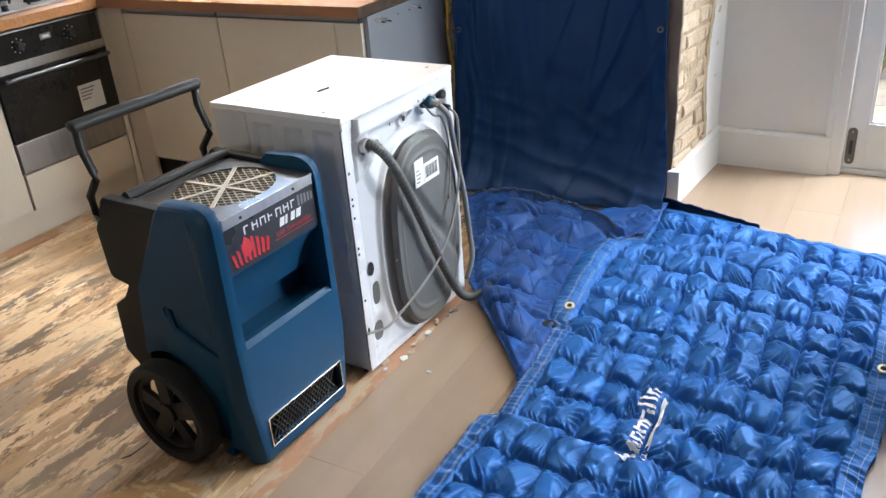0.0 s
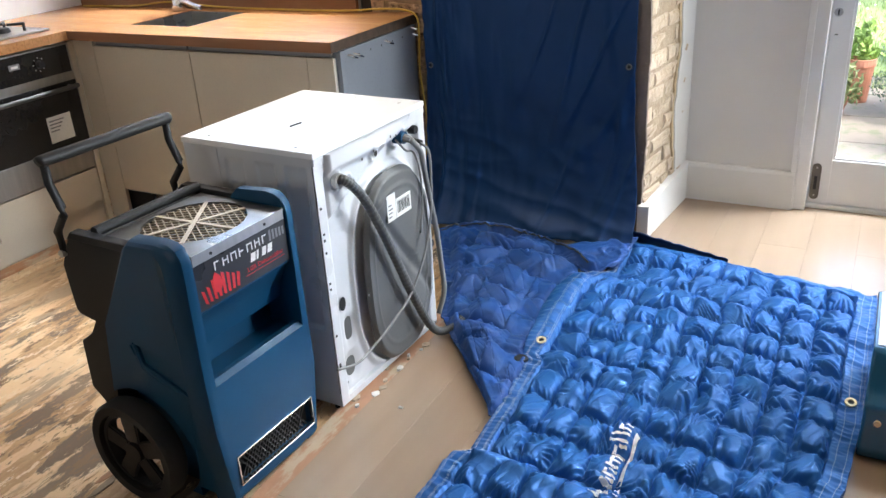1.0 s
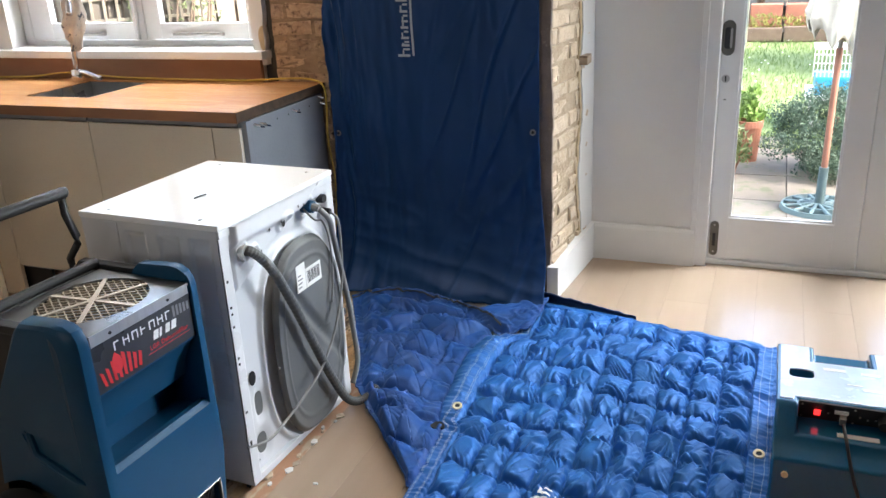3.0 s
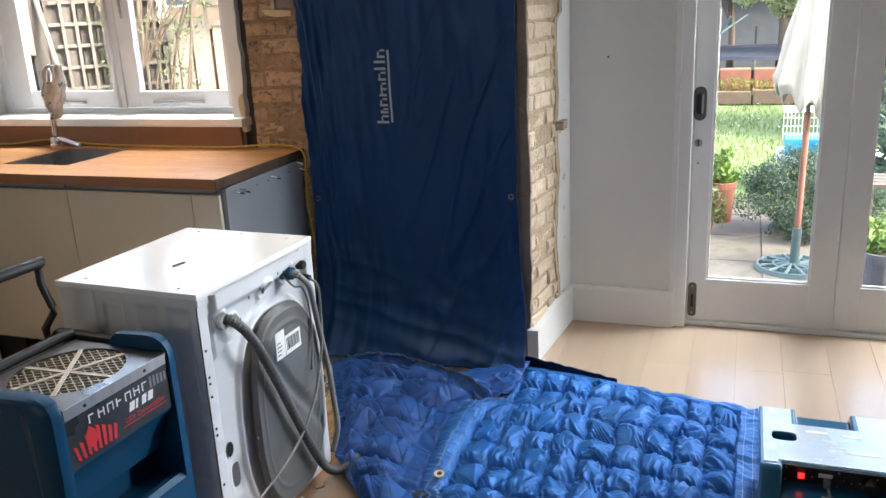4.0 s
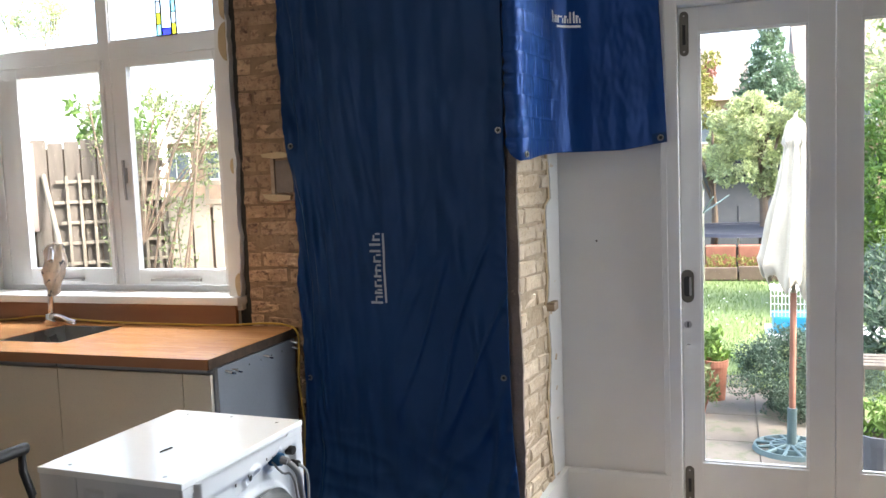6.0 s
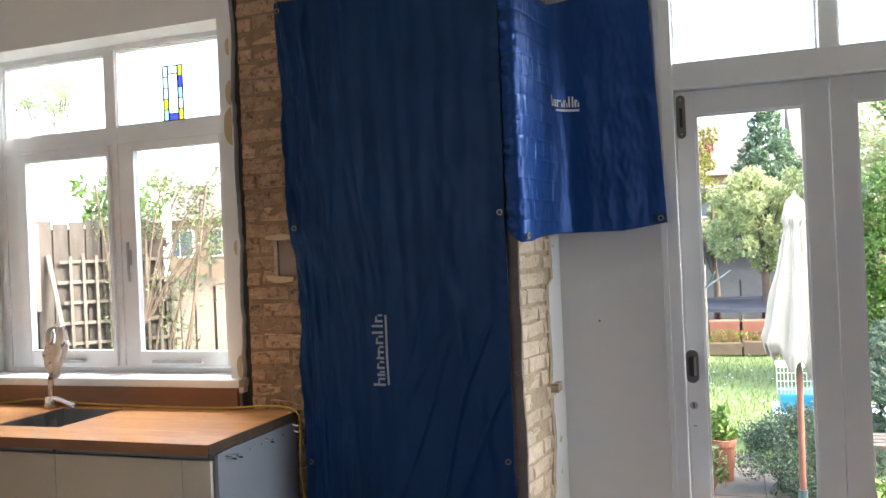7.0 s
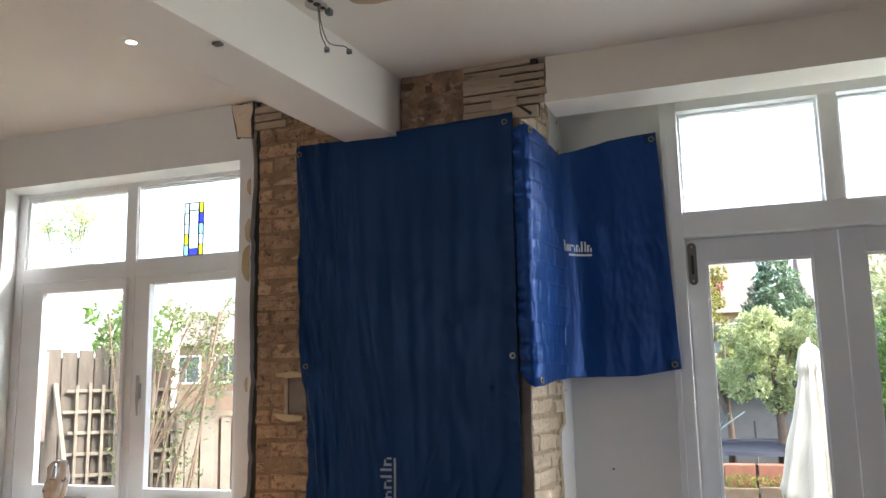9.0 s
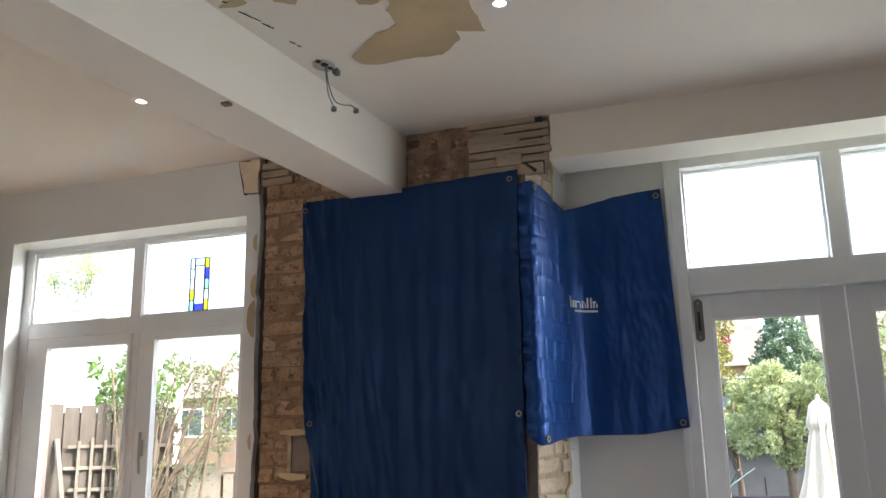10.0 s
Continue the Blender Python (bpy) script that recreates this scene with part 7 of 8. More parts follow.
for k in range(110):
    x, y = r.uniform(-1.5, 2.6), r.uniform(7.2, 13.4)
    s = 0.011
    vs = [daisy.verts.new((x + s * math.cos(q), y + s * math.sin(q), G + 0.055 + 0.2 * s * math.sin(q))) for q in (0, 1.05, 2.1, 3.14, 4.2, 5.2)]
    daisy.faces.new(vs)
solo("daisies", daisy, M_PRINT, "small white daisies scattered in the lawn", "flowers", "stuff")

patio = solo("patio_bed", boxed(-5.5, 4.5, 4.4, 6.3, G - 0.05, G - 0.012), M_SLAB, "weathered paving by the garden doors", "paving", "structure")
part("path_bed", boxed(0.28, 0.95, 6.3, 7.05, G - 0.05, G - 0.012), M_SOIL, patio)
slab_mesh = {}
for gx in range(-8, 8):
    for gy in range(0, 5):
        x, y = gx * 0.6 + 0.02, 4.41 + gy * 0.6
        if (gy > 2 and not 0 <= gx <= 1) or (gy > 3 and gx > 0):
            continue
        if 0 not in slab_mesh:
            slab_mesh[0] = mesh_of("paving_slab", boxed(0, 0.594, 0, 0.594, -0.03, 0, 0.004), M_SLAB)
        s = new("paving_slab", slab_mesh[0])
        s.parent = patio
        s.location = (x, y, G + 0.003 * ((gx * 7 + gy * 3) % 3 - 1))

umb = thing("garden_parasol", (0.80, 5.5, G), "closed cream garden parasol on a red-brown pole in a teal base", "parasol")
part("pole", rod(bmesh.new(), (0.805, 5.5, G + 0.22), (0.815, 5.52, 0.86), 0.019, seg=14), M_POLE, umb, "red-brown painted pole")
part("upper_pole", rod(bmesh.new(), (0.815, 5.52, 0.84), (0.83, 5.55, 1.86), 0.014, seg=12), M_TRELLIS, umb)
part("base_tube", rod(bmesh.new(), (0.80, 5.5, G + 0.01), (0.805, 5.5, G + 0.26), 0.027, seg=16), M_TEAL, umb)


def canopy(u, v):
    a = 2 * math.pi * u
    z = 1.90 - 0.98 * v
    base = at([(0, 0.012), (0.03, 0.048), (0.15, 0.070), (0.18, 0.054), (0.45, 0.100), (0.75, 0.155), (0.93, 0.195), (1, 0.165)], v)
    rr = base * (1 + 0.16 * math.cos(8 * a + 1.2 * v) * min(1, v * 3) + 0.05 * math.cos(19 * a + 3 * v) + 0.12 * noise.noise((math.cos(a) * 2, math.sin(a) * 2, v * 4)))
    z += 0.045 * v * v * math.cos(8 * a) + 0.06 * v ** 3 * math.cos(a - 2.6)
    return (0.83 - 0.012 * v + rr * math.cos(a), 5.55 - 0.02 * v + rr * math.sin(a), z)


part("canopy", sheet(canopy, 96, 40, 0.003), M_CREAM, umb, "folded cream canvas", smooth=True)
part("crown_cap", rod(bmesh.new(), (0.83, 5.55, 1.88), (0.83, 5.55, 1.93), 0.018, 0.008, 12), M_CREAM, umb)
bm = disc_ring(bmesh.new(), (0.80, 5.5, G), (0, 0, 1), 0.225, 0.195, 0.028, 40)
disc_ring(bm, (0.80, 5.5, G), (0, 0, 1), 0.13, 0.105, 0.032, 32)
for k in range(12):
    a = 2 * math.pi * k / 12
    rod(bm, (0.80 + 0.03 * math.cos(a), 5.5 + 0.03 * math.sin(a), G + 0.03), (0.80 + 0.205 * math.cos(a + 0.25), 5.5 + 0.205 * math.sin(a + 0.25), G + 0.02), 0.011, seg=8)
part("ring_base", bm, M_TEAL, umb, "faded teal cast ring base")


def pot(name, x, y, z0, z1, r0, r1, material, label):
    t = thing(name, (x, y, z0), label, "plant pot")
    prof = [(r0, z0), (r1 * 0.93, z1 - 0.05), (r1, z1 - 0.05), (r1, z1), (r1 * 0.86, z1), (r1 * 0.84, z1 - 0.04)]
    bm, loops = bmesh.new(), []
    for rr, z in prof:
        loops.append([bm.verts.new((x + rr * math.cos(2 * math.pi * k / 24), y + rr * math.sin(2 * math.pi * k / 24), z)) for k in range(24)])
    for a, b in zip(loops, loops[1:]):
        for k in range(24):
            bm.faces.new((a[k], a[(k + 1) % 24], b[(k + 1) % 24], b[k]))
    bm.faces.new(loops[0][::-1])
    part("pot", bm, material, t, smooth=False)
    part("soil", rod(bmesh.new(), (x, y, z1 - 0.06), (x, y, z1 - 0.035), r1 * 0.84, seg=20), M_SOIL, t)
    return t


p = pot("potted_plant", 0.335, 6.6, G, 0.20, 0.075, 0.10, M_TERRACOTTA, "terracotta pot with a leafy green plant")
part("foliage", leaves(cloud(0.33, 6.6, 0.30, 0.13, 0.12, 0.12, 9, 4, (0.4, 0.7)), 260, 0.035, 4, 0.8), L_GREEN, p)
p = pot("potted_plant", 0.22, 6.2, G, 0.02, 0.06, 0.08, M_TERRACOTTA, "small pot with yellowing strappy leaves")
part("foliage", leaves(cloud(0.22, 6.2, 0.10, 0.12, 0.10, 0.13, 8, 5, (0.4, 0.7)), 200, 0.032, 5, 0.8), L_CLIMB, p)
p = pot("potted_plant", 1.22, 5.1, G, 0.16, 0.11, 0.13, M_NET, "grey glazed pot with low mixed plants")
part("foliage", leaves(cloud(1.22, 5.1, 0.22, 0.15, 0.12, 0.10, 9, 6, (0.5, 0.9)), 300, 0.03, 6, 0.6), L_GREEN, p)
bench = thing("garden_bench", (1.35, 5.45, G), "grey weathered garden bench beside potted plants", "bench")
for x in (1.15, 1.75):
    for y in (5.3, 5.6):
        part("leg", boxed(x - 0.02, x + 0.02, y - 0.02, y + 0.02, G, 0.46, 0.003), M_FENCE, bench)
for k in range(4):
    part("slat", boxed(1.11, 1.79, 5.285 + 0.085 * k, 5.35 + 0.085 * k, 0.46, 0.485, 0.003), M_FENCE, bench)

bush = thing("rosemary_bush", (0.86, 6.3, G), "grey-green rosemary bush beside the paving", "bush")
part("stems", tube([(0.86, 6.3, G), (0.85, 6.3, 0.1), (0.9, 6.3, 0.3)], 0.02, 8, 4), M_BARK, bush)
part("foliage", leaves(cloud(0.93, 6.3, 0.14, 0.42, 0.36, 0.32, 56, 11, (0.20, 0.40)), 20000, 0.012, 11, 0.7), L_GREY, bush)
bush = thing("shrub", (1.75, 7.2, G), "low green shrubs at the lawn's edge", "bush")
part("stems", tube([(1.75, 7.2, G), (1.75, 7.2, 0.3), (1.8, 7.2, 0.6)], 0.02, 8, 4), M_BARK, bush)
part("foliage", leaves(cloud(1.75, 7.3, 0.45, 0.6, 0.5, 0.5, 40, 12, (0.22, 0.42)), 4200, 0.035, 12, 0.5), L_GREY, bush)

cage = thing("pet_cage", (0.95, 8.0, 0.16), "white wire pet cage with a cyan plastic tray", "cage")
part("tray", boxed(0.80, 1.12, 7.8, 8.2, 0.17, 0.32, 0.02), M_CAGEBLUE, cage)
for k in range(13):
    x = 0.775 + 0.0295 * k
    part("wire", boxed(x, x + 0.006, 7.81, 7.816, 0.32, 0.55), M_PRINT, cage)
for z in (0.36, 0.43, 0.50, 0.55):
    part("wire", boxed(0.775, 1.14, 7.806, 7.812, z, z + 0.006), M_PRINT, cage)
part("cage_top", boxed(0.775, 1.14, 7.81, 8.2, 0.545, 0.553), M_PRINT, cage)
stand = thing("garden_table", (0.95, 8.0, G), "small white garden table under a wire cage", "table")
part("tabletop", boxed(0.74, 1.7, 7.74, 8.3, 0.13, 0.17, 0.006), M_PRINT, stand)
for x in (0.8, 1.6):
    for y in (7.8, 8.22):
        part("leg", boxed(x - 0.02, x + 0.02, y - 0.02, y + 0.02, G, 0.13), M_PRINT, stand)

bed = solo("flower_bed", boxed(-5, 5, 13.6, 18.0, G - 0.05, 0.02), M_SOIL, "raised dark flower bed behind the lawn", "flower bed", "structure")
for k in range(9):
    x = -3.2 + 0.75 * k
    solo("log_edging", boxed(x, x + 0.73, 13.5, 13.6, G, 0.09 + 0.02 * (k % 2), 0.02), M_BARK, "dark timber log edging of the flower bed", "edging", group="log edging")
part("bedding_plants", leaves([(x, 13.85 + 0.15 * math.sin(3 * x), 0.10, 0.16) for x in np.arange(-3, 4, 0.16)], 3600, 0.035, 31, 0.6), L_YELLOW, bed)
for k in range(3):
    x = 0.05 + 0.5 * k
    solo("planter", boxed(x, x + 0.46, 14.2, 14.5, 0.02, 0.36, 0.02), M_TERRACOTTA, "orange-brown planter trough below the trampoline", "planter", group="planter troughs")

tr = thing("trampoline", (0.9, 16.2, G), "round garden trampoline with dark blue pads and steel legs", "trampoline")
bm = disc_ring(bmesh.new(), (0.9, 16.2, 0.47), (0, 0, 1), 1.75, 1.4, 0.05, 48)
part("pad", bm, M_NAVYPAD, tr)
part("bed", rod(bmesh.new(), (0.9, 16.2, 0.48), (0.9, 16.2, 0.49), 1.42, seg=48), M_NAVYPAD, tr)
for k in range(8):
    a = 2 * math.pi * k / 8 + 0.2
    x, y = 0.9 + 1.65 * math.cos(a), 16.2 + 1.65 * math.sin(a)
    part("leg", rod(bmesh.new(), (x, y, 0.0), (x, y, 0.48), 0.022, seg=10), M_STEEL, tr)
    part("net_pole", rod(bmesh.new(), (x, y, 0.51), (x, y, 1.25 if k % 2 else 0.85), 0.02, seg=10), M_NAVYPAD, tr)
shed = thing("garden_shed", (0.5, 19.5, G), "dark grey felted shed behind the trampoline", "shed")
part("wall", boxed(-2.0, 3.2, 19.0, 20.5, G, 1.45), M_NET, shed)
part("roof", prism([(18.85, 1.45), (20.65, 1.45), (20.65, 1.55), (18.85, 1.75)], "x", -2.1, 3.3), M_NAVYPAD, shed)
dryer = thing("rotary_dryer", (0.05, 13.2, G), "thin rotary clothes dryer with teal lines", "clothes dryer")
part("pole", rod(bmesh.new(), (0.05, 13.2, G), (0.05, 13.2, 1.3), 0.018, seg=10), M_STEEL, dryer)
for k in range(4):
    a = math.pi * k / 2 + 0.4
    part("arm", rod(bmesh.new(), (0.05, 13.2, 0.95), (0.05 + 0.4 * math.cos(a), 13.2 + 0.4 * math.sin(a), 1.2), 0.012, seg=8), M_TEAL, dryer)

tree("apple_tree", 1.0, 16.8, 3.6, cloud(0.98, 16.8, 2.1, 0.95, 0.8, 0.95, 34, 8, (0.16, 0.30)), 11000, 0.048, L_PALE, 8, "pale leaved apple tree behind the lawn", 0.10)
tree("apple_tree", 0.1, 18.0, 3.2, cloud(0.0, 18.0, 1.9, 0.55, 0.6, 0.5, 16, 18, (0.22, 0.4)), 3000, 0.045, L_PALE, 18, "small pale leaved tree by the shed", 0.08)
tree("yellow_tree", -0.9, 21.0, 4.4, cloud(-0.6, 21.0, 3.6, 1.0, 0.9, 1.3, 28, 9, (0.2, 0.36)), 6000, 0.06, L_YELLOW, 9, "thin yellow-green tree against the houses", 0.08)
con = []
for k in range(46):
    f = k / 45
    rr = 1.6 * (1 - f) + 0.12
    a = k * 2.4
    con.append((1.45 + rr * 0.8 * math.cos(a), 25 + rr * 0.8 * math.sin(a), 1.2 + 4.3 * f, 0.42 * (1 - f) + 0.14))
tree("maple_tree", -0.7, 23.0, 4.6, cloud(-0.55, 23.0, 4.1, 0.6, 0.5, 0.55, 16, 61, (0.25, 0.45)), 1500, 0.05, L_RED, 61, "small red leaved maple against the houses", 0.07)
tree("conifer", 1.45, 25.0, 5.4, con, 16000, 0.075, L_DARK, 10, "tall dark green conifer behind the apple tree", 0.14)
tree("hedge_tree", 2.6, 11.0, 3.0, cloud(2.75, 11.0, 1.5, 1.05, 1.0, 1.75, 60, 13, (0.2, 0.36)), 17000, 0.045, L_GREEN, 13, "bright green leafy hedge tree by the lawn", 0.10)
tree("hedge_tree", 4.2, 16.0, 4.0, cloud(4.2, 16.0, 2.4, 1.6, 1.2, 2.0, 50, 14, (0.2, 0.36)), 11000, 0.065, L_PALE, 14, "pale green leafy tree beyond the hedge", 0.12)


def house(name, x0, x1, y0, y1, eave, ridge, wallm, label, wins, chimney=None):
    t = thing(name, ((x0 + x1) / 2, (y0 + y1) / 2, G), label, "house")
    part("wall", boxed(x0, x1, y0, y1, G, eave), wallm, t)
    ym = (y0 + y1) / 2
    rf = part("roof", prism([(y0 - 0.3, eave - 0.1), (ym, ridge), (y1 + 0.3, eave - 0.1)], "x", x0 - 0.2, x1 + 0.2), M_ROOF, t, "brown tiled pitched roof")
    if chimney:
        part("chimney", boxed(chimney, chimney + 0.8, ym - 0.4, ym + 0.4, ridge - 0.8, ridge + 0.9), M_FARBRICK, rf)
        for k in range(3):
            part("chimney_pot", rod(bmesh.new(), (chimney + 0.15 + 0.25 * k, ym, ridge + 0.9), (chimney + 0.15 + 0.25 * k, ym, ridge + 1.2), 0.1, 0.08, 10), M_TERRACOTTA, rf)
    for x, z, w, h in wins:
        wn_ = part("window", boxed(x, x + w, y0 - 0.04, y0 + 0.02, z, z + h), M_RENDER, t, "white framed window")
        part("pane", boxed(x + 0.08, x + w / 2 - 0.03, y0 - 0.06, y0 - 0.041, z + 0.08, z + h - 0.08), M_FARGLASS, wn_)
        part("pane", boxed(x + w / 2 + 0.03, x + w - 0.08, y0 - 0.06, y0 - 0.041, z + 0.08, z + h - 0.08), M_FARGLASS, wn_)
    return t


house("terraced_house", -7.5, 0.9, 36, 43, 4.4, 6.9, M_FARBRICK, "distant brick terraced house with brown tiled roof", [(-3.2, 2.6, 1.5, 1.3), (-0.9, 2.6, 1.4, 1.3), (-5.8, 2.6, 1.4, 1.3)], -1.9)
house("terraced_house", 3.0, 12.0, 35, 42, 4.6, 7.6, M_FARBRICK, "distant brick house with red-brown roof and white windows", [(4.0, 2.7, 1.6, 1.3), (6.2, 2.7, 1.6, 1.3), (9.0, 2.7, 1.6, 1.3)], 5.4)
house("terraced_house", -24.0, -17.5, 30, 35, 3.6, 5.2, M_FARBRICK, "distant brick house seen past the garden fence", [(-22.5, 1.9, 1.4, 1.2), (-20.4, 1.9, 1.4, 1.2), (-18.8, 1.9, 1.0, 1.2)], -19.5)

# fence, trellis and gate seen through the kitchen window
FA, FB = Vector((-4.75, 4.85, 0)), Vector((-3.66, 5.90, 0))
fd = (FB - FA).normalized()
rot = math.degrees(math.atan2(fd.y, fd.x))
fence = thing("fence_panel", pose(FA.x, FA.y, G, 0, 0, rot), "weathered closeboard fence panel with a timber trellis", "fence")
L = (FB - FA).length
k = 0
xx = 0.12
while xx < L:
    w = 0.115
    part("board", boxed(xx, xx + w - 0.010, 0.0 + 0.018 * (k % 2), 0.016 + 0.018 * (k % 2), 0.03, 2.10 + 0.012 * (k * 7 % 3) if xx < 1.27 else 1.66, 0.002), M_FENCE if xx < 1.27 else M_PICKET, fence, local=True)
    xx += w
    k += 1
# Added dark boards put shade into the gaps between the fence boards.
part("backing", boxed(0.12, L, 0.036, 0.044, 0.05, 1.62), M_BARK, fence, "added dark boards that fill the gaps with shade", local=True)
part("backing", boxed(0.12, 1.27, 0.036, 0.044, 1.62, 2.06), M_BARK, fence, local=True)
for zz in (0.4, 1.9):
    part("rail", boxed(0.12, L if zz < 1 else 1.3, 0.046, 0.08, zz, zz + 0.08), M_FENCE, fence, local=True)
for k in range(9):
    x = 0.57 + 0.092 * k
    part("trellis_upright", boxed(x, x + 0.022, -0.034, -0.018, 0.5, 1.85 + 0.02 * (k % 2), 0.002), M_TRELLIS, fence, local=True)
for k in range(8):
    z = 0.695 + 0.157 * k
    part("trellis_batten", boxed(0.485 + 0.02 * (k % 3), 1.36, -0.018, -0.003, z, z + 0.024, 0.002), M_TRELLIS, fence, local=True)
gate = thing("garden_gate", pose(FB.x + 0.02, FB.y + 0.05, G, 0, 0, rot - 8), "pale slatted garden gate with an open top rail", "gate")
for k in range(8):
    part("slat", boxed(0.10 * k, 0.10 * k + 0.078, 0.01 * (k % 2), 0.02 + 0.01 * (k % 2), 0.05, 1.58, 0.002), M_PICKET, gate, local=True)
# Added dark sheet so the gate's gaps look shaded.
part("backing", boxed(0.0, 0.80, 0.036, 0.042, 0.05, 1.56), M_BARK, gate, local=True)
for k in range(6):
    part("baluster", boxed(0.05 + 0.14 * k, 0.05 + 0.14 * k + 0.03, 0.004, 0.03, 1.62, 1.88, 0.002), M_TRELLIS, gate, local=True)
for z in (1.585, 1.74, 1.88):
    part("rail", boxed(-0.02, 0.84, -0.006, 0.036, z, z + 0.04, 0.002), M_TRELLIS, gate, local=True)
part("post", boxed(-0.10, -0.03, 0.04, 0.11, 0.0, 1.72, 0.004), M_PICKET, gate, local=True)
part("post", boxed(0.85, 0.93, -0.02, 0.07, 0.0, 1.88, 0.004), M_PICKET, gate, local=True)
part("patch_board", boxed(0.275, 0.37, -0.024, -0.001, 1.44, 2.10, 0.003), M_PATCH, fence, "pinkish old board nailed to the fence", local=True)
reach = (1.76 - G) / 0.65
solo("timber_prop", rod(bmesh.new(), (-4.44, 5.14, 1.76), (-4.44 + 0.27 * reach, 5.14 - 0.14 * reach, G), 0.02, seg=8), M_TRELLIS, "pale timber prop leaning on the fence", "prop")

climb = thing("climbing_shrub", (-3.85, 5.45, G), "spindly climbing shrub with fresh leaves by the fence", "shrub")
r = random.Random(5)
clumps = []
for k in range(9):
    bx, by = -3.82 + r.uniform(-0.12, 0.12), 5.42 + r.uniform(-0.08, 0.08)
    tx, ty, tz = bx + r.uniform(-0.75, 0.55), by + r.uniform(-0.1, 0.35), r.uniform(1.75, 2.3)
    mid = ((bx + tx) / 2 + r.uniform(-0.1, 0.1), (by + ty) / 2, 1.1 + r.uniform(-0.2, 0.3))
    part("stem", tube([(bx, by, G), mid, (tx, ty, tz)], 0.009, 6, 6), M_BARK, climb)
    for q in range(7):
        f = 0.45 + 0.09 * q
        p = Vector(mid).lerp(Vector((tx, ty, tz)), max(0, f * 2 - 1)) if f > 0.5 else Vector((bx, by, G)).lerp(Vector(mid), f * 2)
        clumps.append((p.x + r.uniform(-0.08, 0.08), p.y + r.uniform(-0.08, 0.08), p.z + r.uniform(-0.05, 0.1), r.uniform(0.06, 0.15)))
part("foliage", leaves(clumps, 1300, 0.019, 41, 0.3), L_CLIMB, climb)
spray = cloud(-4.34, 5.75, 2.24, 0.36, 0.2, 0.30, 20, 51, (0.16, 0.36)) + cloud(-3.75, 5.75, 2.12, 0.32, 0.2, 0.36, 20, 52, (0.16, 0.36)) + cloud(-3.38, 5.85, 2.05, 0.28, 0.2, 0.40, 20, 53, (0.16, 0.36))
part("foliage", leaves(spray, 3600, 0.017, 54, 0.3), L_SPRAY, climb)
for k in range(0, 60, 4):
    cx, cy, cz, cr = spray[k]
    part("stem", tube([(-3.82, 5.44, 1.2), ((cx - 3.82) / 2, (cy + 5.44) / 2, (cz + 1.2) / 2 + 0.15), (cx, cy, cz)], 0.006, 6, 5), M_BARK, climb)
tree("garden_tree", -5.2, 6.6, 2.6, cloud(-5.05, 6.6, 2.25, 0.5, 0.4, 0.4, 14, 22, (0.2, 0.4)), 700, 0.045, L_GREEN, 22, "leafy green tree over the neighbour's fence", 0.03)
lean_to = thing("neighbour_house", (-12.8, 13.2, G), "white rendered house end with a sloping roofline", "house")
part("wall", prism([(-16.0, 5.55), (-9.6, 3.70), (-9.6, G), (-16.0, G)], "y", 13.0, 13.4), M_RENDER, lean_to)
part("verge", prism([(-16.0, 5.56), (-9.5, 3.68), (-9.5, 3.63), (-16.0, 5.49)], "y", 12.94, 12.998), M_FRAME, lean_to)
tree("garden_tree", -13.0, 14.0, 5.8, cloud(-12.95, 14.0, 5.35, 0.92, 0.6, 0.58, 34, 23, (0.2, 0.42)), 3400, 0.034, L_PALE, 23, "pale tree top beyond the garden fence", 0.04)
tree("purple_shrub", -4.6, 9.0, 2.2, cloud(-4.6, 9.0, 1.7, 0.6, 0.5, 0.55, 18, 24, (0.25, 0.45)), 1900, 0.05, L_PURPLE, 24, "dark purple leaved shrub behind the gate", 0.05)
tree("garden_tree", -5.0, 11.0, 3.2, cloud(-4.9, 11.0, 2.4, 0.8, 0.6, 0.8, 20, 25, (0.25, 0.45)), 2200, 0.06, L_GREEN, 25, "green tree behind the garden gate", 0.07)


# ---- floor boards and bricks ----
pr = random.Random(21)


def planks(parent, name, x0, x1, y0, y1, width, length, z, thick, material, gap, skew=0.0):
    """Boards laid along y in staggered rows, alike boards on shared meshes."""
    made = {}
    rows = int((x1 - x0) / width + 0.999)
    for r in range(rows):
        xa, xb = x0 + r * width, min(x0 + (r + 1) * width, x1)
        y = y0 - length * pr.random()
        while y < y1:
            a, b = max(y, y0), min(y + length, y1)
            y += length
            if b - a < 0.02:
                continue
            key = (round(xb - xa, 3), round(b - a, 3))
            if key not in made:
                bm = boxed(0, key[0] - gap, 0, key[1] - gap, -thick, 0)
                top = [e for e in bm.edges if all(v.co.z > -1e-6 for v in e.verts)]
                bmesh.ops.bevel(bm, geom=top, offset=min(0.0007, gap), segments=1, affect="EDGES")
                made[key] = mesh_of(name, bm, material)
            ob = new(name, made[key])
            ob.parent = parent
            ob.location = (xa, a, z + skew * pr.uniform(-1, 1))


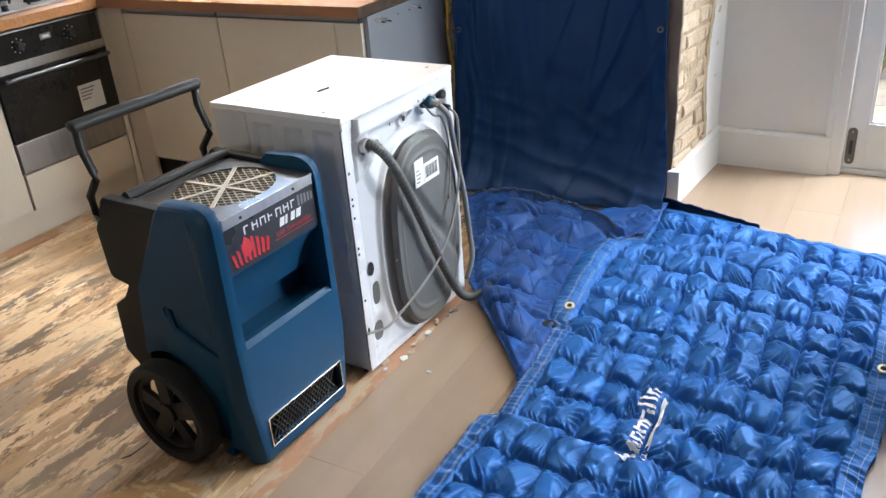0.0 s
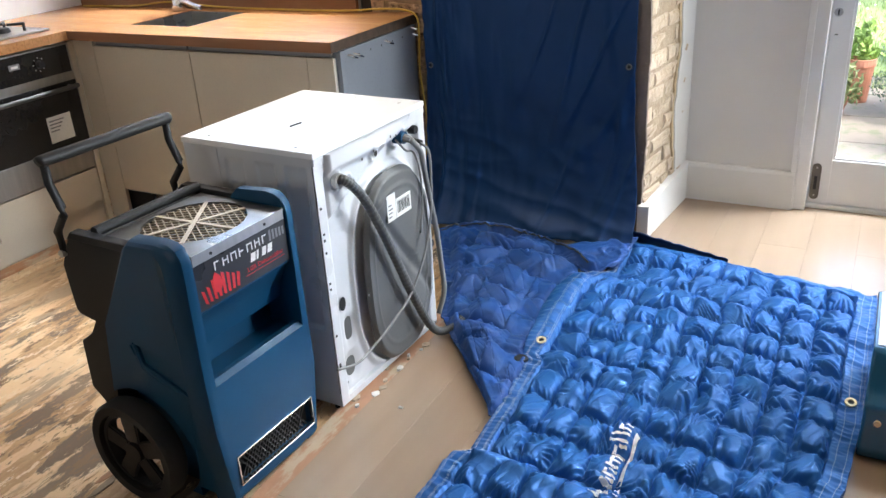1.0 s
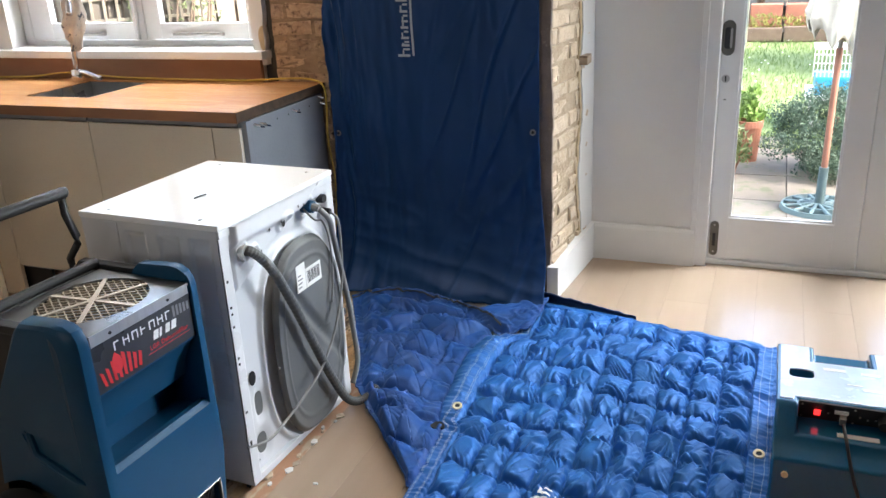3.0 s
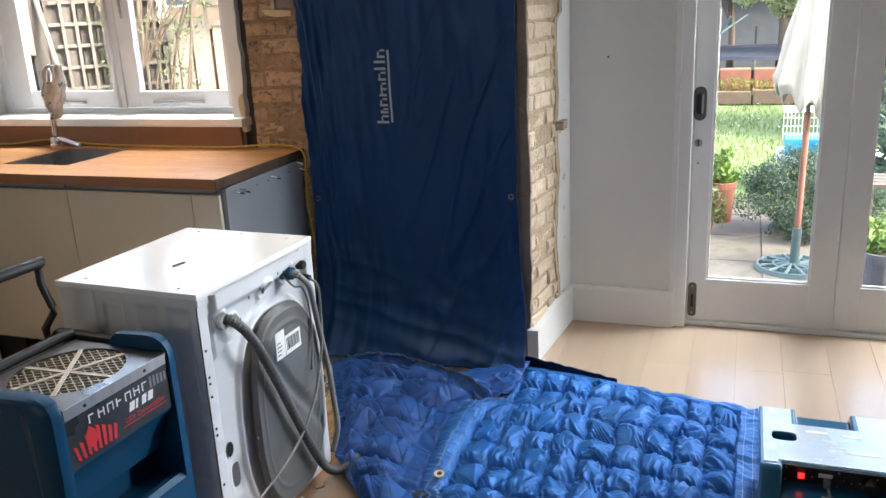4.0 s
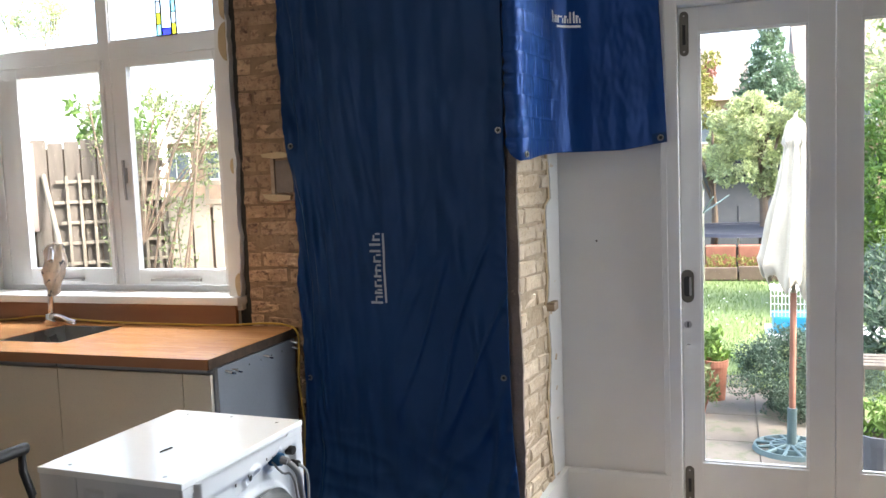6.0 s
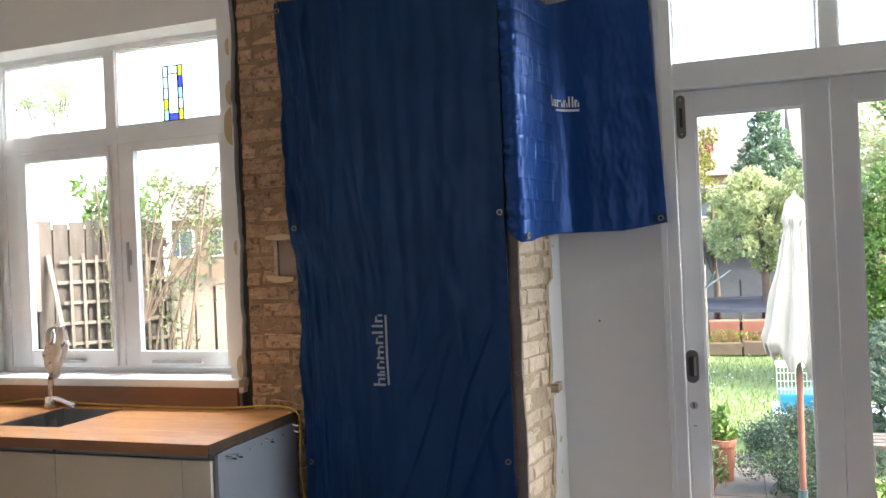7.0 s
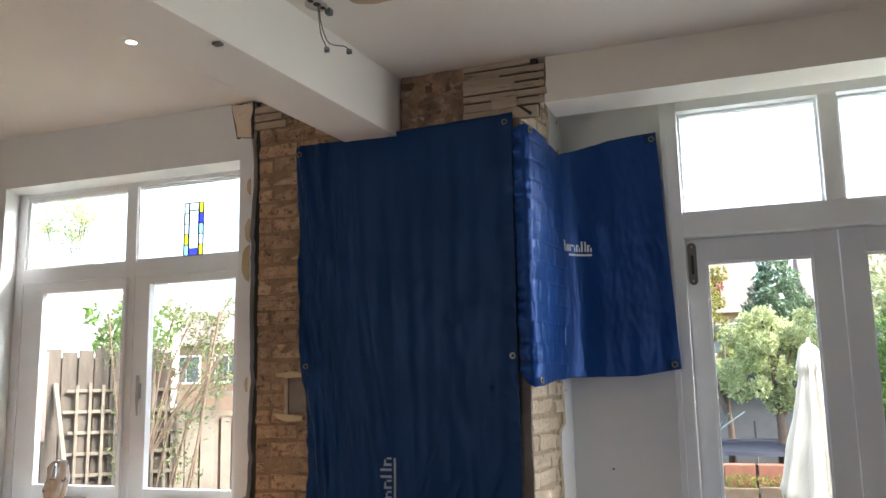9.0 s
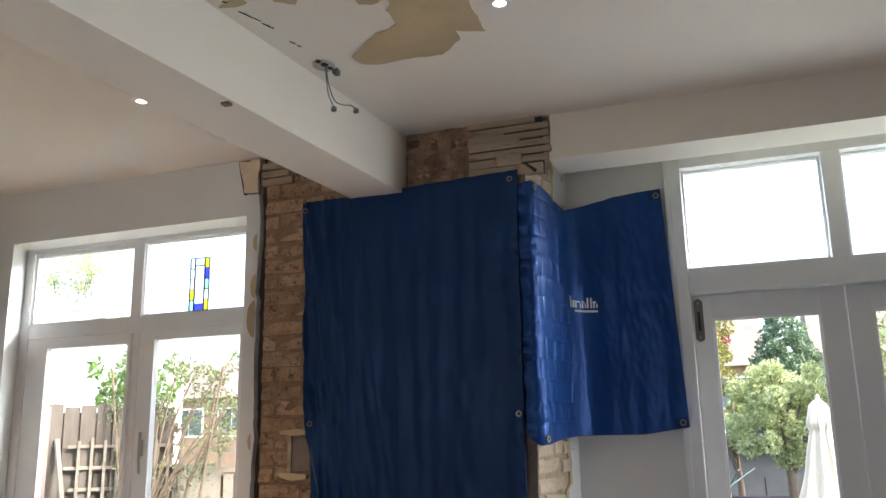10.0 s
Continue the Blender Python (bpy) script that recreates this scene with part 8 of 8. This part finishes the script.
planks(floor, "plank", -0.84, 2.75, -2.1, 4.3, 0.19, 1.28, 0.0, 0.012, M_LAMINATE, 0.0004)
planks(sub, "floorboard", -3.64, -0.905, -2.1, 3.58, 0.148, 1.9, -0.019, 0.015, M_SUBFLOOR, 0.0006, 0.0005)
strip_l = [(x, y) for x, y in ragged(-2.0, 2.62, 0.03, -0.915, 0.02, 14.0)]
part("edge_strip", prism([(-0.8425, -2.0)] + [(min(x, -0.86), y) for x, y in strip_l] + [(-0.8425, 2.62)], "z", -0.034, -0.006), M_STRIP, sub, "splintered red-brown timber strip")
for k in range(18):
    a, yy, xx = pr.uniform(0, 6.3), pr.uniform(0.9, 1.5), pr.uniform(-1.55, -0.95)
    r = pr.uniform(0.012, 0.045)
    pts = [(xx + r * pr.uniform(0.5, 1.2) * math.cos(a + t) * 0.7, yy + r * pr.uniform(0.5, 1.2) * math.sin(a + t) * 2.4) for t in (0, 1.1, 2.0, 3.2, 4.3, 5.3)]
    solo("ply_flake", prism(pts, "z", -0.0185, -0.0185 + pr.uniform(0.0015, 0.004)), pr.choice((M_SUBFLOOR, M_SUBFLOOR, M_STRIP, M_LATH)), "torn flake of old plywood lying on bare boards", "wood flake", group="torn plywood flakes")


for cx, cy, rx, ry, mt, sd in ((-1.10, 1.19, 0.15, 0.10, M_PLY, 1.0), (-0.99, 1.05, 0.10, 0.12, M_STRIP, 2.0), (-1.26, 1.03, 0.16, 0.07, M_STRIP, 3.0), (-1.12, 0.93, 0.15, 0.09, M_LATH, 4.0)):
    pts = []
    for k in range(40):
        a = 2 * math.pi * k / 40
        w = 1 + 0.5 * noise.noise((math.cos(a) * 1.6 + sd, math.sin(a) * 1.6, sd)) + 0.35 * noise.noise((math.cos(a) * 6, math.sin(a) * 6, sd))
        pts.append((cx + rx * w * math.cos(a), cy + ry * w * math.sin(a)))
    ply = solo("torn_plywood", prism(pts, "z", -0.0185, -0.0185 + 0.003 + 0.0006 * sd), mt, "torn layer of old plywood stuck to bare boards", "plywood", group="torn plywood sheets")
    for k in range(5):
        x, y = cx + rx * pr.uniform(-0.5, 0.5), cy + ry * pr.uniform(-0.5, 0.5)
        q = pr.uniform(0.02, 0.05)
        part("slit", prism([(x, y), (x + 0.3 * q, y + q), (x + 0.3 * q + 0.003, y + q), (x + 0.006, y + 0.3 * q)], "z", -0.0183, -0.0145 + 0.0006 * sd), M_GROUT, ply)


def brick_mesh(w, d, h, seed, material, relief):
    """A worn brick, its face towards -y, chipped at its corners."""
    bm = boxed(0, w, 0, d, 0, h)
    bmesh.ops.bevel(bm, geom=[e for e in bm.edges if all(v.co.y < 1e-6 for v in e.verts)], offset=0.006, segments=1, affect="EDGES")
    bmesh.ops.subdivide_edges(bm, edges=[e for e in bm.edges if all(v.co.y < 1e-6 for v in e.verts)], cuts=1 if w < 0.15 else 2, use_grid_fill=True)
    for v in bm.verts:
        v.co += relief * Vector((noise.noise((v.co.x * 22 + seed, v.co.z * 22, 5)) , noise.noise((v.co.x * 26 + seed, v.co.y * 9, v.co.z * 26)), noise.noise((v.co.z * 9, v.co.x * 9 + seed, 1)))) if w else Vector()
    return mesh_of("brick", bm, material)


shapes = {}


def wall_of_bricks(parent, m, width, z0, z1, material, tag, start=0, proud=0.011, relief=0.017):
    """Courses of alternate stretchers and headers over a face; m takes (along, depth, 0) to the world."""
    z, row = z0, start
    while z + 0.062 < z1:
        x = -0.112 if row % 2 else -0.03
        k = row
        while x < width - 0.02:
            w = 0.212 if (k + row) % 2 else 0.102
            a, b = max(x, 0.0), min(x + w, width)
            x += w + 0.011
            k += 1
            if b - a < 0.03:
                continue
            key = (tag, round(b - a, 2), pr.randrange(7))
            if key not in shapes:
                shapes[key] = brick_mesh(key[1], 0.06, 0.064, key[2] * 3.7, material, relief)
            ob = new("brick", shapes[key])
            ob.parent = parent
            ob.matrix_basis = m @ pose(a, pr.uniform(-proud, proud), z + pr.uniform(-0.003, 0.003), 0, pr.uniform(-0.5, 0.5), pr.uniform(-1.2, 1.2))
        z += 0.0755
        row += 1


wall_of_bricks(pier, pose(-1.714, WY + 0.008, 0), 0.42, 0.03, 3.10, M_BRICK, "front", 0, 0.005, 0.013)
wall_of_bricks(pier, pose(-0.955, WY - 0.008, 0), 0.31, 2.80, 3.10, M_BRICK_SOOT, "soot", 0, 0.007)
wall_of_bricks(pier, pose(-0.385, WY + 0.006, 0, 0, 0, 83.3), 0.50, 0.13, 3.10, M_BRICK_PALE, "side", 1, 0.006, 0.012)
part("mortar_face", prism([(-0.396, WY + 0.024), (-0.389, WY + 0.024), (-0.337, 4.05), (-0.396, 4.05)], "z", 0.0, 3.1), M_OLDLIME, pier, "pale plaster-filled joints")
edge = ragged(0.15, 2.86, 0.035, -0.380, 0.012, 31.0)
part("corner_strip", prism([(-0.46, 0.15)] + edge + [(-0.46, 2.86)], "y", WY - 0.010, WY + 0.010), M_OLDRENDER, pier, "dark broken brick edge at the corner")
